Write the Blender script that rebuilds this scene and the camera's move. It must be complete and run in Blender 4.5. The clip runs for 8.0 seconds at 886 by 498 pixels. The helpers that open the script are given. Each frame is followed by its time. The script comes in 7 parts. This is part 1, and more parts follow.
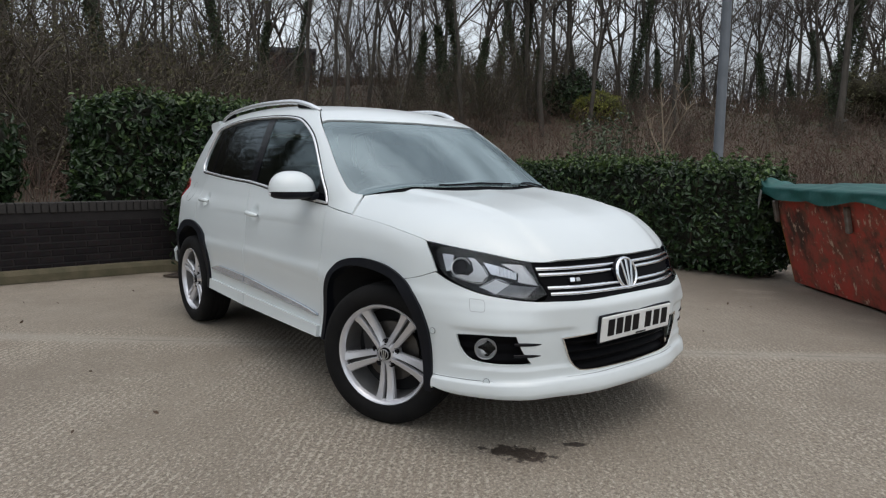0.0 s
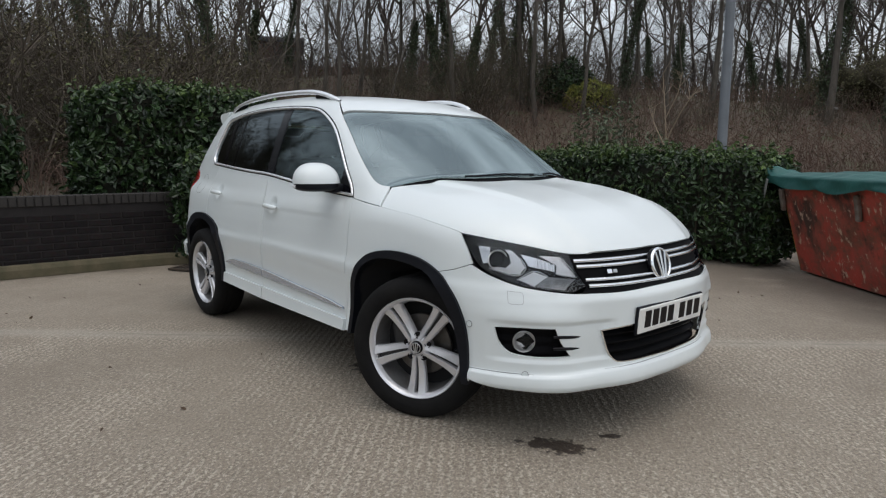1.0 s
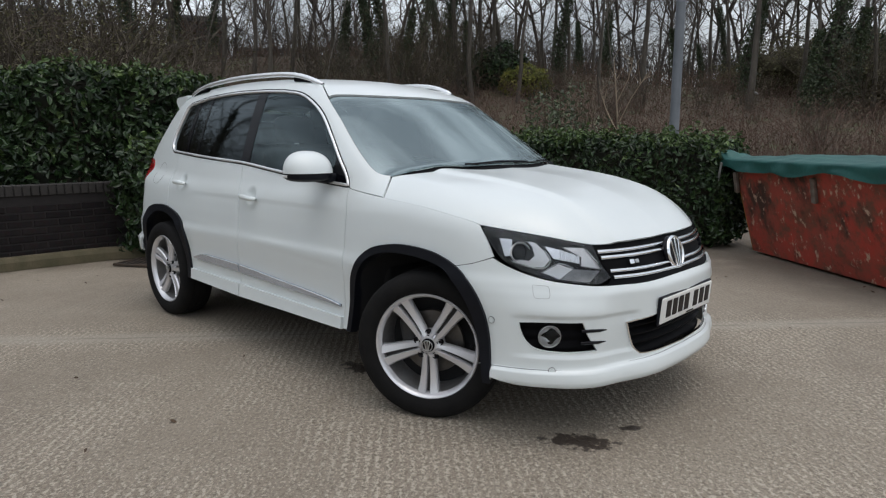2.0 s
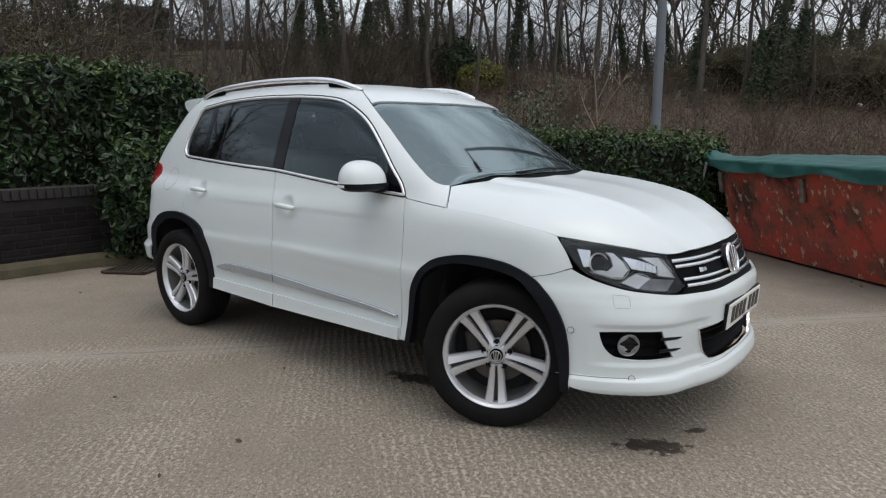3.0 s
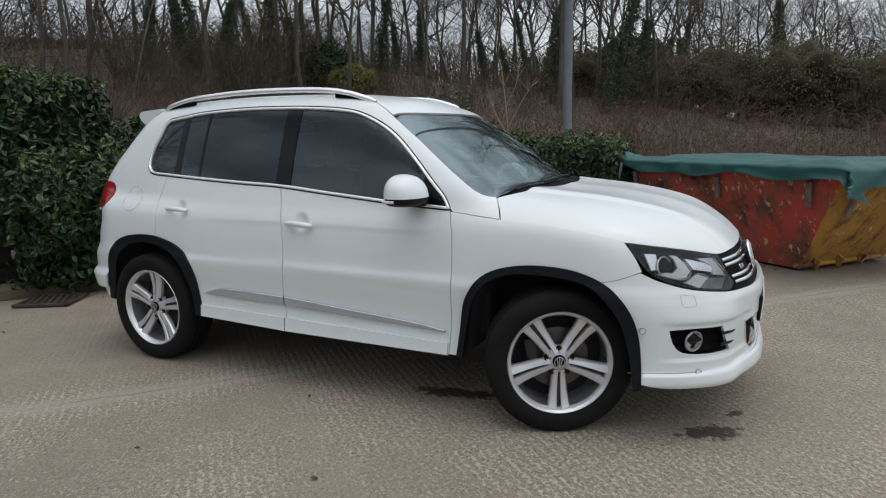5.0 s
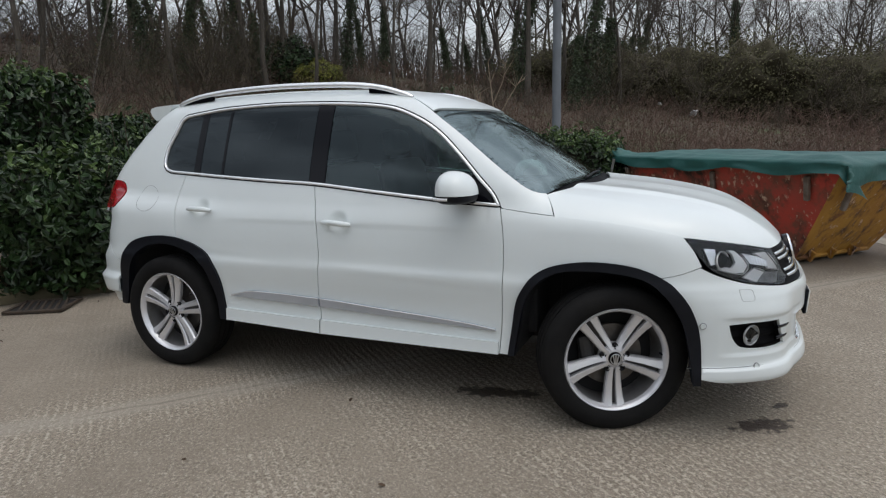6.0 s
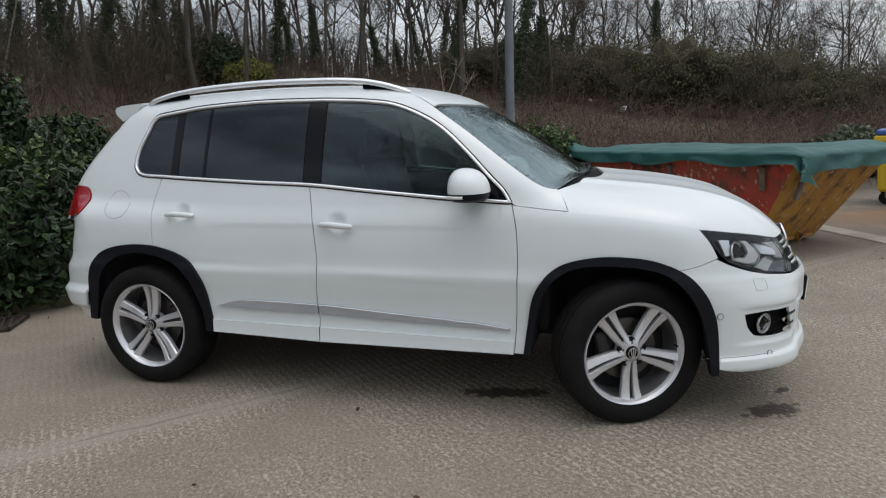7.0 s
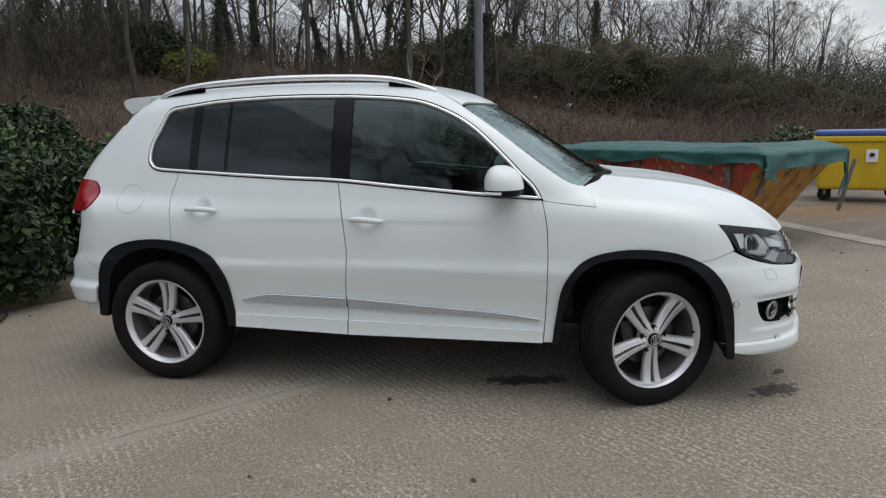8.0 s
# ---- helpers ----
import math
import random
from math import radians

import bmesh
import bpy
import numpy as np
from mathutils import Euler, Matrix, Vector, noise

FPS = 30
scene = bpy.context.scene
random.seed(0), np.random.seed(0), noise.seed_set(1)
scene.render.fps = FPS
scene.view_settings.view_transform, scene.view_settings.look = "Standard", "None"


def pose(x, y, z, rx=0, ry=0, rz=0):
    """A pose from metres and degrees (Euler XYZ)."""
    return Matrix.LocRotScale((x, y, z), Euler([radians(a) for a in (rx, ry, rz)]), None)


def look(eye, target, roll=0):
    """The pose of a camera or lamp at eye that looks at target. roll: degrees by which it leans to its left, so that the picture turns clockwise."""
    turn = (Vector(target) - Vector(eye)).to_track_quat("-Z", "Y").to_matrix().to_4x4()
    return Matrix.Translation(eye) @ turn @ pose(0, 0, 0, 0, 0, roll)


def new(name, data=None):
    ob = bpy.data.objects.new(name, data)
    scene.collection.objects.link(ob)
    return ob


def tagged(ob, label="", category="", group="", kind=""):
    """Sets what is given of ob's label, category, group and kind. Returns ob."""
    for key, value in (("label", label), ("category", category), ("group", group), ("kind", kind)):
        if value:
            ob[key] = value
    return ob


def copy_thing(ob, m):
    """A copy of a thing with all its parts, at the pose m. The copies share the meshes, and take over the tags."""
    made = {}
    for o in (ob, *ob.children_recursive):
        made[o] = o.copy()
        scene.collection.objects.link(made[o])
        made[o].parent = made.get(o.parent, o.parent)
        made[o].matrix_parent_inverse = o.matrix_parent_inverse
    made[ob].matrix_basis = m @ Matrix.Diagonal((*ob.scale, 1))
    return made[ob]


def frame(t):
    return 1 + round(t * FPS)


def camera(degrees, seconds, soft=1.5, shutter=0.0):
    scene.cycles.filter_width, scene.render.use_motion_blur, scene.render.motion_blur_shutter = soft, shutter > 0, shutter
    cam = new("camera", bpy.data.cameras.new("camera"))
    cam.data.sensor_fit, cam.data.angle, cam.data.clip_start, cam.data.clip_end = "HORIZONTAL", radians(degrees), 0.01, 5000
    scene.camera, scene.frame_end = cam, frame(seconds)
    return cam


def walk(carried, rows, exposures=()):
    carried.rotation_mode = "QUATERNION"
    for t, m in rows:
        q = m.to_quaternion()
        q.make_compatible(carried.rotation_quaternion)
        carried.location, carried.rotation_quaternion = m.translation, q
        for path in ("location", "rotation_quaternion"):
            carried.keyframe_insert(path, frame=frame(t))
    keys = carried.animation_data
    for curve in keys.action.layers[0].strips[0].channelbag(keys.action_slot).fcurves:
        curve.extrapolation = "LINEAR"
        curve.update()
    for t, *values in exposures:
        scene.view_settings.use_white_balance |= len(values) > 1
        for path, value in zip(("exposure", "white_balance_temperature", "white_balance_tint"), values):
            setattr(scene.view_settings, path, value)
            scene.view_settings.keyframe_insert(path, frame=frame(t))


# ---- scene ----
cam = camera(69.7, 8.0, soft=1.2)
PATH = [
    (0, (3.739, -2.451, 1.183), (2.2, -1.198, 0.937), 0.5),
    (0.5, (3.704, -2.45, 1.186), (2.157, -1.207, 0.94), -0.0),
    (1, (3.588, -2.583, 1.188), (2.074, -1.307, 0.911), 0.2),
    (1.5, (3.436, -2.713, 1.208), (1.993, -1.365, 0.885), -0.1),
    (1.7, (3.359, -2.714, 1.199), (1.954, -1.329, 0.872), -0.0),
    (2.8, (2.903, -3.002, 1.258), (1.631, -1.496, 0.917), -0.3),
    (3, (2.828, -3.082, 1.276), (1.589, -1.551, 0.933), -0.1),
    (3.5, (2.627, -3.164, 1.293), (1.447, -1.572, 1.02), -1.3),
    (4, (2.425, -3.297, 1.311), (1.356, -1.63, 1.036), 0.6),
    (4.5, (2.247, -3.498, 1.324), (1.272, -1.784, 0.994), -0.2),
    (4.7, (2.177, -3.51, 1.331), (1.239, -1.777, 0.99), -0.9),
    (5.8, (1.749, -3.641, 1.328), (0.987, -1.82, 1.002), -0.5),
    (6, (1.662, -3.655, 1.332), (0.895, -1.842, 0.982), -1.3),
    (6.5, (1.484, -3.739, 1.341), (0.828, -1.884, 0.983), -0.2),
    (7, (1.285, -3.692, 1.333), (0.717, -1.808, 0.972), -2.1),
    (7.5, (1.083, -3.765, 1.336), (0.628, -1.854, 0.961), 0.2),
    (8, (0.875, -3.9, 1.362), (0.493, -1.974, 0.979), -1.3),
]
walk(cam, [(t, look(eye, target, roll)) for t, eye, target, roll in PATH])

# ---- sky and sun: a bright overcast day ----
world = bpy.data.worlds.new("overcast")
scene.world = world
world.use_nodes = True
wn, wl = world.node_tree.nodes, world.node_tree.links
sky = wn.new("ShaderNodeTexSky")
sky.sky_type = "NISHITA"
sky.sun_disc = False
sky.sun_elevation, sky.sun_rotation = radians(74), radians(80)
sky.air_density, sky.dust_density, sky.ozone_density = 1.6, 6.0, 1.0
grey = wn.new("ShaderNodeHueSaturation")
grey.inputs["Saturation"].default_value = 0.62
cloud = wn.new("ShaderNodeTexNoise")
cloud.inputs["Scale"].default_value = 2.6
cloud.inputs["Detail"].default_value = 5
cloud.inputs["Roughness"].default_value = 0.55
wco = wn.new("ShaderNodeTexCoord")
wmap = wn.new("ShaderNodeMapping")
wmap.inputs["Scale"].default_value = (1, 1, 3.0)
cramp = wn.new("ShaderNodeValToRGB")
cramp.color_ramp.elements[0].position, cramp.color_ramp.elements[0].color = 0.37, (0.64, 0.665, 0.71, 1)
cramp.color_ramp.elements[1].position, cramp.color_ramp.elements[1].color = 0.63, (1.34, 1.355, 1.39, 1)
cmix = wn.new("ShaderNodeMix")
cmix.data_type, cmix.blend_type = "RGBA", "MULTIPLY"
cmix.inputs["Factor"].default_value = 1.0
wl.new(wco.outputs["Generated"], wmap.inputs["Vector"])
wl.new(wmap.outputs["Vector"], cloud.inputs["Vector"])
wl.new(cloud.outputs["Fac"], cramp.inputs["Fac"])
wl.new(sky.outputs["Color"], grey.inputs["Color"])
veil = wn.new("ShaderNodeMix")
veil.data_type = "RGBA"
veil.inputs["Factor"].default_value = 0.55
veil.inputs["B"].default_value = (4.55, 4.75, 4.95, 1)
wl.new(grey.outputs["Color"], veil.inputs["A"])
wl.new(veil.outputs["Result"], cmix.inputs["A"])
wl.new(cramp.outputs["Color"], cmix.inputs["B"])
wl.new(cmix.outputs["Result"], wn["Background"].inputs["Color"])
wn["Background"].inputs["Strength"].default_value = 0.180

sun_data = bpy.data.lights.new("sun", "SUN")
sun_data.energy, sun_data.angle, sun_data.color = 0.50, radians(60), (1.0, 0.99, 0.97)
sun = new("sun", sun_data)
sun.matrix_world = look((1, -12, 22), (0, 0, 0))
scene.view_settings.exposure = 0.0


# ---- materials ----
def material(name, colour, rough=0.6, metal=0.0, second=None, scale=8.0, amount=0.5, bump=0.0, bump_scale=60.0, fine=0.0, detail=6.0, stretch=(1, 1, 1), spec=0.5, coat=0.0, per=0.0):
    """A node material: two colours mixed by a noise at one scale, grain and relief at another."""
    m = bpy.data.materials.new(name)
    m.use_nodes = True
    n, l = m.node_tree.nodes, m.node_tree.links
    b = n["Principled BSDF"]
    b.inputs["Base Color"].default_value = (*colour, 1)
    b.inputs["Roughness"].default_value, b.inputs["Metallic"].default_value = rough, metal
    b.inputs["Specular IOR Level"].default_value = spec
    b.inputs["Coat Weight"].default_value, b.inputs["Coat Roughness"].default_value = coat, 0.03
    if second is None and not bump and not per:
        return m
    co = n.new("ShaderNodeTexCoord")
    mp = n.new("ShaderNodeMapping")
    mp.inputs["Scale"].default_value = stretch
    l.new(co.outputs["Object"], mp.inputs["Vector"])
    last = None
    if second is not None:
        big = n.new("ShaderNodeTexNoise")
        big.inputs["Scale"].default_value, big.inputs["Detail"].default_value, big.inputs["Roughness"].default_value = scale, detail, 0.62
        l.new(mp.outputs["Vector"], big.inputs["Vector"])
        r = n.new("ShaderNodeMapRange")
        r.inputs["From Min"].default_value, r.inputs["From Max"].default_value = 0.5 - 0.3 * (1.05 - amount), 0.5 + 0.3 * (1.05 - amount)
        l.new(big.outputs["Fac"], r.inputs["Value"])
        mx = n.new("ShaderNodeMix")
        mx.data_type = "RGBA"
        mx.inputs["A"].default_value, mx.inputs["B"].default_value = (*colour, 1), (*second, 1)
        l.new(r.outputs["Result"], mx.inputs["Factor"])
        last = mx.outputs["Result"]
    if per:
        info = n.new("ShaderNodeNewGeometry")
        hs = n.new("ShaderNodeHueSaturation")
        r2 = n.new("ShaderNodeMapRange")
        r2.inputs["To Min"].default_value, r2.inputs["To Max"].default_value = 1 - per, 1 + per
        l.new(info.outputs["Random Per Island"], r2.inputs["Value"])
        l.new(r2.outputs["Result"], hs.inputs["Value"])
        hs.inputs["Color"].default_value = (*colour, 1)
        if last:
            l.new(last, hs.inputs["Color"])
        last = hs.outputs["Color"]
    if last:
        l.new(last, b.inputs["Base Color"])
    if bump:
        g = n.new("ShaderNodeTexNoise")
        g.inputs["Scale"].default_value, g.inputs["Detail"].default_value = bump_scale, 4
        l.new(mp.outputs["Vector"], g.inputs["Vector"])
        bp = n.new("ShaderNodeBump")
        bp.inputs["Strength"].default_value, bp.inputs["Distance"].default_value = bump, 0.01
        l.new(g.outputs["Fac"], bp.inputs["Height"])
        l.new(bp.outputs["Normal"], b.inputs["Normal"])
    return m


def glass(name, tint, rough=0.0, mix=0.5, sheen=(0.95, 0.97, 0.97)):
    """A thin pane: part clear and tinted, part gloss by Fresnel."""
    m = bpy.data.materials.new(name)
    m.use_nodes = True
    n, l = m.node_tree.nodes, m.node_tree.links
    n.remove(n["Principled BSDF"])
    tr, gl, mx, fr = n.new("ShaderNodeBsdfTransparent"), n.new("ShaderNodeBsdfGlossy"), n.new("ShaderNodeMixShader"), n.new("ShaderNodeFresnel")
    tr.inputs["Color"].default_value = (*tint, 1)
    gl.inputs["Roughness"].default_value = rough
    gl.inputs["Color"].default_value = (*sheen, 1)
    fr.inputs["IOR"].default_value = mix
    l.new(fr.outputs["Fac"], mx.inputs["Fac"])
    l.new(tr.outputs["BSDF"], mx.inputs[1])
    l.new(gl.outputs["BSDF"], mx.inputs[2])
    l.new(mx.outputs["Shader"], n["Material Output"].inputs["Surface"])
    return m


PAINT = material("white_paint", (0.71, 0.757, 0.757), 0.34, second=(0.695, 0.742, 0.744), scale=3, coat=0.5)
BLACK = material("black_trim", (0.005, 0.006, 0.009), 0.5, spec=0.2, second=(0.007, 0.008, 0.012), scale=30, bump=0.1, bump_scale=400)
DARK = material("dark_void", (0.010, 0.010, 0.011), 0.85)
GRILLE = material("grille_black", (0.0035, 0.0035, 0.004), 0.6, spec=0.06, second=(0.005, 0.005, 0.006), scale=30)
GLOSS = material("gloss_black", (0.004, 0.004, 0.006), 0.14, spec=0.18)
CHROME = material("chrome", (0.82, 0.83, 0.84), 0.09, 1.0)
SATIN = material("satin_metal", (0.50, 0.51, 0.52), 0.34, 0.9)
ALLOY = material("alloy_silver", (0.72, 0.72, 0.74), 0.27, 0.48, second=(0.64, 0.64, 0.66), scale=4, coat=0.5)
TRIM = material("bright_anodised_trim", (0.92, 0.93, 0.94), 0.26, 0.65, second=(0.88, 0.89, 0.90), scale=6)
ALLOY_DARK = material("alloy_shadow_grey", (0.03, 0.03, 0.032), 0.5, 0.3, second=(0.04, 0.04, 0.04), scale=12)
RUBBER = material("tyre_rubber", (0.0075, 0.0075, 0.008), 0.82, spec=0.15, second=(0.013, 0.0125, 0.012), scale=7, bump=0.25, bump_scale=180)
BARREL = material("rim_barrel_grey", (0.34, 0.34, 0.345), 0.38, 0.6, second=(0.24, 0.23, 0.22), scale=9)
DISC = material("brake_disc", (0.13, 0.125, 0.12), 0.45, 0.8, second=(0.09, 0.08, 0.07), scale=20)
SIDE_GLASS = glass("front_side_glass", (0.36, 0.48, 0.44), 0.045, 1.62, (0.82, 0.97, 1.0))
DARK_GLASS = glass("privacy_glass", (0.030, 0.034, 0.038), 0.045, 1.52, (0.85, 0.96, 1.0))
SCREEN_GLASS = glass("windscreen_glass", (0.42, 0.52, 0.51), 0.035, 4.2, (0.84, 0.98, 0.97))
LENS = glass("clear_lens", (0.93, 0.94, 0.95), 0.0, 1.4)
RED_LENS = material("red_lens", (0.42, 0.008, 0.014), 0.12, coat=1.0, second=(0.22, 0.004, 0.008), scale=3)
CABIN = material("dark_cabin_cloth", (0.018, 0.019, 0.021), 0.8, second=(0.028, 0.029, 0.03), scale=40, bump=0.2, bump_scale=300)
PLATE = material("plate_white", (0.78, 0.78, 0.75), 0.35, second=(0.70, 0.70, 0.67), scale=9)
REFLECT = material("lamp_reflector", (0.85, 0.86, 0.88), 0.18, 0.6)
SEAM = material("seam_grey", (0.20, 0.21, 0.215), 0.6)
LAMPSILVER = material("lamp_satin_silver", (0.88, 0.885, 0.89), 0.30, 0.25, second=(0.78, 0.785, 0.79), scale=9)
LAMPDUSK = material("lamp_smoky_silver", (0.30, 0.302, 0.305), 0.30, 0.25, second=(0.11, 0.112, 0.115), scale=14)
MOULD = material("silver_moulding", (0.58, 0.64, 0.73), 0.16, 0.72, second=(0.53, 0.59, 0.68), scale=5)
LAMPGREY = material("lamp_bezel_grey", (0.80, 0.80, 0.80), 0.32, 0.25, second=(0.64, 0.64, 0.64), scale=20)


# ---- mesh tools ----
def mesh_object(name, verts, faces, mat, parent=None, label="", smooth=False, normals=None):
    me = bpy.data.meshes.new(name)
    me.from_pydata([tuple(map(float, v)) for v in verts], [], [tuple(map(int, f)) for f in faces])
    me.materials.append(mat)
    if smooth or normals is not None:
        me.polygons.foreach_set("use_smooth", np.ones(len(me.polygons), bool))
    if normals is not None:
        me.normals_split_custom_set_from_vertices([tuple(map(float, v)) for v in normals])
    me.update()
    ob = new(name, me)
    ob.parent = parent
    if label:
        tagged(ob, label)
    return ob


def part(name, bm, mat, parent=None, label="", smooth=False, angle=None):
    """Links a bmesh as one mesh object under a thing or a part."""
    me = bpy.data.meshes.new(name)
    bmesh.ops.recalc_face_normals(bm, faces=bm.faces)
    bm.to_mesh(me)
    bm.free()
    me.materials.append(mat)
    if smooth or angle:
        me.polygons.foreach_set("use_smooth", np.ones(len(me.polygons), bool))
    if angle:
        me.set_sharp_from_angle(angle=radians(angle))
    ob = new(name, me)
    ob.parent = parent
    if label:
        tagged(ob, label)
    return ob


def empty(name, m=None, label="", category="", group="", kind=""):
    ob = new(name)
    ob.empty_display_size = 0.1
    if m is not None:
        ob.matrix_world = m
    return tagged(ob, label, category, group, kind)


def box(bm, size, at=(0, 0, 0), turn=(0, 0, 0), bevel=0.0, segs=2):
    m = pose(*at, *turn) @ Matrix.Diagonal((*size, 1))
    r = bmesh.ops.create_cube(bm, size=1, matrix=m)
    if bevel:
        vs = set(r["verts"])
        es = [e for e in bm.edges if e.verts[0] in vs and e.verts[1] in vs]
        bmesh.ops.bevel(bm, geom=es, offset=bevel, segments=segs, affect="EDGES", profile=0.5)
    return bm


def one_box(size, at=(0, 0, 0), turn=(0, 0, 0), bevel=0.0, segs=2):
    return box(bmesh.new(), size, at, turn, bevel, segs)


def lathe(profile, n=48, axis="y", close=False):
    """Turns (radius, along) points about an axis."""
    a = np.linspace(0, 2 * np.pi, n, endpoint=False)
    verts, faces, k = [], [], len(profile)
    for t in a:
        for r, h in profile:
            p = (r * math.cos(t), h, r * math.sin(t)) if axis == "y" else (r * math.cos(t), r * math.sin(t), h) if axis == "z" else (h, r * math.cos(t), r * math.sin(t))
            verts.append(p)
    for i in range(n):
        for j in range(k if close else k - 1):
            a0, b0 = i * k + j, i * k + (j + 1) % k
            a1, b1 = ((i + 1) % n) * k + j, ((i + 1) % n) * k + (j + 1) % k
            faces.append((a0, b0, b1, a1))
    return verts, faces


def tubes(lines, sides=5):
    """One mesh of tapered tubes; each line: (n x 3 points, n radii)."""
    V, F, base = [], [], 0
    ang = np.linspace(0, 2 * np.pi, sides, endpoint=False)
    for pts, rad in lines:
        pts, rad = np.asarray(pts, float), np.asarray(rad, float)
        d = np.gradient(pts, axis=0)
        d /= np.linalg.norm(d, axis=1, keepdims=True) + 1e-9
        ref = np.where(np.abs(d[:, 2:3]) > 0.9, np.array([[1.0, 0, 0]]), np.array([[0, 0, 1.0]]))
        s = np.cross(d, ref)
        s /= np.linalg.norm(s, axis=1, keepdims=True) + 1e-9
        u = np.cross(s, d)
        ring = pts[:, None] + rad[:, None, None] * (np.cos(ang)[None, :, None] * s[:, None] + np.sin(ang)[None, :, None] * u[:, None])
        n = len(pts)
        V.append(ring.reshape(-1, 3))
        i, j = np.meshgrid(np.arange(n - 1), np.arange(sides), indexing="ij")
        a = base + i * sides + j
        b = base + i * sides + (j + 1) % sides
        F.append(np.stack([a, b, b + sides, a + sides], -1).reshape(-1, 4))
        base += n * sides
    return np.concatenate(V), np.concatenate(F)


def array_mesh(name, V, F, mat, parent=None, label="", smooth=True):
    """A mesh from arrays of vertices and of equal faces, quickly."""
    me = bpy.data.meshes.new(name)
    V, F = np.asarray(V, np.float32), np.asarray(F, np.int32)
    k = F.shape[1]
    me.vertices.add(len(V))
    me.vertices.foreach_set("co", V.ravel())
    me.loops.add(F.size)
    me.loops.foreach_set("vertex_index", F.ravel())
    me.polygons.add(len(F))
    me.polygons.foreach_set("loop_start", np.arange(0, F.size, k, dtype=np.int32))
    me.polygons.foreach_set("use_smooth", np.full(len(F), smooth))
    me.update(calc_edges=True)
    me.materials.append(mat)
    ob = new(name, me)
    ob.parent = parent
    if label:
        tagged(ob, label)
    return ob


def curve_through(pts, step=0.02, closed=False):
    """Points along a smooth curve through control points."""
    p = np.asarray(pts, float)
    n = len(p)
    out = []
    for i in range(n if closed else n - 1):
        q = [p[(i + k) % n] if closed else p[min(max(i + k, 0), n - 1)] for k in (-1, 0, 1, 2)]
        m = max(1, int(np.linalg.norm(q[2] - q[1]) / step))
        t = np.arange(m)[:, None] / m
        out.append(0.5 * (2 * q[1] + (q[2] - q[0]) * t + (2 * q[0] - 5 * q[1] + 4 * q[2] - q[3]) * t**2 + (3 * q[1] - q[0] - 3 * q[2] + q[3]) * t**3))
    if not closed:
        out.append(p[-1:])
    return np.concatenate(out)


def inside(poly, pts):
    x, y = pts[:, 0], pts[:, 1]
    hit = np.zeros(len(pts), bool)
    a, b = poly, np.roll(poly, -1, 0)
    for (x0, y0), (x1, y1) in zip(a, b):
        if y0 != y1:
            hit ^= ((y0 > y) != (y1 > y)) & (x < (x1 - x0) * (y - y0) / (y1 - y0) + x0)
    return hit


def turned(poly):
    """The polygon, counter-clockwise."""
    a, b = poly, np.roll(poly, -1, 0)
    return poly if (a[:, 0] * b[:, 1] - b[:, 0] * a[:, 1]).sum() > 0 else poly[::-1]


def inset(poly, d):
    poly = turned(np.asarray(poly, float))
    t = np.roll(poly, -1, 0) - np.roll(poly, 1, 0)
    t /= np.linalg.norm(t, axis=1, keepdims=True) + 1e-9
    return poly + d * np.stack([-t[:, 1], t[:, 0]], 1)


def clipped(poly, lo, hi):
    """The part of a polygon with lo < u < hi."""
    for edge, sign in ((lo, 1), (hi, -1)):
        out = []
        for p, q in zip(poly, np.roll(poly, -1, 0)):
            a, b = sign * (p[0] - edge), sign * (q[0] - edge)
            if a >= 0:
                out.append(p)
            if a * b < 0:
                out.append(p + (q - p) * a / (a - b))
        poly = np.array(out)
    return poly


def thinned(poly, least=0.006):
    keep = [poly[0]]
    for p in poly[1:]:
        if np.linalg.norm(p - keep[-1]) > least:
            keep.append(p)
    if np.linalg.norm(keep[0] - keep[-1]) < least:
        keep.pop()
    return np.array(keep)


def dense(poly, step):
    out = []
    for p, q in zip(poly, np.roll(poly, -1, 0)):
        m = max(1, int(np.ceil(np.linalg.norm(q - p) / step)))
        out += [p + (q - p) * k / m for k in range(m)]
    return np.array(out)


# ---- the car body as a surface, and panels laid on it ----
from mathutils.geometry import delaunay_2d_cdt


def smax(a, b, k):
    h = np.clip(0.5 + 0.5 * (a - b) / k, 0, 1)
    return b + (a - b) * h + k * h * (1 - h)


def spline(x, xs, ys):
    """A smooth monotone-ish curve through control points."""
    xs, ys = np.asarray(xs, float), np.asarray(ys, float)
    d = np.diff(ys) / np.diff(xs)
    m = np.empty_like(ys)
    m[1:-1] = np.where(d[:-1] * d[1:] > 0, 2 * d[:-1] * d[1:] / (d[:-1] + d[1:] + 1e-12), 0.0)
    m[0], m[-1] = d[0], d[-1]
    i = np.clip(np.searchsorted(xs, x) - 1, 0, len(d) - 1)
    h = xs[i + 1] - xs[i]
    t = np.clip((x - xs[i]) / h, -0.6, 1.6)
    return ((2 * t**3 - 3 * t**2 + 1) * ys[i] + (t**3 - 2 * t**2 + t) * h * m[i]
            + (-2 * t**3 + 3 * t**2) * ys[i + 1] + (t**3 - t**2) * h * m[i + 1])


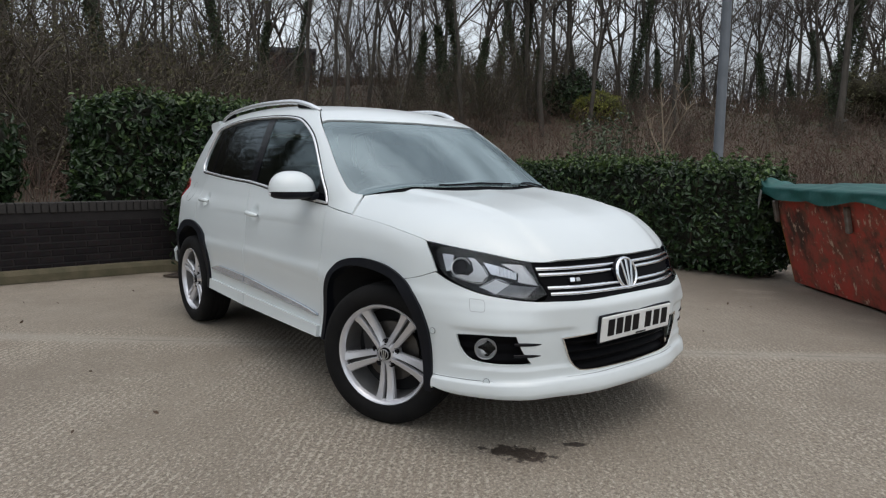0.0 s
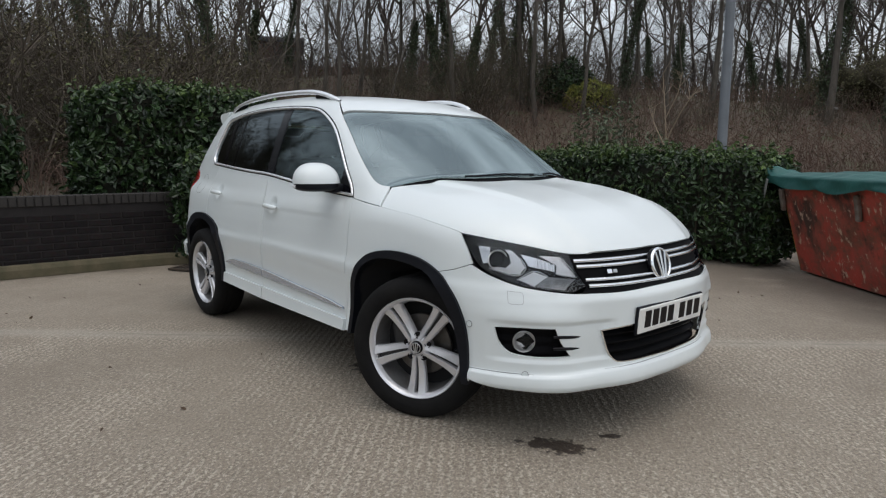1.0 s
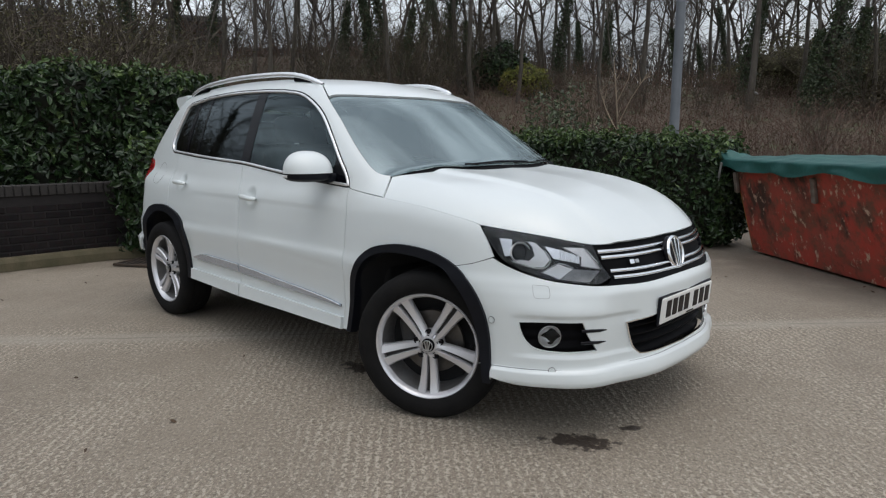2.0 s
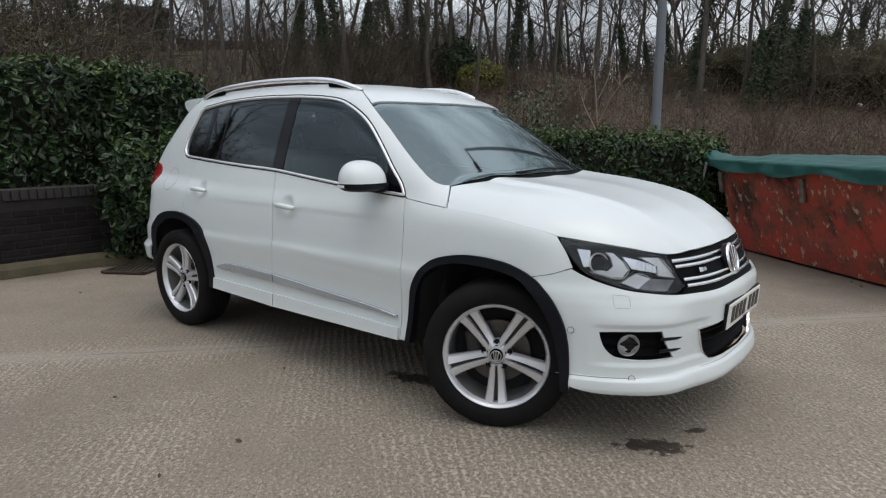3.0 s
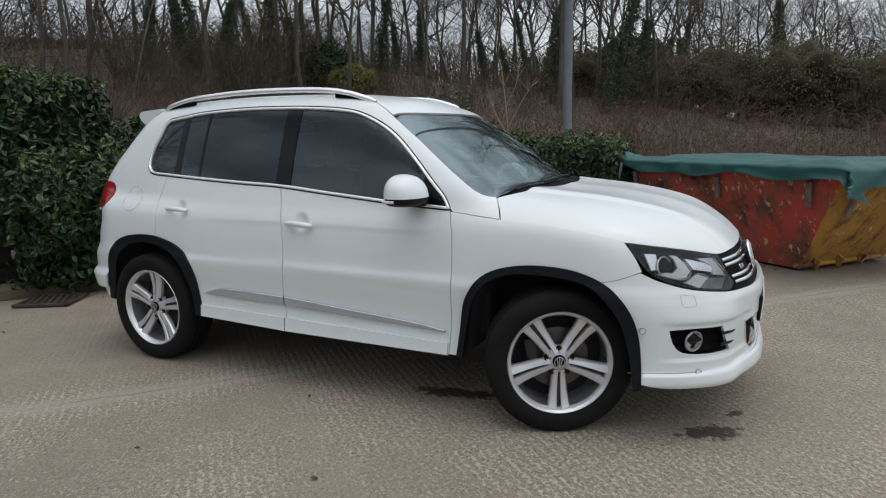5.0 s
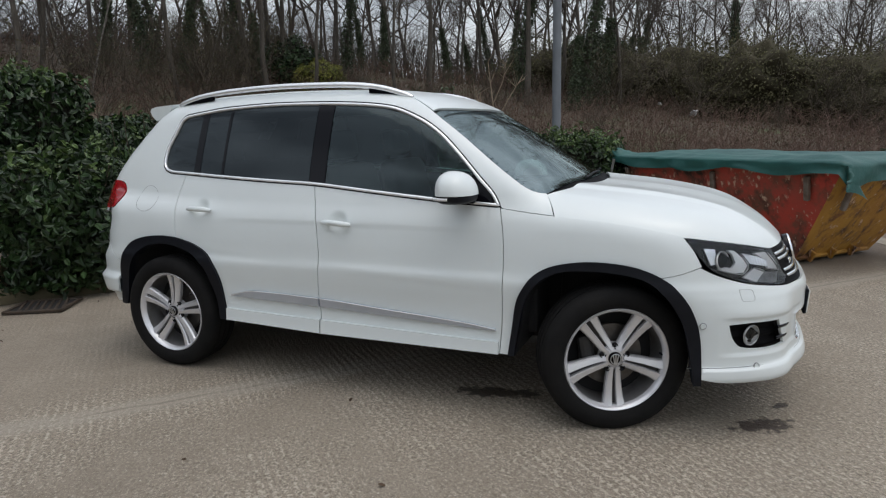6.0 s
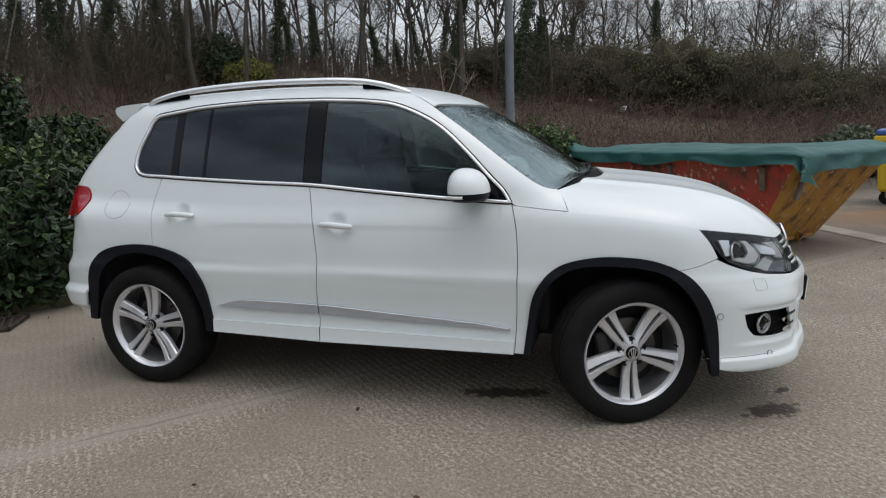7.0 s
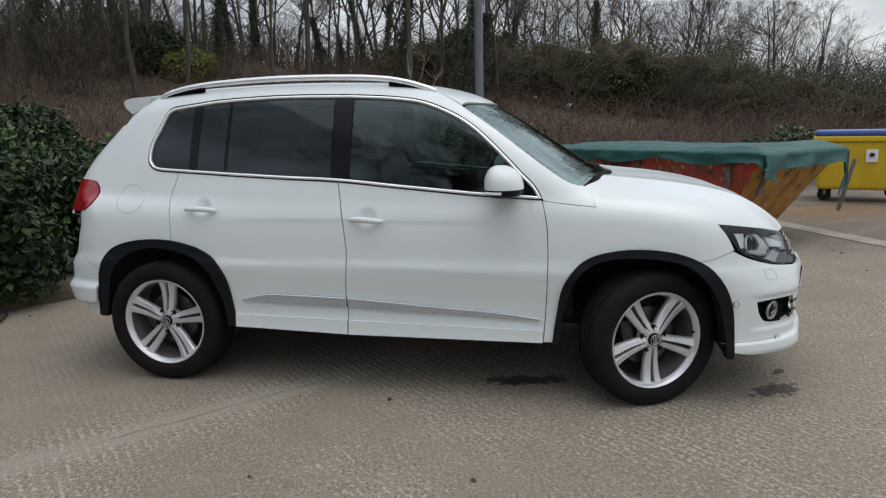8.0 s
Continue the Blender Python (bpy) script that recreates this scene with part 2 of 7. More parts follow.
def body(p):
    """The painted body as an implicit surface: below 0 inside. p: n x 3, metres; front towards +x."""
    x, y, z = p[:, 0], np.abs(p[:, 1]), p[:, 2]
    # lower body
    w = spline(z, (0.12, 0.20, 0.27, 0.33, 0.42, 0.50, 0.60, 0.65, 0.70, 0.80, 0.90, 1.0, 1.12), (0.83, 0.868, 0.882, 0.874, 0.868, 0.872, 0.884, 0.887, 0.874, 0.862, 0.845, 0.812, 0.74))
    w = w - 0.055 * np.clip((x - 0.85) / 0.8, 0, 2) ** 2 - 0.06 * np.clip((-1.0 - x) / 0.9, 0, 2) ** 2
    top = spline(x, (0.7, 0.95, 1.3, 1.6, 1.75, 1.9, 2.0, 2.08), (1.15, 1.118, 1.075, 1.012, 0.968, 0.90, 0.835, 0.76))
    crown = spline(y, (0.0, 0.25, 0.42, 0.55, 0.7), (0.0, 0.006, 0.004, 0.022, 0.062))
    top = np.where(x < 0.7, 1.12, top) - crown
    nose = spline(z, (0.10, 0.17, 0.22, 0.27, 0.34, 0.5, 0.61, 0.65, 0.69, 0.76, 0.84, 0.95), (2.0, 2.085, 2.13, 2.14, 2.125, 2.137, 2.137, 2.12, 2.09, 2.067, 2.03, 1.95))
    nose = nose - spline(y, (0, 0.2, 0.3, 0.425, 0.55, 0.65, 0.72, 0.78, 0.83, 0.87), (0.018, 0.027, 0.043, 0.084, 0.14, 0.225, 0.315, 0.42, 0.53, 0.66))
    puff = np.clip((y - 0.44) / 0.24, 0, 1) * np.clip((0.90 - y) / 0.16, 0, 1)
    low_ = np.clip((0.64 - z) / 0.10, 0, 1)
    nose = nose + 0.036 * puff * puff * (3 - 2 * puff) * low_ * low_ * (3 - 2 * low_)
    tail = spline(z, (0.2, 0.30, 0.36, 0.45, 0.55, 0.62, 0.7, 0.76, 0.86, 1.0, 1.12), (-1.93, -2.02, -2.06, -2.10, -2.12, -2.115, -2.07, -2.06, -2.03, -2.02, -1.97))
    tail = tail + spline(y, (0, 0.3, 0.5, 0.65, 0.75, 0.82, 0.87), (0, 0.02, 0.055, 0.105, 0.165, 0.27, 0.42))
    low = smax(smax(y - w, (x - nose) * 0.8, 0.05), (z - top) * 0.95, 0.13)
    low = smax(low, tail - x, 0.07)
    low = smax(low, 0.24 - 0.05 * np.clip((x - 1.3) / 0.5, 0, 1) - z, 0.03)
    # greenhouse
    side = 0.815 - 0.27 * (z - 1.0) - 0.16 * np.clip(z - 1.0, 0, 1) ** 2
    side = side - 0.055 * np.clip((-0.5 - x), 0, 3) ** 2 - 0.03 * np.clip(x - 0.1, 0, 3) ** 2
    xs = x + 0.17 * y * y
    roof = spline(xs, (-1.7, -1.5, -1.3, -1.0, -0.6, -0.2, 0.05, 0.22, 0.36, 0.50, 0.72, 1.06, 1.4), (1.52, 1.572, 1.598, 1.618, 1.625, 1.615, 1.595, 1.565, 1.52, 1.445, 1.308, 1.085, 0.86)) - 0.085 * y * y
    back = spline(z, (0.9, 1.1, 1.21, 1.34, 1.47, 1.6), (-2.06, -1.98, -1.90, -1.77, -1.64, -1.50)) + 0.17 * y * y
    cab = smax(smax(y - side, (z - roof) * 0.85, 0.10), (back - x) * 0.8, 0.07)
    cab = np.maximum(cab, 0.9 - z)
    return -smax(-low, -cab, 0.018)


def grad(p, h=2e-3):
    g = np.stack([body(p + h * e) - body(p - h * e) for e in np.eye(3)], 1)
    return g / np.linalg.norm(g, axis=1, keepdims=True)


def cast(origin, way, far):
    """Where rays that come in from far along way towards origin first meet the body."""
    s = np.full(len(origin), far)
    lo = np.zeros(len(origin))
    found = np.zeros(len(origin), bool)
    for k in range(72):
        t = far * (1 - k / 72)
        inside = (body(origin + t * way) < 0) & ~found
        lo[inside], s[inside] = t, t + far / 72
        found |= inside
    for _ in range(16):
        mid = (lo + s) / 2
        inside = body(origin + mid[:, None] * way) < 0
        lo, s = np.where(inside, mid, lo), np.where(inside, s, mid)
    return origin + lo[:, None] * way


AXZ, AXX = 0.70, 1.05


def barrel(uv):
    """(x, turn about the long axis in metres at radius 0.8; 0 on top, + to the right-hand side)."""
    a = uv[:, 1] / 0.8
    o = np.stack([uv[:, 0], 0 * a, np.full(len(a), AXZ)], 1)
    return cast(o, np.stack([0 * a, -np.sin(a), np.cos(a)], 1), 1.35)


def prow(uv):
    """(turn about an upright axis in metres at radius 1, z); 0 ahead, + to the right-hand side."""
    a = uv[:, 0]
    o = np.stack([np.full(len(a), AXX), 0 * a, uv[:, 1]], 1)
    return cast(o, np.stack([np.cos(a), -np.sin(a), 0 * a], 1), 1.6)


def stern(uv):
    a = uv[:, 0]
    o = np.stack([np.full(len(a), -1.0), 0 * a, uv[:, 1]], 1)
    return cast(o, np.stack([-np.cos(a), -np.sin(a), 0 * a], 1), 1.6)


def to_barrel(p):
    return np.stack([p[:, 0], 0.8 * np.arctan2(-p[:, 1], p[:, 2] - AXZ)], 1)


def to_prow(p):
    return np.stack([np.arctan2(-p[:, 1], p[:, 0] - AXX), p[:, 2]], 1)


def to_stern(p):
    return np.stack([np.arctan2(-p[:, 1], -1.0 - p[:, 0]), p[:, 2]], 1)


def flank(xz):
    """Points of the right-hand side from (x, z)."""
    xz = np.asarray(xz, float)
    o = np.stack([xz[:, 0], 0 * xz[:, 0], xz[:, 1]], 1)
    return cast(o, np.tile((0.0, -1.0, 0.0), (len(o), 1)), 1.2)


def panel(name, outline, mapper, mat, parent, label="", holes=(), off=0.0, gap=0.0024, step=0.034, rim=0.012, sides=(1,), wave=None, flat=1.0):
    """A body panel: an outline laid on the body surface, with a turned-in edge. sides: 1 the right-hand one, -1 its mirror image."""
    poly = dense(thinned(inset(outline, gap)), 0.024)
    cuts = [dense(thinned(turned(np.asarray(h, float))), 0.02) for h in holes]
    loops = [poly] + cuts
    lo, hi = poly.min(0), poly.max(0)
    gx, gy = np.meshgrid(np.arange(lo[0], hi[0], step), np.arange(lo[1], hi[1], step))
    gx[1::2] += step / 2
    pts = np.stack([gx.ravel(), gy.ravel()], 1)
    ok = inside(poly, pts)
    for c in cuts:
        ok &= ~inside(c, pts)
    pts = pts[ok]
    edge = np.concatenate(loops)
    if len(pts):
        near = np.array([((edge - p) ** 2).sum(1).min() for p in pts])
        pts = pts[near > (0.5 * step) ** 2]
    allp = np.concatenate([edge, pts]) if len(pts) else edge
    con, k = [], 0
    for lp in loops:
        con += [(k + i, k + (i + 1) % len(lp)) for i in range(len(lp))]
        k += len(lp)
    got = delaunay_2d_cdt([Vector(p) for p in allp], con, [], 0, 1e-6)
    uv, tri = np.array([tuple(v) for v in got[0]]), np.array([tuple(t) for t in got[2]])
    mid = uv[tri].mean(1)
    ok = inside(poly, mid)
    for c in cuts:
        ok &= ~inside(c, mid)
    tri = tri[ok]
    P = mapper(uv)
    N = grad(P * (1, flat, 1))
    P = P + (off if wave is None else off + wave(uv, P)[:, None]) * N
    want = N[tri[:, 0]]
    fn = np.cross(P[tri[:, 1]] - P[tri[:, 0]], P[tri[:, 2]] - P[tri[:, 0]])
    flip = (fn * want).sum(1) < 0
    tri[flip] = tri[flip][:, ::-1]
    if wave is not None:
        fn = np.cross(P[tri[:, 1]] - P[tri[:, 0]], P[tri[:, 2]] - P[tri[:, 0]])
        acc = np.zeros_like(P)
        for k in range(3):
            np.add.at(acc, tri[:, k], fn)
        size = np.linalg.norm(acc, axis=1, keepdims=True)
        N = np.where(size > 1e-12, acc / (size + 1e-12), N)
    # the turned-in edge
    V, NN, F = [P], [N], [tuple(t) for t in tri]
    base = len(P)
    directed = {}
    for a, b, c in tri:
        for e in ((a, b), (b, c), (c, a)):
            directed[e] = 1
    border = [(a, b) for a, b in directed if (b, a) not in directed]
    for a, b in border:
        t = P[b] - P[a]
        out = np.cross(t, N[a])
        out /= np.linalg.norm(out) + 1e-9
        V.append(np.array([P[a], P[b], P[b] - rim * N[b], P[a] - rim * N[a]]))
        NN.append(np.tile(out, (4, 1)))
        F.append((base, base + 3, base + 2, base + 1))
        base += 4
    V, NN = np.concatenate(V), np.concatenate(NN)
    made = []
    for s in sides:
        if s == 1:
            made.append(mesh_object(name, V, F, mat, parent, label, normals=NN))
        else:
            f = np.array((1.0, -1.0, 1.0))
            made.append(mesh_object(name, V * f, [t[::-1] for t in F], mat, parent, label, normals=NN * f))
    return made


def on_flank(xz, step=0.02):
    """A smooth line of (x, z) control points on the right-hand side, in barrel coordinates."""
    return to_barrel(flank(curve_through(xz, step)))


def on_side(pts, step=0.02):
    """The same from points with x, y, z."""
    return to_barrel(curve_through(pts, step))


def on_prow(pts, step=0.02):
    return to_prow(curve_through(pts, step))


def swept(line, normals, half, height, closed=False):
    """A low rounded bead along a line on the body: verts and faces."""
    line = np.asarray(line)
    t = np.roll(line, -1, 0) - np.roll(line, 1, 0) if closed else np.gradient(line, axis=0)
    t /= np.linalg.norm(t, axis=1, keepdims=True) + 1e-9
    s = np.cross(normals, t)
    prof = [(-half, -0.006), (-half, height * 0.5), (-half * 0.6, height), (half * 0.6, height), (half, height * 0.5), (half, -0.006)]
    V = np.concatenate([[p + a * sv + b * nv for a, b in prof] for p, sv, nv in zip(line, s, normals)])
    k, n, F = len(prof), len(line), []
    for i in range(n if closed else n - 1):
        for j in range(k - 1):
            a, b = i * k + j, i * k + j + 1
            c, d = ((i + 1) % n) * k + j + 1, ((i + 1) % n) * k + j
            F.append((a, b, c, d))
    return V, F


# ---- ground, wall, kerb ----
BN = np.array((-0.5, 0.866))


def rise(x, y):
    """Height of the land: a flat yard, earth held by the wall, a wooded bank behind."""
    x, y = np.asarray(x, float), np.asarray(y, float)
    s = np.maximum(BN[0] * x + BN[1] * y, -x - 5.0)
    t = np.clip((s - 6.0) / 34.0, 0, 1)
    bank = t * t * (3 - 2 * t) * np.interp(x, (-34, -24, -16, -6, 4, 14), (7.2, 6.4, 4.9, 3.8, 2.5, 1.5))
    q = np.clip((-4.32 - x) / 0.12, 0, 1) * np.clip((0.3 - y) / 0.6, 0, 1)
    return bank + 0.60 * q


def ground_material():
    m = bpy.data.materials.new("yard_concrete_and_earth")
    m.use_nodes = True
    n, l = m.node_tree.nodes, m.node_tree.links
    b = n["Principled BSDF"]
    co = n.new("ShaderNodeTexCoord")

    def noise_at(scale, detail=4, rough=0.6, stretch=None, turn=0.0, distort=0.0):
        t = n.new("ShaderNodeTexNoise")
        t.inputs["Scale"].default_value, t.inputs["Detail"].default_value, t.inputs["Roughness"].default_value, t.inputs["Distortion"].default_value = scale, detail, rough, distort
        if stretch:
            mp = n.new("ShaderNodeMapping")
            mp.inputs["Rotation"].default_value = (0, 0, radians(turn))
            mp.inputs["Scale"].default_value = stretch
            mp.inputs["Scale"].default_value = (1, 1, 1)
            ms = n.new("ShaderNodeMapping")
            ms.inputs["Scale"].default_value = stretch
            l.new(co.outputs["Object"], mp.inputs["Vector"])
            l.new(mp.outputs["Vector"], ms.inputs["Vector"])
            l.new(ms.outputs["Vector"], t.inputs["Vector"])
        else:
            l.new(co.outputs["Object"], t.inputs["Vector"])
        return t.outputs["Fac"]

    def math_(op, a, c=None, clamp=False):
        t = n.new("ShaderNodeMath")
        t.operation, t.use_clamp = op, clamp
        for i, v in enumerate((a, c)):
            if v is None:
                continue
            if isinstance(v, (int, float)):
                t.inputs[i].default_value = v
            else:
                l.new(v, t.inputs[i])
        return t.outputs["Value"]

    def remap(v, lo, hi, a=0.0, c=1.0):
        t = n.new("ShaderNodeMapRange")
        t.interpolation_type = "SMOOTHSTEP"
        t.inputs["From Min"].default_value, t.inputs["From Max"].default_value, t.inputs["To Min"].default_value, t.inputs["To Max"].default_value = lo, hi, a, c
        l.new(v, t.inputs["Value"])
        return t.outputs["Result"]

    def mix(f, a, c):
        t = n.new("ShaderNodeMix")
        t.data_type = "RGBA"
        l.new(f, t.inputs["Factor"])
        for key, v in (("A", a), ("B", c)):
            if isinstance(v, tuple):
                t.inputs[key].default_value = (*v, 1)
            else:
                l.new(v, t.inputs[key])
        return t.outputs["Result"]

    xyz = n.new("ShaderNodeSeparateXYZ")
    l.new(co.outputs["Object"], xyz.inputs["Vector"])
    X, Y = xyz.outputs["X"], xyz.outputs["Y"]

    def along(cx, cy, dx, dy):
        """Distance from a line through (cx, cy) with direction (dx, dy)."""
        return math_("ADD", math_("MULTIPLY", math_("SUBTRACT", X, cx), -dy), math_("MULTIPLY", math_("SUBTRACT", Y, cy), dx))

    def spot(cx, cy, rx, ry, turn, edge=0.16, wob=1.7, scale=19.0):
        """A ragged stain."""
        c, s = math.cos(radians(turn)), math.sin(radians(turn))
        u = math_("DIVIDE", math_("ADD", math_("MULTIPLY", math_("SUBTRACT", X, cx), c), math_("MULTIPLY", math_("SUBTRACT", Y, cy), s)), rx)
        v = math_("DIVIDE", math_("ADD", math_("MULTIPLY", math_("SUBTRACT", X, cx), -s), math_("MULTIPLY", math_("SUBTRACT", Y, cy), c)), ry)
        r = math_("SQRT", math_("ADD", math_("MULTIPLY", u, u), math_("MULTIPLY", v, v)))
        w = math_("ADD", r, math_("MULTIPLY", math_("SUBTRACT", noise_at(scale, 5, 0.7), 0.5), wob * 2))
        return remap(w, 1.0 - edge, 1.0 + edge, 1.0, 0.0)

    # concrete: cloudy tone, fine pale and dark aggregate in faint tamped rows
    tone = mix(remap(noise_at(0.55, 5, 0.6), 0.3, 0.7), (0.238, 0.200, 0.154), (0.308, 0.262, 0.204))
    tone = mix(math_("MULTIPLY", remap(noise_at(3.5, 6, 0.7), 0.42, 0.72), 0.40), tone, (0.36, 0.31, 0.245))
    across = along(-0.85, -1.22, 0.675, 0.738)
    rough_side = remap(across, 0.05, 0.55, 1.0, 0.35)
    patch = remap(noise_at(1.1, 4), 0.30, 0.55, 0.40, 1.0)
    row = n.new("ShaderNodeTexWave")
    row.wave_type, row.bands_direction = "BANDS", "X"
    row.inputs["Scale"].default_value, row.inputs["Distortion"].default_value, row.inputs["Detail"].default_value, row.inputs["Detail Scale"].default_value = 7.2, 1.6, 3.0, 1.4
    mp2 = n.new("ShaderNodeMapping")
    mp2.inputs["Rotation"].default_value = (0, 0, radians(-47.5))
    l.new(co.outputs["Object"], mp2.inputs["Vector"])
    l.new(mp2.outputs["Vector"], row.inputs["Vector"])
    ribs = math_("MULTIPLY", row.outputs["Fac"], remap(noise_at(1.0, 3), 0.34, 0.60))
    grit = noise_at(66, 2, 0.55, (0.82, 1.0, 1.0), 46.9, 0.4)
    grit2 = noise_at(110, 2, 0.6, (0.85, 1.0, 1.0), 46.9, 0.3)
    fine = noise_at(210, 2, 0.7)
    keep = math_("MULTIPLY", rough_side, patch)
    lift_ = math_("MULTIPLY", math_("ADD", ribs, -0.30), 0.12)
    p1 = remap(math_("ADD", grit, lift_), 0.53, 0.67)
    p2 = remap(math_("ADD", grit2, math_("MULTIPLY", lift_, 0.6)), 0.55, 0.68)
    pale = math_("MULTIPLY", math_("MAXIMUM", p1, math_("MULTIPLY", p2, 0.8)), keep)
    dim = math_("MULTIPLY", math_("MAXIMUM", remap(grit, 0.45, 0.33), math_("MULTIPLY", remap(grit2, 0.44, 0.32), 0.9)), math_("ADD", 0.3, math_("MULTIPLY", keep, 0.7)))
    tone = mix(math_("MULTIPLY", remap(fine, 0.35, 0.70), 0.28), tone, (0.125, 0.110, 0.090))
    tone = mix(math_("MULTIPLY", ribs, math_("MULTIPLY", rough_side, 0.13)), tone, (0.13, 0.115, 0.095))
    tone = mix(math_("MULTIPLY", dim, 0.62), tone, (0.100, 0.082, 0.059))
    tone = mix(math_("MULTIPLY", pale, 0.74), tone, (0.56, 0.492, 0.400))
    bright = math_("MULTIPLY", remap(noise_at(78, 2, 0.5, (0.7, 1.0, 1.0), 46.9), 0.69, 0.75), rough_side)
    tone = mix(math_("MULTIPLY", bright, 0.6), tone, (0.62, 0.57, 0.49))
    # slab joint: a pale smoothed band
    j = math_("ABSOLUTE", math_("ADD", across, math_("MULTIPLY", math_("SUBTRACT", noise_at(2.0, 3), 0.5), 0.10)))
    tone = mix(math_("MULTIPLY", remap(j, 0.02, 0.15, 1, 0), 0.50), tone, (0.40, 0.360, 0.300))
    crack = math_("MULTIPLY", remap(math_("ABSOLUTE", math_("ADD", across, math_("MULTIPLY", math_("SUBTRACT", noise_at(5.0, 4), 0.5), 0.05))), 0.004, 0.018, 1, 0), remap(noise_at(1.3, 3), 0.36, 0.58))
    tone = mix(math_("MULTIPLY", crack, 0.5), tone, (0.150, 0.125, 0.095))
    # damp oil marks, a rust bloom by the skip, dirt at the kerb
    oil = math_("MAXIMUM", math_("MAXIMUM", spot(1.94, -0.565, 0.125, 0.06, 38), spot(2.03, -0.30, 0.045, 0.022, 40)), spot(0.69, -0.60, 0.22, 0.055, 14))
    tone = mix(math_("MULTIPLY", oil, 0.95), tone, (0.040, 0.028, 0.020))
    rust = spot(4.6, 6.3, 1.0, 0.6, 40, 0.6, 0.6, 2.0)
    tone = mix(math_("MULTIPLY", rust, 0.8), tone, (0.38, 0.205, 0.085))
    dirt = math_("MULTIPLY", remap(X, -3.4, -4.05), remap(noise_at(3, 5), 0.35, 0.65))
    tone = mix(math_("MULTIPLY", dirt, 0.6), tone, (0.13, 0.105, 0.075))
    # patches of darker brown as Y nears the hedge
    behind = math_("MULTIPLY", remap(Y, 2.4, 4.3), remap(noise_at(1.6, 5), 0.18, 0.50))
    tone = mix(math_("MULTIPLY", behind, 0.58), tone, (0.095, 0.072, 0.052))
    # earth with dead leaves outside the yard
    earth = mix(noise_at(14, 6, 0.7), (0.056, 0.042, 0.028), (0.092, 0.068, 0.044))
    earth = mix(remap(noise_at(0.5, 4), 0.5, 0.68), earth, (0.060, 0.072, 0.026))
    far = remap(math_("ADD", math_("MULTIPLY", X, -0.5), math_("MULTIPLY", Y, 0.866)), 5.0, 6.4)
    far = math_("MAXIMUM", far, remap(X, -4.28, -4.34))
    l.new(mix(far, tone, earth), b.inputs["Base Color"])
    l.new(math_("SUBTRACT", 0.86, math_("MULTIPLY", oil, 0.30)), b.inputs["Roughness"])
    bp = n.new("ShaderNodeBump")
    bp.inputs["Strength"].default_value, bp.inputs["Distance"].default_value = 0.8, 0.012
    l.new(math_("ADD", math_("MULTIPLY", ribs, 0.26), math_("ADD", math_("MULTIPLY", fine, 0.40), math_("ADD", math_("MULTIPLY", grit, 0.8), math_("MULTIPLY", pale, 0.35)))), bp.inputs["Height"])
    l.new(bp.outputs["Normal"], b.inputs["Normal"])
    return m


ring_r = np.concatenate([np.linspace(0.0, 14, 57), np.geomspace(14.6, 900, 60)])
ring_a = np.linspace(0, 2 * np.pi, 144, endpoint=False)
gx, gy = ring_r[:, None] * np.cos(ring_a)[None], ring_r[:, None] * np.sin(ring_a)[None]
gx, gy = gx - 4.3, gy + 0.0
gz = rise(gx, gy) - 0.015 + np.where(rise(gx, gy) > 0.05, 0.12 * np.sin(gx * 0.9) * np.cos(gy * 0.7), 0)
i_, j_ = np.meshgrid(np.arange(len(ring_r) - 1), np.arange(144), indexing="ij")
a_, b_ = i_ * 144 + j_, i_ * 144 + (j_ + 1) % 144
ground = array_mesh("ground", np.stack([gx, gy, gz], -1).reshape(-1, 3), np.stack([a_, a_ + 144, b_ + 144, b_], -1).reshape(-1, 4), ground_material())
tagged(ground, "worn tamped concrete yard running into leaf-strewn earth bank", "ground", kind="structure")

MORTAR = material("dark_mortar", (0.014, 0.012, 0.0118), 0.95, second=(0.020, 0.0168, 0.0162), scale=9, bump=0.5, bump_scale=120)
COPING = material("brick_coping", (0.020, 0.018, 0.017), 0.9, second=(0.036, 0.032, 0.029), scale=7, bump=0.4, bump_scale=100)
KERB = material("mossy_kerb", (0.125, 0.102, 0.062), 0.9, second=(0.070, 0.064, 0.034), scale=5, bump=0.6, bump_scale=70)
IRON = material("cast_iron", (0.045, 0.038, 0.032), 0.7, 0.3, second=(0.085, 0.06, 0.042), scale=14, bump=0.3, bump_scale=120)

# the retaining wall: a mortar core faced with bricks
WALL_X, WALL_END, WALL_TOP, BASE = -4.10, -0.10, 0.80, 0.085
wall = part("wall_west", one_box((0.20, 9.0, WALL_TOP - 0.02), (WALL_X - 0.1045, WALL_END - 4.5 - 0.012, (WALL_TOP - 0.02) / 2)), MORTAR)
tagged(wall, "low dark brick retaining wall with brick-on-edge top", "wall", kind="structure")


def sweep_block(name, line, prof, mat):
    """A profile (across, up) along a line of (x, y): one mesh."""
    p = np.asarray(line, float)
    t = np.gradient(p, axis=0)
    t /= np.linalg.norm(t, axis=1, keepdims=True)
    nrm = np.stack([-t[:, 1], t[:, 0]], 1)
    V = [(q[0] + a * k[0], q[1] + a * k[1], h) for q, k in zip(p, nrm) for a, h in prof]
    m, F = len(prof), []
    for i in range(len(p) - 1):
        for j in range(m - 1):
            F.append((i * m + j, i * m + j + 1, (i + 1) * m + j + 1, (i + 1) * m + j))
    F += [tuple(range(m)), tuple((len(p) - 1) * m + k for k in range(m))]
    return mesh_object(name, V, F, mat)


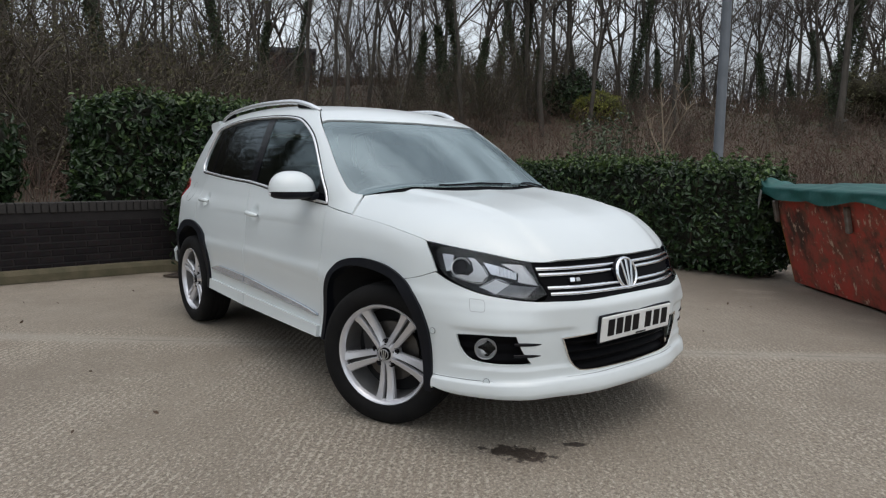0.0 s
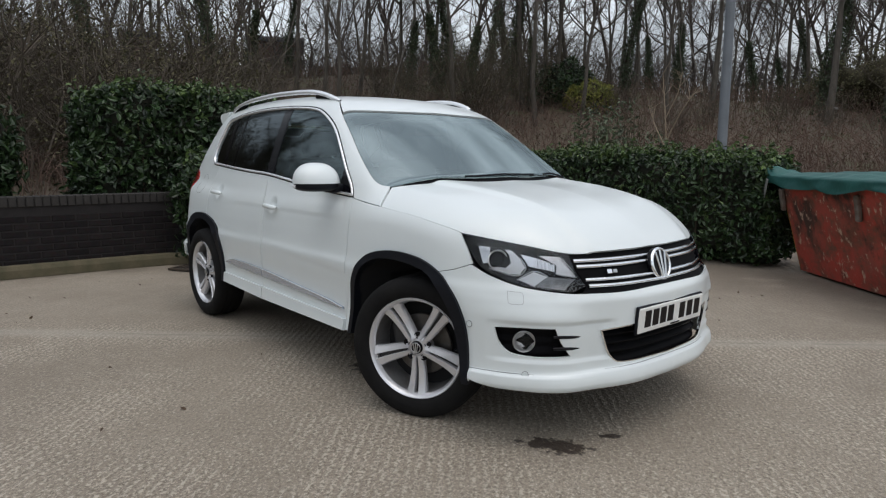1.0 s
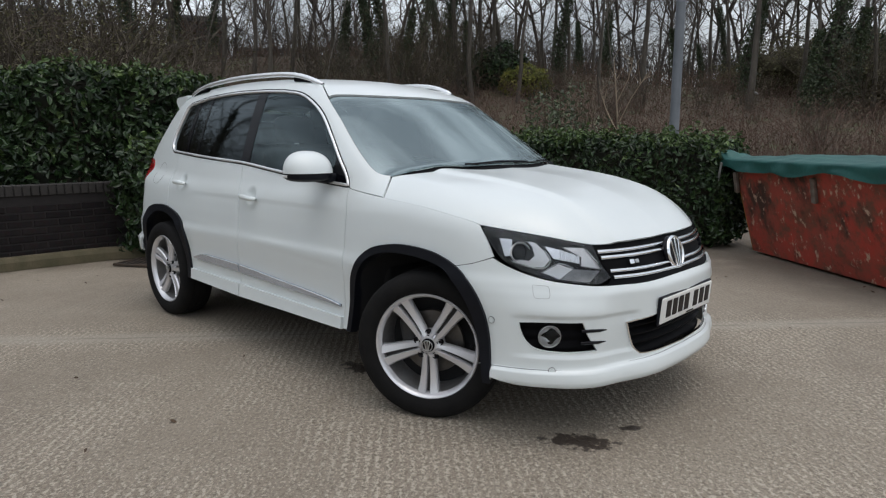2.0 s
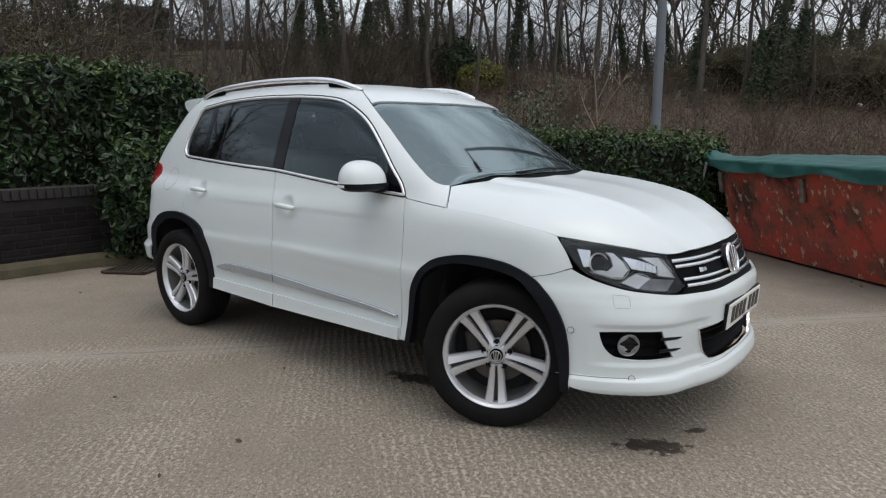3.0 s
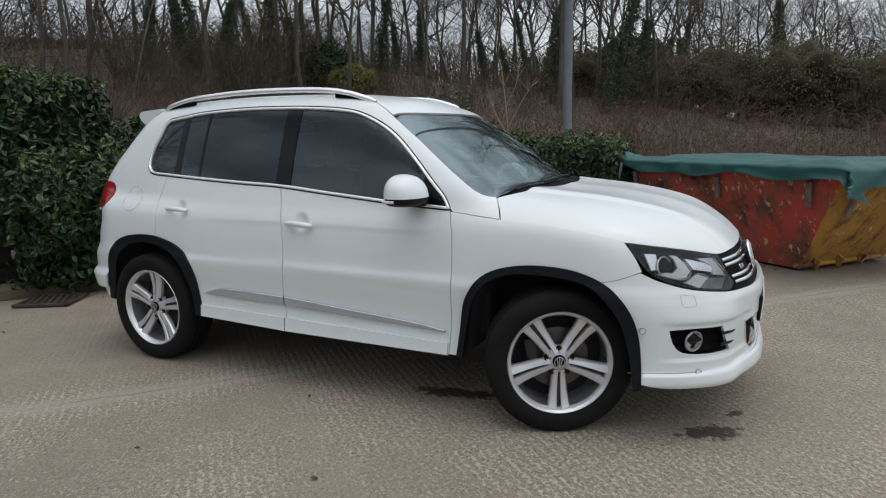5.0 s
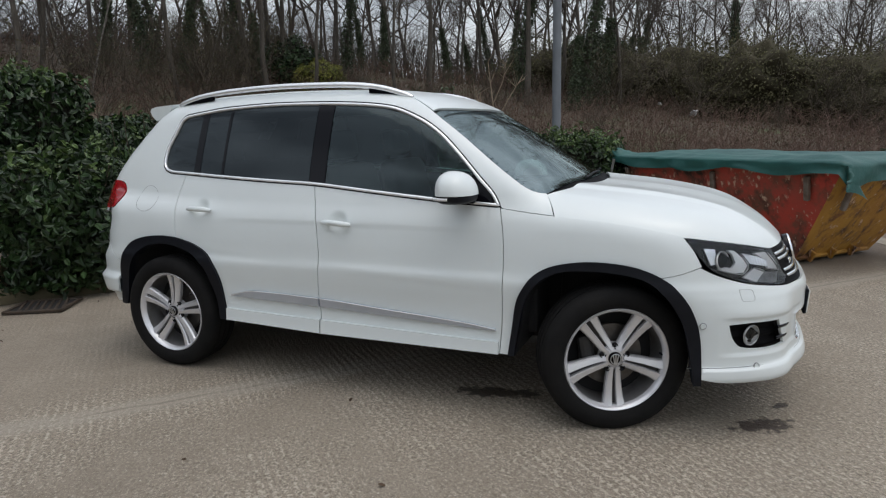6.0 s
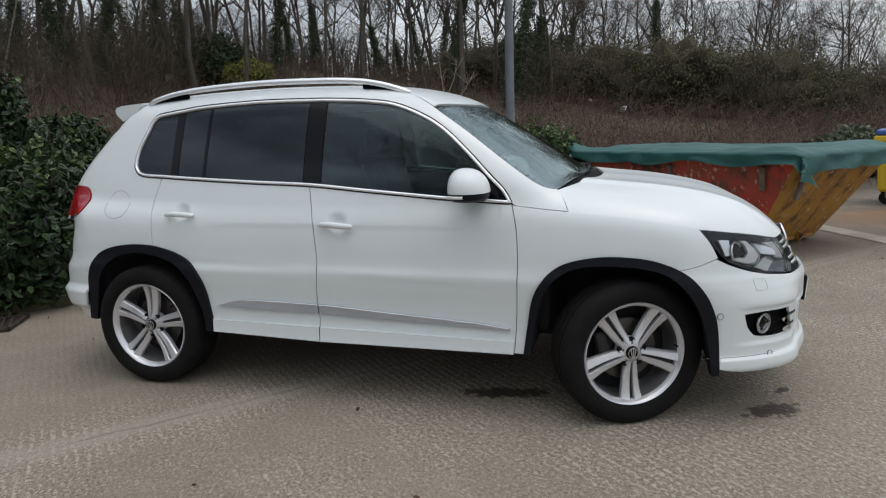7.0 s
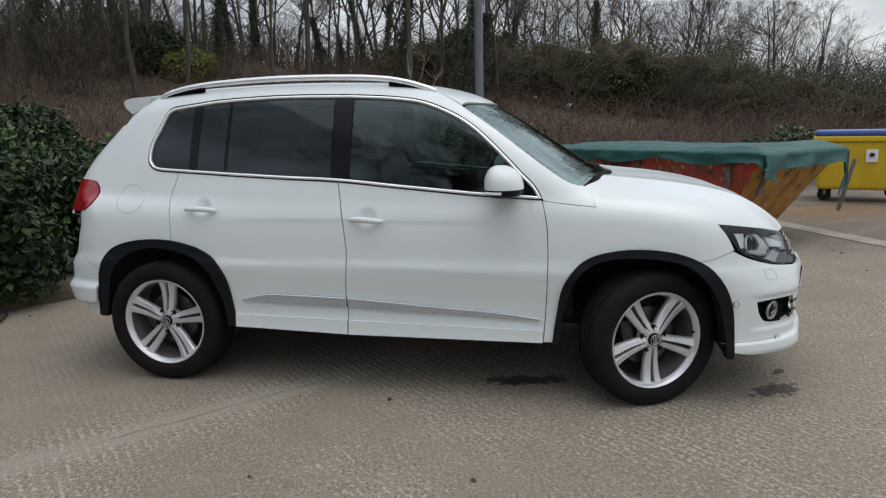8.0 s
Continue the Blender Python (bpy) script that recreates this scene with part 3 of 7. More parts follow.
kerb_line = curve_through([(-4.0, -9.0), (-4.0, -5.0), (-3.99, -2.0), (-3.95, -0.6), (-3.85, -0.18), (-3.62, 0.12), (-3.36, 0.42), (-2.95, 0.95), (-2.3, 2.1), (-1.9, 3.6), (-1.8, 4.7)], 0.12)
kerb = sweep_block("kerb_edging", kerb_line, [(0.16, 0.0), (0.16, 0.112), (0.05, 0.118), (0.02, 0.108), (0.0, 0.07), (-0.006, -0.01)], KERB)
tagged(kerb, "mossy concrete kerb at the foot of the wall", "kerb", kind="structure")

# gully grate by the kerb
drain = empty("drain_grate", pose(-3.45, -0.19, 0.004, 0, 0, 30), "rusty cast iron gully grate set in the concrete", "drain")
bm = bmesh.new()
for sx, sy, x, y in ((0.46, 0.03, 0, 0.185), (0.46, 0.03, 0, -0.185), (0.03, 0.40, 0.215, 0), (0.03, 0.40, -0.215, 0)):
    box(bm, (sx, sy, 0.022), (x, y, 0.001), (0, 0, 0), 0.003, 1)
part("grate_frame", bm, IRON, drain)
# flat dark plate in place of the unlit pit beneath the bars
part("pit_shade", one_box((0.41, 0.35, 0.004), (0, 0, -0.001)), DARK, drain)
for k in range(7):
    part("grate_bar", one_box((0.022, 0.36, 0.016), (-0.168 + 0.056 * k, 0, 0.002), (0, 0, 16), 0.003, 1), IRON, drain)

# pale concrete strip across the yard beyond the skip
strip = sweep_block("drain_channel", curve_through([(3.3, 5.75), (3.75, 4.72), (4.25, 3.6), (4.9, 2.2), (6.5, -1.5)], 0.4), [(0.18, -0.012), (0.18, -0.008), (-0.12, -0.008), (-0.12, -0.012)],
                    material("pale_concrete", (0.36, 0.325, 0.27), 0.9, second=(0.22, 0.195, 0.155), scale=3, bump=0.4, bump_scale=80))
tagged(strip, "pale concrete channel strip across the yard", "kerb", kind="structure")

# ---- lamp post ----
GALV = material("galvanised_steel", (0.15, 0.163, 0.180), 0.6, 0.3, second=(0.12, 0.132, 0.145), scale=5, bump=0.1, bump_scale=60)
post = empty("lamp_post", pose(-0.385, 5.38, 0, 0, 0, 0), "tall grey galvanised lamp post behind the hedge", "lamp post")
V, F = lathe([(0.085, 0.0), (0.085, 1.05), (0.062, 1.12), (0.056, 4.0), (0.042, 6.60), (0.0, 6.62)], 20, "z")
mesh_object("shaft", V, F, GALV, post, smooth=True)
V, F = tubes([([(0.0, 0.0, 6.58), (0.18, 0.015, 6.63), (0.34, 0.03, 6.67)], (0.022, 0.022, 0.022))], 8)
mesh_object("bracket", V, F, GALV, post, smooth=True)
V, F = lathe([(0.0, 0.28), (0.045, 0.30), (0.085, 0.40), (0.10, 0.52), (0.085, 0.66), (0.03, 0.72), (0.0, 0.72)], 16, "x")
lantern = mesh_object("lantern", [(x, 0.9 * y + 0.04, 6.56 + 0.35 * x + (0.75 * z if z > 0 else 0.45 * z)) for x, y, z in V], F, GALV, post, "grey street lantern", smooth=True)

# ---- foliage ----
LEAF = material("laurel_leaf", (0.009, 0.023, 0.008), 0.38, second=(0.032, 0.060, 0.018), scale=4.0, per=0.6, spec=0.40)
LEAF_YOUNG_LIT = material("young_laurel_leaf_lit", (0.040, 0.075, 0.020), 0.40, second=(0.085, 0.125, 0.036), scale=6.0, per=0.5, spec=0.4)
LEAF_DRY = material("bramble_leaf", (0.048, 0.072, 0.034), 0.42, second=(0.092, 0.112, 0.058), scale=2.0, per=0.4)
LEAF_GOLD = material("gorse_leaf", (0.11, 0.13, 0.018), 0.6, second=(0.20, 0.19, 0.030), scale=2.0, per=0.35)
# dark colours that stand for the shaded inside of thickets and hedges
CORE_DULL = material("thicket_inner_shade", (0.030, 0.026, 0.014), 0.95, second=(0.058, 0.050, 0.025), scale=7, bump=0.9, bump_scale=9)
CORE = material("hedge_inner_shade", (0.010, 0.014, 0.007), 0.95, second=(0.022, 0.018, 0.011), scale=8)
TWIG = material("laurel_twig", (0.060, 0.045, 0.030), 0.85, second=(0.09, 0.07, 0.045), scale=12)
rng = np.random.default_rng(7)


def leaves(pos, nrm, size, r, slim=0.40, droop=0.35):
    """Folded leaves at points, facing about along normals: vertices and quads."""
    n = len(pos)
    d = r.normal(size=(n, 3))
    d[:, 2] -= droop
    nrm = nrm + 0.72 * r.normal(size=(n, 3))
    nrm /= np.linalg.norm(nrm, axis=1, keepdims=True)
    d -= (d * nrm).sum(1, keepdims=True) * nrm
    d /= np.linalg.norm(d, axis=1, keepdims=True) + 1e-9
    s = np.cross(nrm, d)
    L = size * r.uniform(0.65, 1.3, (n, 1))
    w = L * slim * 0.5
    fold = -0.30 * w
    pts = [pos, pos + 0.35 * L * d + w * s + fold * nrm * -1, pos + 0.75 * L * d + 0.85 * w * s - fold * nrm, pos + L * d - 0.1 * L * nrm,
           pos + 0.75 * L * d - 0.85 * w * s - fold * nrm, pos + 0.35 * L * d - w * s - fold * nrm]
    V = np.stack(pts, 1).reshape(-1, 3)
    b = np.arange(n)[:, None] * 6
    F = np.concatenate([b + np.array([[0, 1, 2, 3]]), b + np.array([[0, 3, 4, 5]])])
    return V, F


def lump(p, scale, seed):
    return np.array([noise.noise(Vector((q[0] * scale + seed, q[1] * scale, q[2] * scale))) for q in p])


def shell_points(kind, size, n, r):
    """Points and normals on an upright rounded block (or an egg) of that size, standing on z = 0."""
    v = r.normal(size=(n, 3))
    v /= np.linalg.norm(v, axis=1, keepdims=True)
    if kind == "block":
        k = 8.0
        q = v / ((np.abs(v) ** k).sum(1, keepdims=True)) ** (1 / k)
        nn = np.sign(q) * np.abs(q) ** (k - 1)
    else:
        q, nn = v, v.copy()
    half = np.array(size) / 2
    nn = nn / half
    nn /= np.linalg.norm(nn, axis=1, keepdims=True)
    return q * half + np.array((0, 0, half[2])), nn


def bush(name, m, size, count, leaf, label, category, kind="block", mat=LEAF, seed=1, rough=0.10, slim=0.40, group="", scale_lump=2.6, core=True, deep=0.15, loose=0.0, sprigs=0):
    slim = 0.50 if mat is LEAF else slim
    r = np.random.default_rng(seed)
    ob = empty(name, m, label, category, group)
    p, nn = shell_points(kind, size, count, r)
    area = np.ones(count)
    push = rough * (lump(p, scale_lump, seed * 3.1) * 1.6 + lump(p, scale_lump * 3, seed * 1.7) * 0.7)
    p = p + nn * (push - np.abs(r.normal(size=count)) * 0.065 + r.normal(size=count) * loose)[:, None]
    keep = p[:, 2] > 0.03
    p, nn = p[keep], nn[keep]
    if sprigs:
        # young shoots standing out of the clipped face, most of them on top
        top = np.flatnonzero(nn[:, 2] > (0.5 if kind == "block" else 0.1))
        root = p[np.concatenate([r.choice(top, sprigs), r.choice(len(p), sprigs // 3)])]
        tall = r.uniform(0.03, 0.17, len(root))
        q = np.repeat(root, 7, 0)
        rise_ = np.tile(np.linspace(0.15, 1.0, 7), len(root))
        a = r.uniform(0, 2 * np.pi, len(q))
        q = q + np.stack([0.02 * np.cos(a), 0.02 * np.sin(a), rise_ * np.repeat(tall, 7)], 1)
        V, F = leaves(q, np.stack([0.8 * np.cos(a), 0.8 * np.sin(a), 0.75 + 0 * a], 1), leaf * 0.85, r, slim)
        # the paler green puts the light on the hedge top into the colour
        array_mesh("young_growth", V, F, LEAF_YOUNG_LIT, ob, "young shoots in a lighter green, as lit from above", smooth=False)
    V, F = leaves(p, nn, leaf, r, slim)
    array_mesh("leaf_mass", V, F, mat, ob, smooth=False)
    # dark solid behind the leaves; its colour stands for the shade between them
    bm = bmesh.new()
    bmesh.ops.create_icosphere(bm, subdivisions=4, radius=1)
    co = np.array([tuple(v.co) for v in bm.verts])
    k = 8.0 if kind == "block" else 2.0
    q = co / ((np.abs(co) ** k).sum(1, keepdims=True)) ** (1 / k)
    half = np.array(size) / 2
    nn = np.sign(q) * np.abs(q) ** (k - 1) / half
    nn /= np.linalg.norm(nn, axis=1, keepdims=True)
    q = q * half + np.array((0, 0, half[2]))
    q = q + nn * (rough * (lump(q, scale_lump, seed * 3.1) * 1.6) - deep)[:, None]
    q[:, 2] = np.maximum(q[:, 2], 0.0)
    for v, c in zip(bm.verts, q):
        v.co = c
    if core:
        part("inner_shade_mass", bm, CORE if mat is LEAF else CORE_DULL, ob, smooth=True)
    # a few stems that show at the foot and through the top
    lines = []
    for _ in range(30):
        x, y = r.uniform(-0.42, 0.42, 2) * np.array(size[:2])
        top = np.array((x * 1.1 + r.normal() * 0.05, y * 1.1, size[2] * r.uniform(0.9, 1.04)))
        lines.append(([(x, y, 0.0), (x + r.normal() * 0.05, y, size[2] * 0.5), top], (0.012, 0.009, 0.004)))
    V, F = tubes(lines, 4)
    array_mesh("wood", V, F, TWIG, ob)
    return ob


bush("laurel_hedge", pose(-5.08, 0.20, 0.50, 0, 0, -4), (1.25, 2.36, 1.50), 15500, 0.088, "tall dense clipped laurel hedge behind the brick wall", "hedge", seed=3, rough=0.075, loose=0.03, sprigs=260)
bush("laurel_hedge", pose(-5.25, -2.72, 0.50, 0, 0, 3), (1.2, 2.0, 1.20), 8600, 0.090, "dark lower laurel hedge behind the brick wall", "hedge", seed=4, rough=0.15, loose=0.04, sprigs=80)
bush("laurel_shrub", pose(-3.98, 0.58, 0.03, 0, 0, 38), (0.95, 1.5, 1.10), 9000, 0.084, "low sprawling laurel at the end of the wall", "shrub", kind="block", seed=5, rough=0.12, loose=0.05, sprigs=110)
bush("laurel_hedge", pose(-1.75, 5.15, 0.0, 0, 0, -1), (4.6, 1.0, 1.26), 27000, 0.070, "long waist-high clipped laurel hedge beside the yard", "hedge", seed=6, rough=0.055, loose=0.03, sprigs=620)
bush("laurel_hedge", pose(-3.95, 2.75, 0.0, 0, 0, 8), (1.3, 2.6, 1.15), 11000, 0.084, "clipped laurel hedge behind the parked car", "hedge", seed=8, rough=0.08, loose=0.04, sprigs=120)
bush("laurel_shrub", pose(-5.05, 2.15, 0.0, 0, 0, 10), (1.25, 1.7, 1.62), 9500, 0.086, "rounded laurel beside the tall hedge", "shrub", kind="egg", seed=10, rough=0.12, loose=0.05, sprigs=110)
bush("viburnum_shrub", pose(-2.52, 5.88, 0.0), (1.4, 0.7, 1.88), 2200, 0.075, "thin evergreen shrub rising behind the hedge", "shrub", kind="egg", seed=9, rough=0.35, mat=LEAF_DRY, core=False)


# ---- the car: a white five-door SUV ----
car = empty("car", label="white five-door SUV with black wheel arches parked on concrete", category="car")
BOTH = (1, -1)

# outlines on the right-hand side, (x, z)
SILL_Z = 0.30
DLO_BELT = [(0.752, 0.999), (0.468, 1.018), (0.313, 1.032), (0.022, 1.060), (-0.284, 1.090), (-0.59, 1.106), (-0.92, 1.125), (-1.208, 1.143)]
DLO_BACK = [(-1.208, 1.143), (-1.348, 1.153), (-1.396, 1.178), (-1.413, 1.217), (-1.404, 1.293), (-1.361, 1.385), (-1.325, 1.462), (-1.286, 1.486)]
DLO_TOP = [(-1.286, 1.486), (-1.143, 1.503), (-0.97, 1.520), (-0.635, 1.531), (-0.332, 1.526), (-0.191, 1.520), (-0.007, 1.506), (0.144, 1.481),
           (0.295, 1.421), (0.413, 1.348), (0.53, 1.245), (0.644, 1.130), (0.714, 1.060), (0.752, 0.999)]
DOOR_FRONT = [(0.756, 0.992), (0.780, 0.876), (0.787, 0.715), (0.781, 0.489), (0.768, SILL_Z)]
DOOR_MID = [(-0.284, 1.090), (-0.247, 0.868), (-0.230, 0.697), (-0.242, 0.520), (-0.236, 0.44), (-0.235, SILL_Z)]
DOOR_BACK = [(-1.208, 1.143), (-1.232, 1.065), (-1.250, 1.010), (-1.237, 0.919), (-1.226, 0.780)]
ARCH_F = [(0.813, SILL_Z), (0.831, 0.433), (0.858, 0.579), (0.921, 0.678), (1.0, 0.732), (1.128, 0.761), (1.256, 0.764), (1.383, 0.747),
          (1.486, 0.707), (1.565, 0.641), (1.618, 0.557), (1.648, 0.443), (1.660, 0.24)]
ARCH_F_IN = [(0.842, SILL_Z), (0.861, 0.435), (0.895, 0.575), (0.962, 0.668), (1.075, 0.719), (1.257, 0.724), (1.41, 0.697), (1.501, 0.635),
             (1.570, 0.531), (1.608, 0.39), (1.630, 0.24)]
ARCH_R = [(-0.868, 0.32), (-0.884, 0.433), (-0.908, 0.577), (-0.966, 0.678), (-1.065, 0.741), (-1.201, 0.776), (-1.341, 0.784), (-1.486, 0.769),
          (-1.601, 0.728), (-1.669, 0.649), (-1.712, 0.53), (-1.736, 0.34)]
ARCH_R_IN = [(-0.915, 0.32), (-0.930, 0.43), (-0.957, 0.52), (-1.001, 0.623), (-1.1, 0.696), (-1.237, 0.734), (-1.378, 0.737), (-1.489, 0.705),
             (-1.590, 0.62), (-1.645, 0.50), (-1.680, 0.34)]
BONNET_SIDE = [(1.011, 0.962), (1.125, 0.951), (1.254, 0.938), (1.382, 0.919), (1.51, 0.896), (1.565, 0.880)]


def pick(line, lo, hi):
    return [p for p in line if lo <= p[0] <= hi]


dlo = np.concatenate([on_flank(DLO_BELT)[:-1], on_flank(DLO_BACK)[:-1], on_flank(DLO_TOP)[:-1]])
arch_f, arch_r = on_flank(ARCH_F), on_flank(ARCH_R)

# doors
front_door = np.concatenate([on_flank(pick(DLO_BELT, -0.29, 0.8))[:-1], on_flank(DOOR_MID)[:-1], on_flank([(-0.235, SILL_Z), (0.3, SILL_Z - 0.004), (0.768, SILL_Z)])[:-1], on_flank(DOOR_FRONT[::-1])[:-1]])
rear_door = np.concatenate([on_flank([(-0.284, 1.09), (-0.59, 1.106), (-0.92, 1.125), (-1.208, 1.143)])[:-1], on_flank(DOOR_BACK)[:-1],
                            on_flank([(-1.226, 0.779), (-1.201, 0.776), (-1.065, 0.741), (-0.966, 0.678), (-0.908, 0.577), (-0.884, 0.433), (-0.868, 0.32)])[:-1],
                            on_flank([(-0.868, 0.32), (-0.6, 0.311), (-0.235, SILL_Z)])[:-1], on_flank(DOOR_MID[::-1])[:-1]])


def skirt_step(uv, P):
    """The stepped side skirt along the foot of the doors."""
    z, x = P[:, 2], P[:, 0]
    fold = 0.668 - 0.060 * (x + 0.03)
    crease = -0.013 * np.clip((fold - z) / 0.026, 0, 1) * np.clip((z - 0.44) / 0.16, 0, 1)
    cups = 0.0 * x
    for cx, cz in ((-0.1175, 0.911), (-1.0435, 0.954)):
        q = np.clip(1.25 - np.hypot((x - cx) / 0.050, (z - cz) / 0.043), 0, 1)
        cups = cups - 0.017 * q * q * (3 - 2 * q)
    return 0.2 * crease + cups


doors = {}
for key, line in (("front_door", front_door), ("rear_door", rear_door)):
    for s, ob in zip(BOTH, panel(key, line, barrel, PAINT, car, sides=BOTH, wave=skirt_step, step=0.011)):
        doors[key, s] = ob

# front wing, cut round the arch and the lamp
wing = np.concatenate([on_flank(DOOR_FRONT)[:-1], on_flank([(0.768, SILL_Z), (0.813, SILL_Z)])[:-1], on_flank(ARCH_F[:9])[:-1],
                       on_flank([(1.486, 0.707), (1.562, 0.724), (1.645, 0.756)])[:-1], on_flank([(1.645, 0.756), (1.612, 0.82), (1.565, 0.880)])[:-1],
                       on_flank(BONNET_SIDE[::-1])[:-1], on_flank([(1.011, 0.962), (0.9, 0.973), (0.756, 0.992)])[:-1]])
panel("front_wing", wing, barrel, PAINT, car, sides=BOTH, gap=0.0016)

# pillars, cant rail and rear quarter in one pressing
ROOF_V = 0.8 * math.atan2(0.545, 0.885)
screen_side = [(0.345, -0.612, 1.452)] + [(x, -math.sin(a), AXZ + math.cos(a)) for x, a in ((0.50, 0.795), (0.60, 0.877), (0.70, 0.963), (0.80, 1.046), (0.868, 1.096), (0.915, 1.112))] + [(0.954, -0.705, 1.056)]
quarter = np.concatenate([
    on_flank([(1.011, 0.962), (0.9, 0.973), (0.758, 0.990)])[:-1], on_flank(DLO_TOP[::-1])[:-1], on_flank(DLO_BACK[::-1])[:-1], on_flank(DOOR_BACK)[:-1],
    on_flank([(-1.226, 0.780), (-1.341, 0.784), (-1.486, 0.769), (-1.601, 0.728), (-1.669, 0.649), (-1.690, 0.60)])[:-1],
    on_flank([(-1.690, 0.60), (-1.80, 0.66), (-1.885, 0.72)])[:-1],
    on_flank([(-1.885, 0.72), (-1.87, 0.84), (-1.855, 0.925), (-1.81, 0.935), (-1.762, 0.965), (-1.735, 1.03), (-1.765, 1.085), (-1.845, 1.10)])[:-1],
    on_flank([(-1.845, 1.10), (-1.80, 1.20), (-1.67, 1.34), (-1.545, 1.47)])[:-1],
    np.array([[-1.50, ROOF_V + 0.015], [-1.2, ROOF_V], [-0.6, ROOF_V], [0.0, ROOF_V], [0.2, ROOF_V + 0.02]]), on_side(screen_side)[:-1],
    on_side([(0.954, -0.705, 1.056), (0.99, -0.78, 1.01), (1.011, -0.814, 0.962)])[:-1]])
panel("side_frame", quarter, barrel, PAINT, car, sides=BOTH)
panel("pillar_trim", inset(quarter, 0.012), barrel, CABIN, car, "dark pillar lining", off=-0.026, rim=0.002, sides=BOTH, step=0.03)

# roof, bonnet
top_edge = on_side([(0.345, -0.612, 1.452), (0.42, -0.36, 1.475), (0.452, -0.15, 1.478), (0.455, 0.0, 1.48), (0.452, 0.15, 1.478), (0.42, 0.36, 1.475), (0.345, 0.612, 1.452)])
roof_line = np.concatenate([top_edge[1:-1] - (0.012, 0), np.array([[0.2, -ROOF_V - 0.02], [0.0, -ROOF_V], [-0.6, -ROOF_V], [-1.2, -ROOF_V], [-1.50, -ROOF_V - 0.015], [-1.56, -0.2], [-1.57, 0.0], [-1.56, 0.2],
                                                        [-1.50, ROOF_V + 0.015], [-1.2, ROOF_V], [-0.6, ROOF_V], [0.0, ROOF_V], [0.2, ROOF_V + 0.02]])])
panel("roof_panel", roof_line, barrel, PAINT, car)
lamp_top = [(1.565, -0.775, 0.880), (1.672, -0.726, 0.864), (1.80, -0.634, 0.84), (1.922, -0.495, 0.807), (1.972, -0.337, 0.806), (1.990, -0.17, 0.81), (1.995, 0, 0.812)]
screen_foot = [(0.954, -0.705, 1.056), (1.006, -0.594, 1.076), (1.082, -0.35, 1.091), (1.120, -0.15, 1.095), (1.126, 0.0, 1.096)]
half = np.concatenate([on_side(screen_foot[::-1])[:-1], on_side([(0.954, -0.705, 1.056), (0.99, -0.78, 1.01), (1.011, -0.814, 0.962)])[:-1], on_flank(BONNET_SIDE)[:-1], on_side(lamp_top)])
bonnet_line = np.concatenate([half, (half * (1, -1))[::-1][1:-1]])


def rear_dip(P):
    """How far the bonnet's middle lies below the body surface towards the screen."""
    y, x = np.abs(P[:, 1]), P[:, 0]
    f = np.clip((1.65 - x) / 0.50, 0, 1)
    return 0.024 * f * f * (3 - 2 * f) * np.clip(1 - (y / 0.66) ** 4, 0, 1)


def scuttle_dip(uv, P):
    return -0.004 - rear_dip(P) * np.clip((P[:, 0] - 1.072 + 0.200 * P[:, 1] ** 2) / 0.04, 0, 1)


def bonnet_rib(uv, P):
    """The two long creases of the bonnet."""
    y, x = np.abs(P[:, 1]), P[:, 0]
    line = 0.50 - 0.10 * (x - 1.0)
    return -rear_dip(P) + 0.012 / (1 + np.exp(-np.clip((line - y) / 0.006, -30, 30))) - 0.006


panel("bonnet", bonnet_line, barrel, PAINT, car, wave=bonnet_rib, step=0.016, off=-0.002)

# windscreen with its black band
screen_half = on_side(screen_side)
low_edge = on_side([(0.954, -0.705, 1.056), (0.990, -0.594, 1.077), (1.048, -0.35, 1.092), (1.072, 0.0, 1.098)])
screen_line = np.concatenate([top_edge[:-1][::-1], screen_half[1:-1], low_edge[:-1], (low_edge * (1, -1))[::-1][:-1], (screen_half * (1, -1))[::-1][:-1]])
windscreen = panel("windscreen", screen_line, barrel, SCREEN_GLASS, car, "large clear windscreen reflecting the grey sky", off=-0.006, rim=0.004, step=0.018, flat=0.70)[0]
windscreen.visible_shadow = False
panel("screen_band", screen_line, barrel, GLOSS, windscreen, "black windscreen edge band", holes=[inset(screen_line, 0.040)], step=0.018, off=-0.024, rim=0.002, gap=0.010, flat=0.70)

# side glass
pane_line = inset(dlo, 0.013)
for key, lo, hi, mat, owner, lab in (("front_door_glass", -0.226, 0.60, SIDE_GLASS, "front_door", "clear green-tinted door glass"),
                                     ("rear_door_glass", -1.105, -0.328, DARK_GLASS, "rear_door", "dark privacy glass"), ("quarter_glass", -1.45, -1.155, DARK_GLASS, None, "dark privacy glass")):
    for s in BOTH:
        got = panel(key, clipped(pane_line, lo, hi), barrel, mat, doors[owner, s] if owner else car, lab, off=-0.006, rim=0.004, gap=0.0, sides=(s,))[0]
        got.visible_shadow = False
for key, lo, hi, owner in (("pillar_cover", -0.328, -0.226, "rear_door"), ("glass_divider", -0.940, -0.922, "rear_door"), ("quarter_pillar_cover", -1.155, -1.105, "rear_door"), ("mirror_sail", 0.60, 0.76, "front_door")):
    for s in BOTH:
        panel(key, clipped(pane_line, lo, hi), barrel, GLOSS, doors[owner, s], "gloss black pillar cover", off=-0.004, rim=0.01, gap=0.0, sides=(s,))
bead_uv = dense(thinned(inset(dlo, 0.0055)), 0.02)
bead_p = barrel(bead_uv)
bead_n = grad(bead_p)
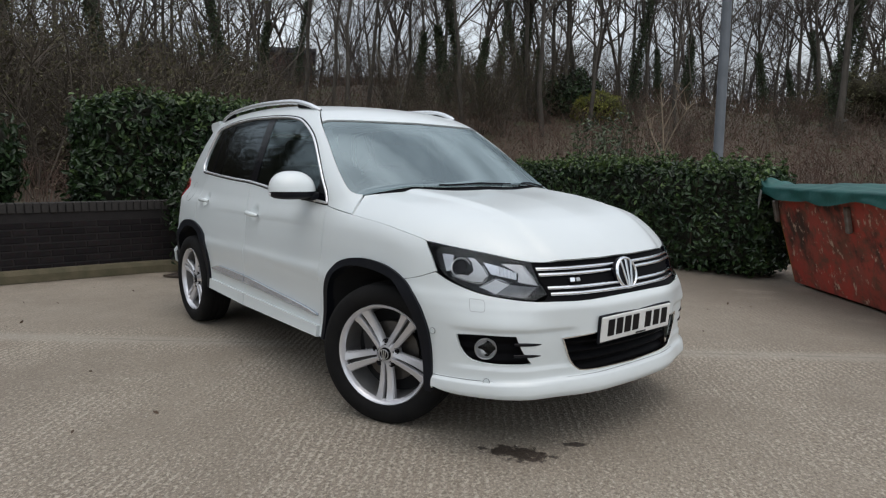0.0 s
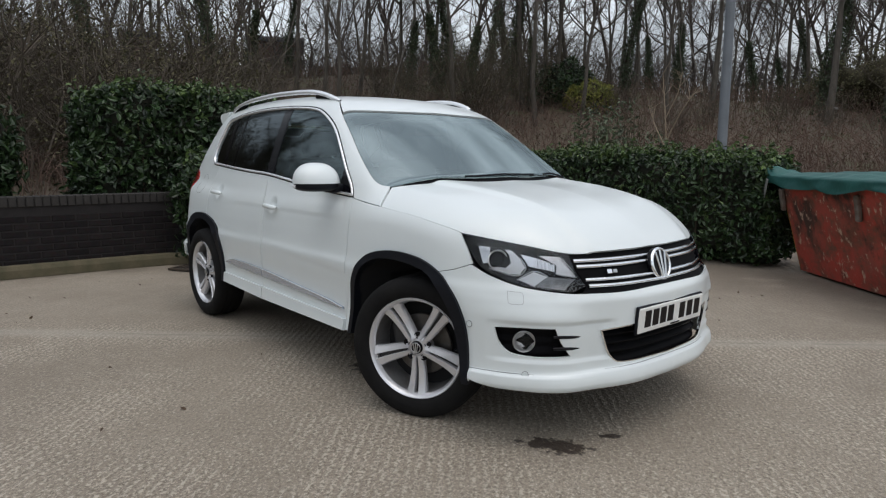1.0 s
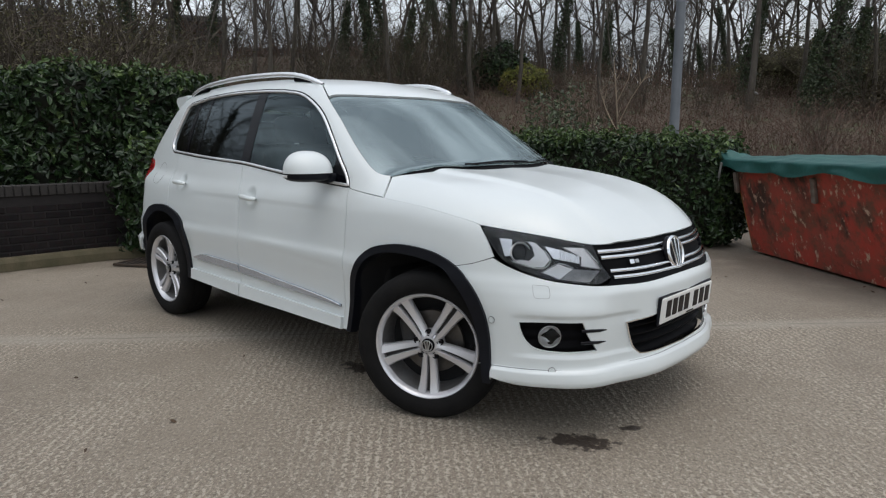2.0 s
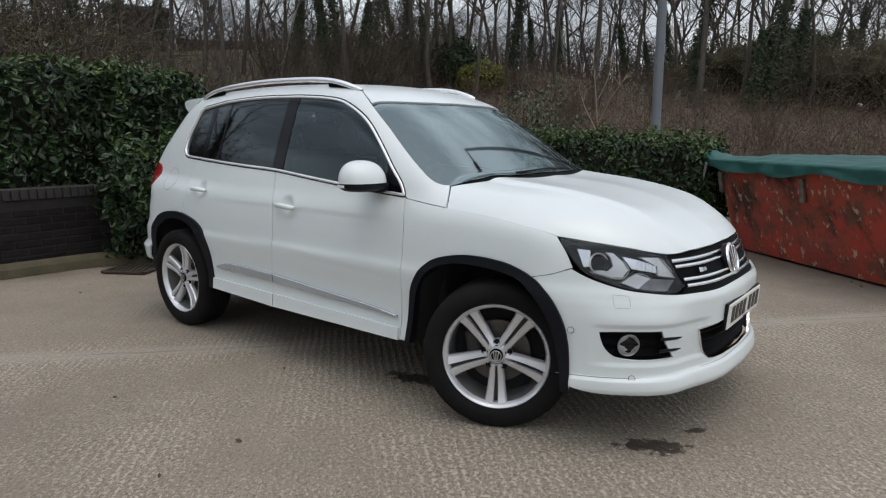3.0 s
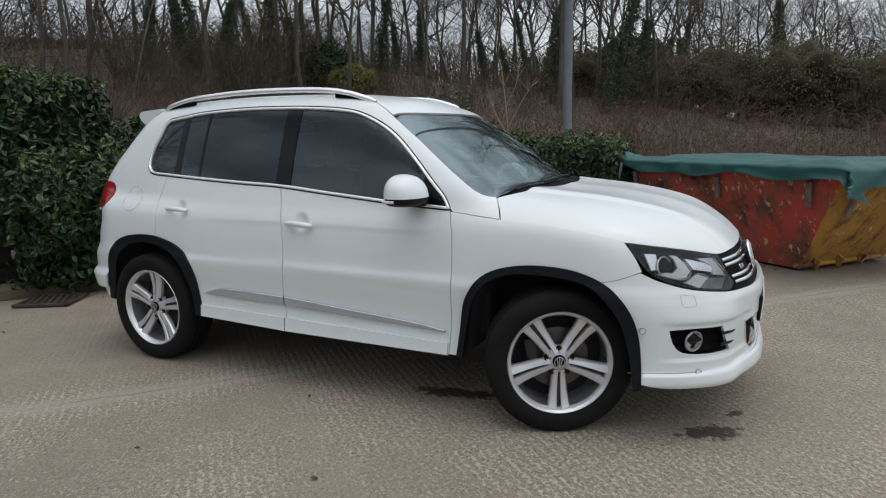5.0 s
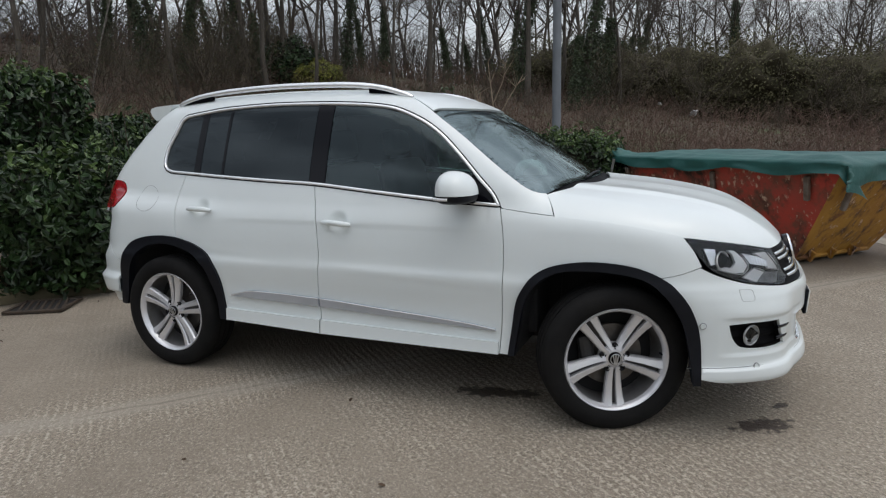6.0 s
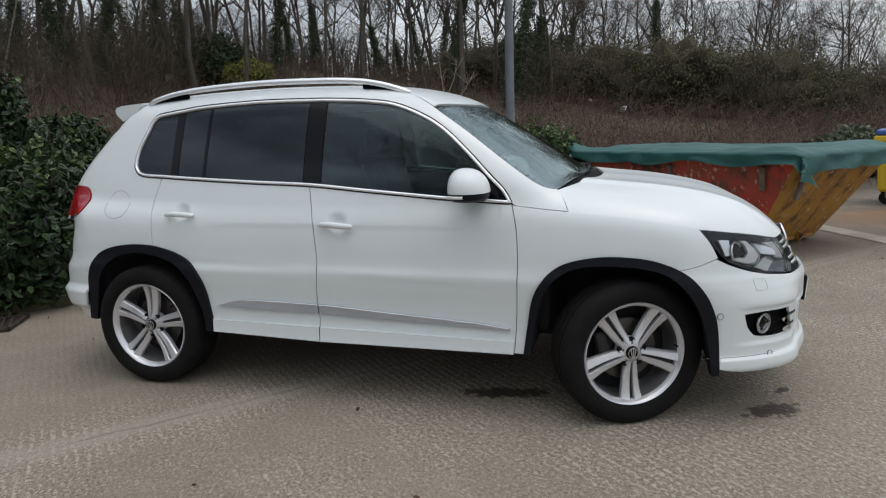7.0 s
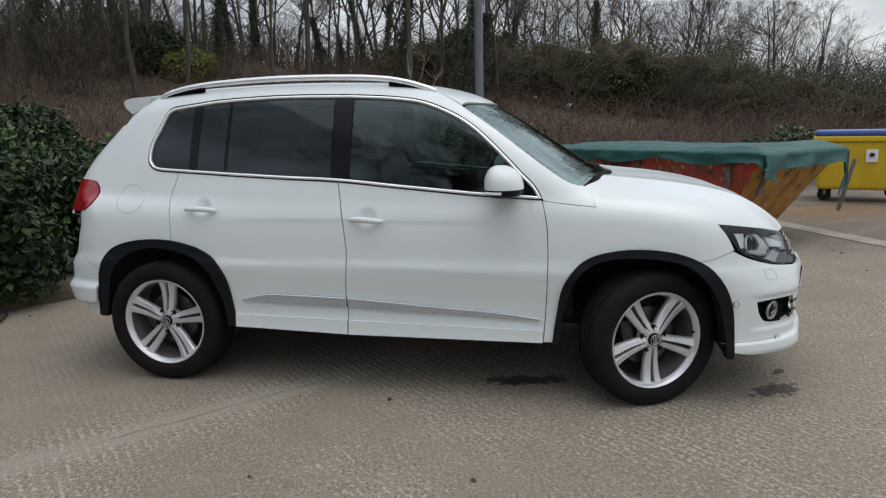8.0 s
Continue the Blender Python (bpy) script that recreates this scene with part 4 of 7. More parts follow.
for sd in BOTH:
    V, F = swept(bead_p, bead_n, 0.0075, 0.0075, True)
    mesh_object("window_trim", V * (1, sd, 1), F, TRIM, car, "bright chrome window surround", smooth=True)
panel("window_seal", inset(dlo, -0.007), barrel, GLOSS, car, "black window seal", holes=[inset(dlo, 0.004)], off=0.002, rim=0.006, gap=0.0, sides=BOTH, step=0.05)

# black arch flares
for outer, inner in ((ARCH_F, ARCH_F_IN), (ARCH_R, ARCH_R_IN)):
    ring = np.concatenate([on_flank(outer), on_flank(inner)[::-1]])
    panel("wheel_arch_flare", ring, barrel, BLACK, car, "matt black plastic wheel arch flare", off=0.014, rim=0.045, gap=-0.001, sides=BOTH, step=0.025)

# front bumper
lamp_foot = [(1.640, -0.786, 0.752), (1.712, -0.751, 0.714), (1.82, -0.691, 0.677), (1.92, -0.615, 0.659), (1.985, -0.54, 0.650), (2.03, -0.45, 0.647), (2.075, -0.343, 0.645), (2.10, -0.17, 0.648), (2.107, 0, 0.650)]
b_half = np.concatenate([to_prow(flank([(1.486, 0.707), (1.562, 0.724), (1.640, 0.752)]))[:-1], on_prow(lamp_foot)])
b_low = on_prow([(1.655, -0.81, 0.268), (1.739, -0.767, 0.250), (1.864, -0.687, 0.247), (2.04, -0.43, 0.244), (2.11, -0.15, 0.244), (2.12, 0, 0.244)])
b_arch = to_prow(flank(curve_through(ARCH_F[8:], 0.02)))
right = np.concatenate([b_half[::-1][:-1], b_arch[:-1], b_low])
bumper_line = np.concatenate([right, (right * (-1, 1))[::-1][1:-1]])
fog_pts = [(1.752, -0.757, 0.505), (1.84, -0.70, 0.510), (1.948, -0.606, 0.510)], [(1.948, -0.606, 0.510), (1.962, -0.585, 0.45), (1.985, -0.545, 0.388)], [(1.985, -0.545, 0.388), (1.90, -0.648, 0.386), (1.83, -0.705, 0.392), (1.792, -0.731, 0.408), (1.764, -0.748, 0.45), (1.752, -0.757, 0.505)]
fog = np.concatenate([on_prow(q)[:-1] for q in fog_pts])
mouth_half = np.concatenate([on_prow([(2.13, 0, 0.512), (2.11, -0.24, 0.505), (2.053, -0.430, 0.492)])[:-1], on_prow([(2.053, -0.430, 0.492), (2.063, -0.392, 0.395), (2.073, -0.352, 0.350), (2.09, -0.307, 0.337), (2.115, -0.12, 0.332), (2.12, 0, 0.330)])])
mouth = np.concatenate([mouth_half, (mouth_half * (-1, 1))[::-1][1:-1]])


def bumper_form(uv, P):
    """The lip, the scoops over the fog lamps and the shelf beneath the grille."""
    z, a = P[:, 2], np.abs(uv[:, 0])
    lip = 0.014 * np.clip((0.322 - z - 0.012 * a) / 0.005, 0, 1) - 0.014 * np.clip((0.262 - z) / 0.03, 0, 1)
    scoop = -0.008 * np.clip((0.535 - z) / 0.008, 0, 1) * np.clip((z - 0.365) / 0.009, 0, 1) * np.clip((a - 0.33) / 0.05, 0, 1) * np.clip((0.86 - a) / 0.08, 0, 1)
    return lip + scoop


bumper = panel("front_bumper", bumper_line, prow, PAINT, car, holes=[fog, fog * (-1, 1), mouth], wave=bumper_form, step=0.0085, gap=0.0013)[0]
a = np.linspace(-0.98, 0.98, 90)
P = prow(np.stack([a, 0.3245 - 0.012 * np.abs(a)], 1))
V, F = tubes([(P + 0.0003 * grad(P), np.full(90, 0.0015))], 5)
mesh_object("lip_seam", V, F, SEAM, bumper, "fine seam over the front lip", smooth=True)
panel("bumper_void", inset(bumper_line, 0.05), prow, DARK, bumper, off=-0.075, rim=0.001)
panel("lower_grille", inset(mouth, -0.01), prow, GRILLE, bumper, "black slatted lower grille", off=-0.045, rim=0.002, wave=lambda uv, P: 0.012 * np.sign(np.sin(P[:, 2] * 155)) * (P[:, 2] < 0.5), step=0.010)
panel("grille_bead", inset(mouth, -0.001), prow, CHROME, bumper, "thin chrome bead round the lower grille", holes=[inset(mouth, 0.005)], off=-0.002, rim=0.012, gap=0, step=0.05)
for s in BOTH:
    pocket = panel("fog_lamp_pocket", inset(fog, -0.012), prow, GRILLE, bumper, off=-0.04, rim=0.002, sides=(s,), wave=lambda uv, P: 0.006 * np.sign(np.sin(P[:, 2] * 130)), step=0.014)[0]
    for z in (0.475, 0.425):
        P = prow(np.array([[0.60, z], [0.56, z], [0.525, z - 0.002], [0.492, z - 0.003]]))
        V, F = tubes([(P - 0.010 * grad(P), (0.008, 0.008, 0.007, 0.003))], 6)
        V = V * (1, s, 1)
        mesh_object("fog_lamp_fin", V, F, GLOSS, pocket, smooth=True)
    c = prow(np.array([[0.705, 0.445]]))
    nrm = grad(c)[0] * 0.75 + np.array((0.25, 0, 0))
    m = Matrix.Translation(tuple((c[0] - 0.036 * nrm) * (1, s, 1))) @ Vector(tuple(nrm * (1, s, 1))).to_track_quat("Y", "Z").to_matrix().to_4x4()
    V, F = lathe([(0.0, -0.02), (0.032, -0.012), (0.042, 0.004)], 28)
    o = mesh_object("fog_lamp", V, F, LAMPSILVER, pocket, "round fog lamp with chrome ring", smooth=True)
    o.matrix_world = m
    V, F = lathe([(0.0415, 0.0), (0.0415, 0.006), (0.0440, 0.008), (0.0465, 0.006), (0.047, 0.0)], 32)
    o2 = mesh_object("chrome_ring", V, F, SATIN, pocket, smooth=True)
    o2.matrix_world = m
    V, F = lathe([(0.041, 0.004), (0.025, 0.009), (0.0, 0.012)], 28)
    o3 = mesh_object("fog_lens", V, F, LENS, pocket, smooth=True)
    o3.matrix_world = m
    # parking sensors and the washer flap
    for a, z in ((0.925, 0.505), (0.70, 0.315), (0.185, 0.53)):
        c = prow(np.array([[a, z]]))
        nn = grad(c)[0]
        V, F = lathe([(0.0, 0.002), (0.0085, 0.002), (0.0095, 0.0), (0.011, 0.0), (0.0115, 0.003), (0.0125, 0.003), (0.013, -0.006)], 16)
        o = mesh_object("parking_sensor", V, F, PAINT, bumper, smooth=False)
        V, F = lathe([(0.0115, 0.0), (0.0125, 0.0035), (0.0140, 0.0035), (0.0145, 0.0)], 18)
        g_ = mesh_object("sensor_ring", V, F, SEAM, o, smooth=True)
        o.matrix_world = Matrix.Translation(tuple((c[0] + 0.003 * nn) * (1, s, 1))) @ Vector(tuple(nn * (1, s, 1))).to_track_quat("Y", "Z").to_matrix().to_4x4()
    flap = on_prow([(1.795, -0.724, 0.655), (1.822, -0.707, 0.653), (1.846, -0.691, 0.650), (1.852, -0.690, 0.63), (1.853, -0.695, 0.607), (1.832, -0.712, 0.605), (1.808, -0.727, 0.607), (1.800, -0.728, 0.63)], 0.008)
    panel("washer_flap_seam", inset(flap, -0.0006), prow, SEAM, bumper, off=0.0008, rim=0.002, gap=0, sides=(s,), step=0.02, holes=[inset(flap, 0.0004)])

# upper grille
g_side = [(1.990, -0.53, 0.652), (2.005, -0.468, 0.675), (1.962, -0.490, 0.74), (1.924, -0.490, 0.805)]
g_half = np.concatenate([on_prow(lamp_foot[4:][::-1])[:-1], on_prow(g_side)[:-1], on_prow(lamp_top[3:])])
grille_line = np.concatenate([g_half, (g_half * (-1, 1))[::-1][1:-1]])
grille = panel("radiator_grille", grille_line, prow, GRILLE, car, "black slatted grille with four chrome bars", off=-0.012, rim=0.02, gap=0.002, step=0.010, wave=lambda uv, P: -0.008 * (np.sin(P[:, 2] * 270) > 0.2))[0]
for z0, a0 in ((0.775, 0.50), (0.752, 0.49), (0.698, 0.455), (0.675, 0.445)):
    a = np.linspace(-a0, a0, 60)
    P = prow(np.stack([a, z0 + 0.010 * np.abs(a)], 1))
    N = grad(P)
    N = N + np.array((0, 0, 0.55))
    N /= np.linalg.norm(N, axis=1, keepdims=True)
    V, F = swept(P - 0.008 * N, N, 0.0072, 0.006)
    mesh_object("chrome_bar", V, F, CHROME, grille, smooth=True)
# round maker's badge: plain ring and bars
bc = Vector((2.048, 0.0, 0.727))
bm_ = Matrix.Translation(bc) @ Vector((1, 0, 0.28)).to_track_quat("Y", "Z").to_matrix().to_4x4()
V, F = lathe([(0.0, 0.006), (0.070, 0.004), (0.075, 0.002), (0.075, -0.02)], 40)
badge = mesh_object("badge", V, F, GLOSS, car, "round chrome badge", smooth=True)
badge.parent = grille
badge.matrix_world = bm_
V, F = lathe([(0.062, 0.002), (0.062, 0.008), (0.068, 0.012), (0.074, 0.008), (0.076, 0.002)], 48)
ring = mesh_object("badge_ring", V, F, CHROME, badge, smooth=True)
for (x0, z0), (x1, z1) in (((-0.036, 0.050), (-0.014, -0.056)), ((0.0, 0.058), (0.0, -0.058)), ((0.036, 0.050), (0.014, -0.056))):
    ln, an = math.hypot(x1 - x0, z1 - z0), math.degrees(math.atan2(z1 - z0, x1 - x0))
    part("badge_bar", one_box((ln + 0.008, 0.010, 0.0125), ((x0 + x1) / 2, 0.008, (z0 + z1) / 2), (0, -an, 0), 0.002, 1), CHROME, badge)
# small emblem between the bars: plain block shapes
for w, h, dx, mt in ((0.026, 0.020, 0.0, CHROME), (0.022, 0.016, 0.030, SATIN)):
    a = 0.335 - dx
    P = prow(np.array([[a, 0.726]]))
    N = grad(P)[0]
    o = part("emblem", one_box((w, 0.008, h), (0, 0, 0), (0, 0, 0), 0.002, 1), mt, grille)
    o.matrix_world = Matrix.Translation(tuple(P[0] - 0.004 * N)) @ Vector(tuple(N)).to_track_quat("Y", "Z").to_matrix().to_4x4()

# number plate, its characters as plain bars
plate = part("number_plate", one_box((0.014, 0.522, 0.112), (0, 0, 0), (0, 0, 0), 0.006, 2), PLATE, bumper, "white number plate with dark bars")
plate.matrix_world = pose(2.114, 0.0, 0.513, 0, 4, 0)
part("plate_holder", one_box((0.016, 0.536, 0.126), (-0.006, 0, 0), (0, 0, 0), 0.008, 2), BLACK, plate)
for y in (-0.195, -0.135, -0.075, -0.015, 0.08, 0.145, 0.208):
    part("plate_bar", one_box((0.003, 0.046, 0.074), (0.0075, y, 0.004), (0, 0, 0), 0.001, 1), GLOSS, plate)
part("plate_small_bar", one_box((0.003, 0.075, 0.006), (0.0075, 0.03, -0.047)), GLOSS, plate)

# headlamps
lamp_ctrl = [[(1.565, -0.775, 0.880), (1.612, -0.780, 0.82), (1.665, -0.768, 0.752), (1.72, -0.746, 0.716), (1.815, -0.693, 0.680), (1.925, -0.609, 0.660), (1.985, -0.53, 0.654)],
             [(1.985, -0.53, 0.654), (2.002, -0.468, 0.675)], [(2.002, -0.468, 0.675), (1.962, -0.493, 0.74), (1.922, -0.495, 0.807)], [(1.922, -0.495, 0.807), (1.80, -0.634, 0.840), (1.672, -0.726, 0.864), (1.565, -0.775, 0.880)]]
lamp_line = np.concatenate([on_prow(q, 0.015)[:-1] for q in lamp_ctrl])


for s in BOTH:
    lamp = panel("headlamp", lamp_line, prow, LENS, car, "large clear headlamp with dark surround and chrome insides", off=-0.002, rim=0.004, gap=0.004, sides=(s,), step=0.024)[0]
    panel("lamp_body", lamp_line, prow, GLOSS, lamp, off=-0.030, rim=0.001, gap=0.003, sides=(s,))
    panel("lamp_edge", lamp_line, prow, GLOSS, lamp, "black lamp edge", holes=[inset(lamp_line, 0.010)], off=-0.003, rim=0.028, gap=0.003, sides=(s,), step=0.05)
    # grey cheek, chrome day-light shape and the two reflector bowls
    U = lambda a, z: (a, z)
    for name_, mt_, depth, shape in (
            ("lamp_hook", LAMPSILVER, -0.012, [U(0.845, 0.745), U(0.816, 0.735), U(0.766, 0.722), U(0.725, 0.722), U(0.702, 0.751), U(0.722, 0.787), U(0.755, 0.820), U(0.785, 0.823), U(0.768, 0.804), U(0.760, 0.767), U(0.783, 0.745), U(0.81, 0.750)]),
            ("lamp_wing", LAMPGREY, -0.016, [U(0.642, 0.803), U(0.553, 0.799), U(0.487, 0.710), U(0.577, 0.727), U(0.572, 0.763)]),
            ("lamp_blade", LAMPSILVER, -0.012, [U(0.731, 0.701), U(0.667, 0.734), U(0.613, 0.715), U(0.666, 0.680)]),
            ("lamp_step", LAMPDUSK, -0.014, [U(0.613, 0.715), U(0.495, 0.704), U(0.552, 0.669), U(0.666, 0.680)])):
        panel(name_, dense(np.array(shape), 0.008), prow, mt_, lamp, "bright lamp trim" if mt_ is not LAMPGREY else "", off=depth, rim=0.012, gap=0, sides=(s,), step=0.012)
    panel("lamp_cheek", curve_through(np.array([U(0.92, 0.83), U(0.86, 0.745), U(0.78, 0.702), U(0.66, 0.680), U(0.545, 0.676), U(0.50, 0.705), U(0.548, 0.795), U(0.72, 0.818)]), 0.02, True), prow, GLOSS, lamp, off=-0.026, rim=0.004, gap=0, sides=(s,))
    for edge in ([U(0.852, 0.742), U(0.816, 0.732), U(0.766, 0.719), U(0.722, 0.719), U(0.699, 0.751), U(0.720, 0.790)], [U(0.548, 0.792), U(0.516, 0.75), U(0.489, 0.713), U(0.53, 0.717), U(0.575, 0.725)], [U(0.735, 0.700), U(0.668, 0.736), U(0.612, 0.718)]):
        P = prow(curve_through(np.array(edge), 0.01))
        V, F = tubes([((P - 0.010 * grad(P)) * (1, s, 1), np.full(len(P), 0.0022))], 6)
        mesh_object("lamp_bright_edge", V, F, TRIM, lamp, smooth=True)
    c = prow(np.array([[0.808, 0.778]]))
    nn = grad(c)[0] * 0.6 + np.array((0.4, 0, 0))
    nn /= np.linalg.norm(nn)
    mt4 = Matrix.Translation(tuple((c[0] - 0.022 * nn) * (1, s, 1))) @ Vector(tuple(nn * (1, s, 1))).to_track_quat("Y", "Z").to_matrix().to_4x4()
    V, F = lathe([(0.036, -0.010), (0.038, 0.004), (0.041, 0.006), (0.043, 0.0)], 28)
    o = mesh_object("bowl_ring", V, F, LAMPGREY, lamp, smooth=True)
    o.matrix_world = mt4
    V, F = lathe([(0.0, 0.016), (0.016, 0.013), (0.028, 0.006), (0.036, -0.006)], 28)
    o = mesh_object("projector_lens", V, F, GLOSS, lamp, smooth=True)
    o.matrix_world = mt4
    block = np.array([U(0.901, 0.833), U(0.848, 0.830), U(0.850, 0.764), U(0.878, 0.761)])
    panel("indicator", dense(block, 0.01), prow, REFLECT, lamp, "bright indicator block", off=-0.010, rim=0.012, gap=0, sides=(s,))
    block = np.array([U(0.718, 0.806), U(0.645, 0.788), U(0.580, 0.765), U(0.583, 0.735), U(0.687, 0.757)])
    panel("main_beam", dense(block, 0.008), prow, REFLECT, lamp, "facetted bright reflector", off=-0.011, rim=0.010, gap=0, sides=(s,), step=0.0045, wave=lambda uv, P: 0.0022 * np.sin(uv[:, 0] * 420) * (uv[:, 0] < 0.665))

# side skirts on the foot of the doors
for key, lo, hi in (("front_door", -0.232, 0.765), ("rear_door", -0.868, -0.238)):
    xs = np.linspace(lo, hi, 40)
    skirt = to_barrel(flank(np.concatenate([np.stack([xs, 0.376 - 0.018 * (xs + 0.2)], 1), np.stack([xs, np.interp(xs, (-0.868, -0.235, 0.768), (0.319, 0.300, 0.298))], 1)[::-1]])))
    for s in BOTH:
        panel("door_skirt", skirt, barrel, PAINT, doors[key, s], off=0.016, rim=0.018, gap=0.0005, sides=(s,), step=0.02)

# door mouldings and handles
for key, lo, hi in (("front_door", -0.231, 0.748), ("rear_door", -0.825, -0.239)):
    xs = np.linspace(lo, hi, 40)
    topz = spline(xs, (-0.83, -0.66, -0.25, 0.168, 0.596, 0.75), (0.472, 0.506, 0.497, 0.470, 0.440, 0.421))
    lowz = spline(xs, (-0.83, -0.6, -0.25, 0.166, 0.75), (0.466, 0.457, 0.449, 0.433, 0.411))
    mould = to_barrel(flank(np.concatenate([np.stack([xs, topz], 1), np.stack([xs, lowz], 1)[::-1]])))
    for s in BOTH:
        panel("moulding_seat", inset(mould, -0.0008) + (0.0, 0.0022), barrel, GLOSS, doors[key, s], "black edge of the moulding", off=0.0022, rim=0.004, gap=0, sides=(s,), step=0.03)
        panel("door_moulding", mould, barrel, MOULD, doors[key, s], "satin silver door moulding", off=0.013, rim=0.010, gap=0, sides=(s,), step=0.03)
        # thin bright tube, added as the white highlight on the top edge
        P = flank(np.stack([xs, topz - 0.002], 1))
        V, F = tubes([((P + 0.0135 * grad(P)) * (1, s, 1), np.full(40, 0.0024))], 6)
        mesh_object("moulding_highlight", V, F, TRIM, doors[key, s], "bright bead for the highlight along the moulding", smooth=True)
for key, x0, x1, z0 in (("front_door", -0.205, -0.030, 0.898), ("rear_door", -1.132, -0.955, 0.941)):
    P = flank([(x0 + (x1 - x0) * t, z0 - 0.004 * t) for t in np.linspace(0, 1, 9)])
    N = grad(P)
    lift = np.array((0.014, 0.024, 0.029, 0.031, 0.032, 0.031, 0.029, 0.024, 0.014))
    for s in BOTH:
        V, F = tubes([(P + lift[:, None] * N, (0.009, 0.0135, 0.0145, 0.0145, 0.0145, 0.0145, 0.0145, 0.0135, 0.009))], 10)
        mesh_object("door_handle", V * (1, s, 1), F, PAINT, doors[key, s], smooth=True)

# fuel flap and tail lamps
fuel = to_barrel(flank([(-1.505 + 0.085 * math.cos(t) * (1 - 0.10 * math.sin(t)), 0.998 + 0.074 * math.sin(t)) for t in np.linspace(0, 2 * np.pi, 36, endpoint=False)]))
panel("fuel_flap_seam", inset(fuel, -0.0010), barrel, SEAM, car, holes=[inset(fuel, 0.0006)], off=0.0008, rim=0.002, gap=0, step=0.05)
tail_pts = [(-1.845, 1.10), (-1.80, 1.098), (-1.765, 1.085), (-1.735, 1.03), (-1.762, 0.965), (-1.81, 0.935), (-1.855, 0.925), (-1.895, 0.925)]
tl = flank(curve_through(tail_pts, 0.02))
tail_in = to_stern(np.concatenate([tl, stern(np.array([[0.62, 0.93], [0.52, 0.96], [0.50, 1.05], [0.56, 1.095]]))]))
panel("tail_lamp", tail_in, stern, RED_LENS, car, "red wrap-round tail lamp", off=0.006, rim=0.03, gap=0.002, sides=BOTH)

# tailgate, rear screen, rear bumper
gate = np.concatenate([on_flank([(-1.545, 1.47), (-1.67, 1.34), (-1.80, 1.20), (-1.845, 1.10)])])
gp = to_stern(barrel(gate))
g2 = np.concatenate([gp, [[0.56, 1.095], [0.50, 1.05], [0.52, 0.96], [0.62, 0.93], [0.66, 0.72]]])
tailgate_line = np.concatenate([g2, (g2 * (-1, 1))[::-1]])
rs = np.concatenate([inset(tailgate_line, 0.07)])
rs = rs[rs[:, 1] > 1.12]
tailgate = panel("tailgate", tailgate_line, stern, PAINT, car, holes=[rs])[0]
panel("rear_screen", rs, stern, DARK_GLASS, tailgate, off=-0.004, rim=0.004, gap=0)
rb = np.concatenate([to_stern(flank([(-1.885, 0.72), (-1.80, 0.66), (-1.690, 0.60)])), to_stern(flank([(-1.712, 0.53), (-1.728, 0.43), (-1.738, 0.35)])), [[0.75, 0.33], [0.35, 0.32], [0.0, 0.32]]])
rb_line = np.concatenate([rb, (rb * (-1, 1))[::-1][1:]])


def rear_lip(uv, P):
    z = P[:, 2]
    return 0.034 * np.clip((z - 0.40) / 0.014, 0, 1) * np.clip((0.535 - z) / 0.028, 0, 1) * np.clip((np.abs(uv[:, 0]) - 0.2) / 0.2, 0, 1)


panel("rear_bumper", rb_line, stern, PAINT, car, wave=rear_lip, step=0.013)
ys = np.linspace(-0.56, 0.56, 15)
V, F = [], []
for y in ys:
    x0 = -1.545 + 0.10 * y * y
    z0 = 1.575 - 0.09 * y * y
    V += [(x0 + 0.06, y, z0 + 0.012), (x0 - 0.08, y, z0 + 0.004), (x0 - 0.118, y, z0 - 0.006), (x0 - 0.128, y, z0 - 0.024), (x0 - 0.118, y, z0 - 0.050), (x0 - 0.08, y, z0 - 0.085), (x0 + 0.02, y, z0 - 0.05)]
for i in range(14):
    for j in range(7):
        F.append((i * 7 + j, i * 7 + (j + 1) % 7, (i + 1) * 7 + (j + 1) % 7, (i + 1) * 7 + j))
F += [tuple(range(7))[::-1], tuple(14 * 7 + k for k in range(7))]
mesh_object("roof_spoiler", V, F, PAINT, car, "white roof spoiler")

# roof rails
rx = np.array((-1.41, -1.33, -1.2, -1.0, -0.65, -0.3, -0.08, 0.05, 0.13, 0.19))
rz = np.array((0.004, 0.022, 0.036, 0.043, 0.046, 0.044, 0.038, 0.024, 0.010, 0.002))
fx = np.linspace(rx[0], rx[-1], 46)
P = barrel(np.stack([fx, np.full(46, ROOF_V + 0.012)], 1))
lift = spline(fx, rx, rz)
line = P + np.array((0, 0, 1.0)) * lift[:, None]
for s in BOTH:
    V, F = tubes([(line * (1, s, 1), np.where((fx < -1.38) | (fx > 0.16), 0.009, 0.0155))], 8)
    rail = mesh_object("roof_rail", V, F, TRIM, car, "bright metal roof rail", smooth=True)
    for lo, hi in ((-1.38, -1.10), (-0.09, 0.13)):
        k = (fx > lo) & (fx < hi)
        n = int(k.sum())
        A, B = line[k] * (1, s, 1), P[k] * (1, s, 1)
        off = np.array((0, 0.007, 0))
        V = np.concatenate([A - off, A + off, B + off, B - off])
        F = [(i, i + 1, j + i + 1, j + i) for j in (0,) for i in range(0)]
        for a in range(4):
            b = (a + 1) % 4
            F += [(a * n + i, a * n + i + 1, b * n + i + 1, b * n + i) for i in range(n - 1)]
        mesh_object("rail_foot", V, F, GLOSS, rail, "black rail foot")

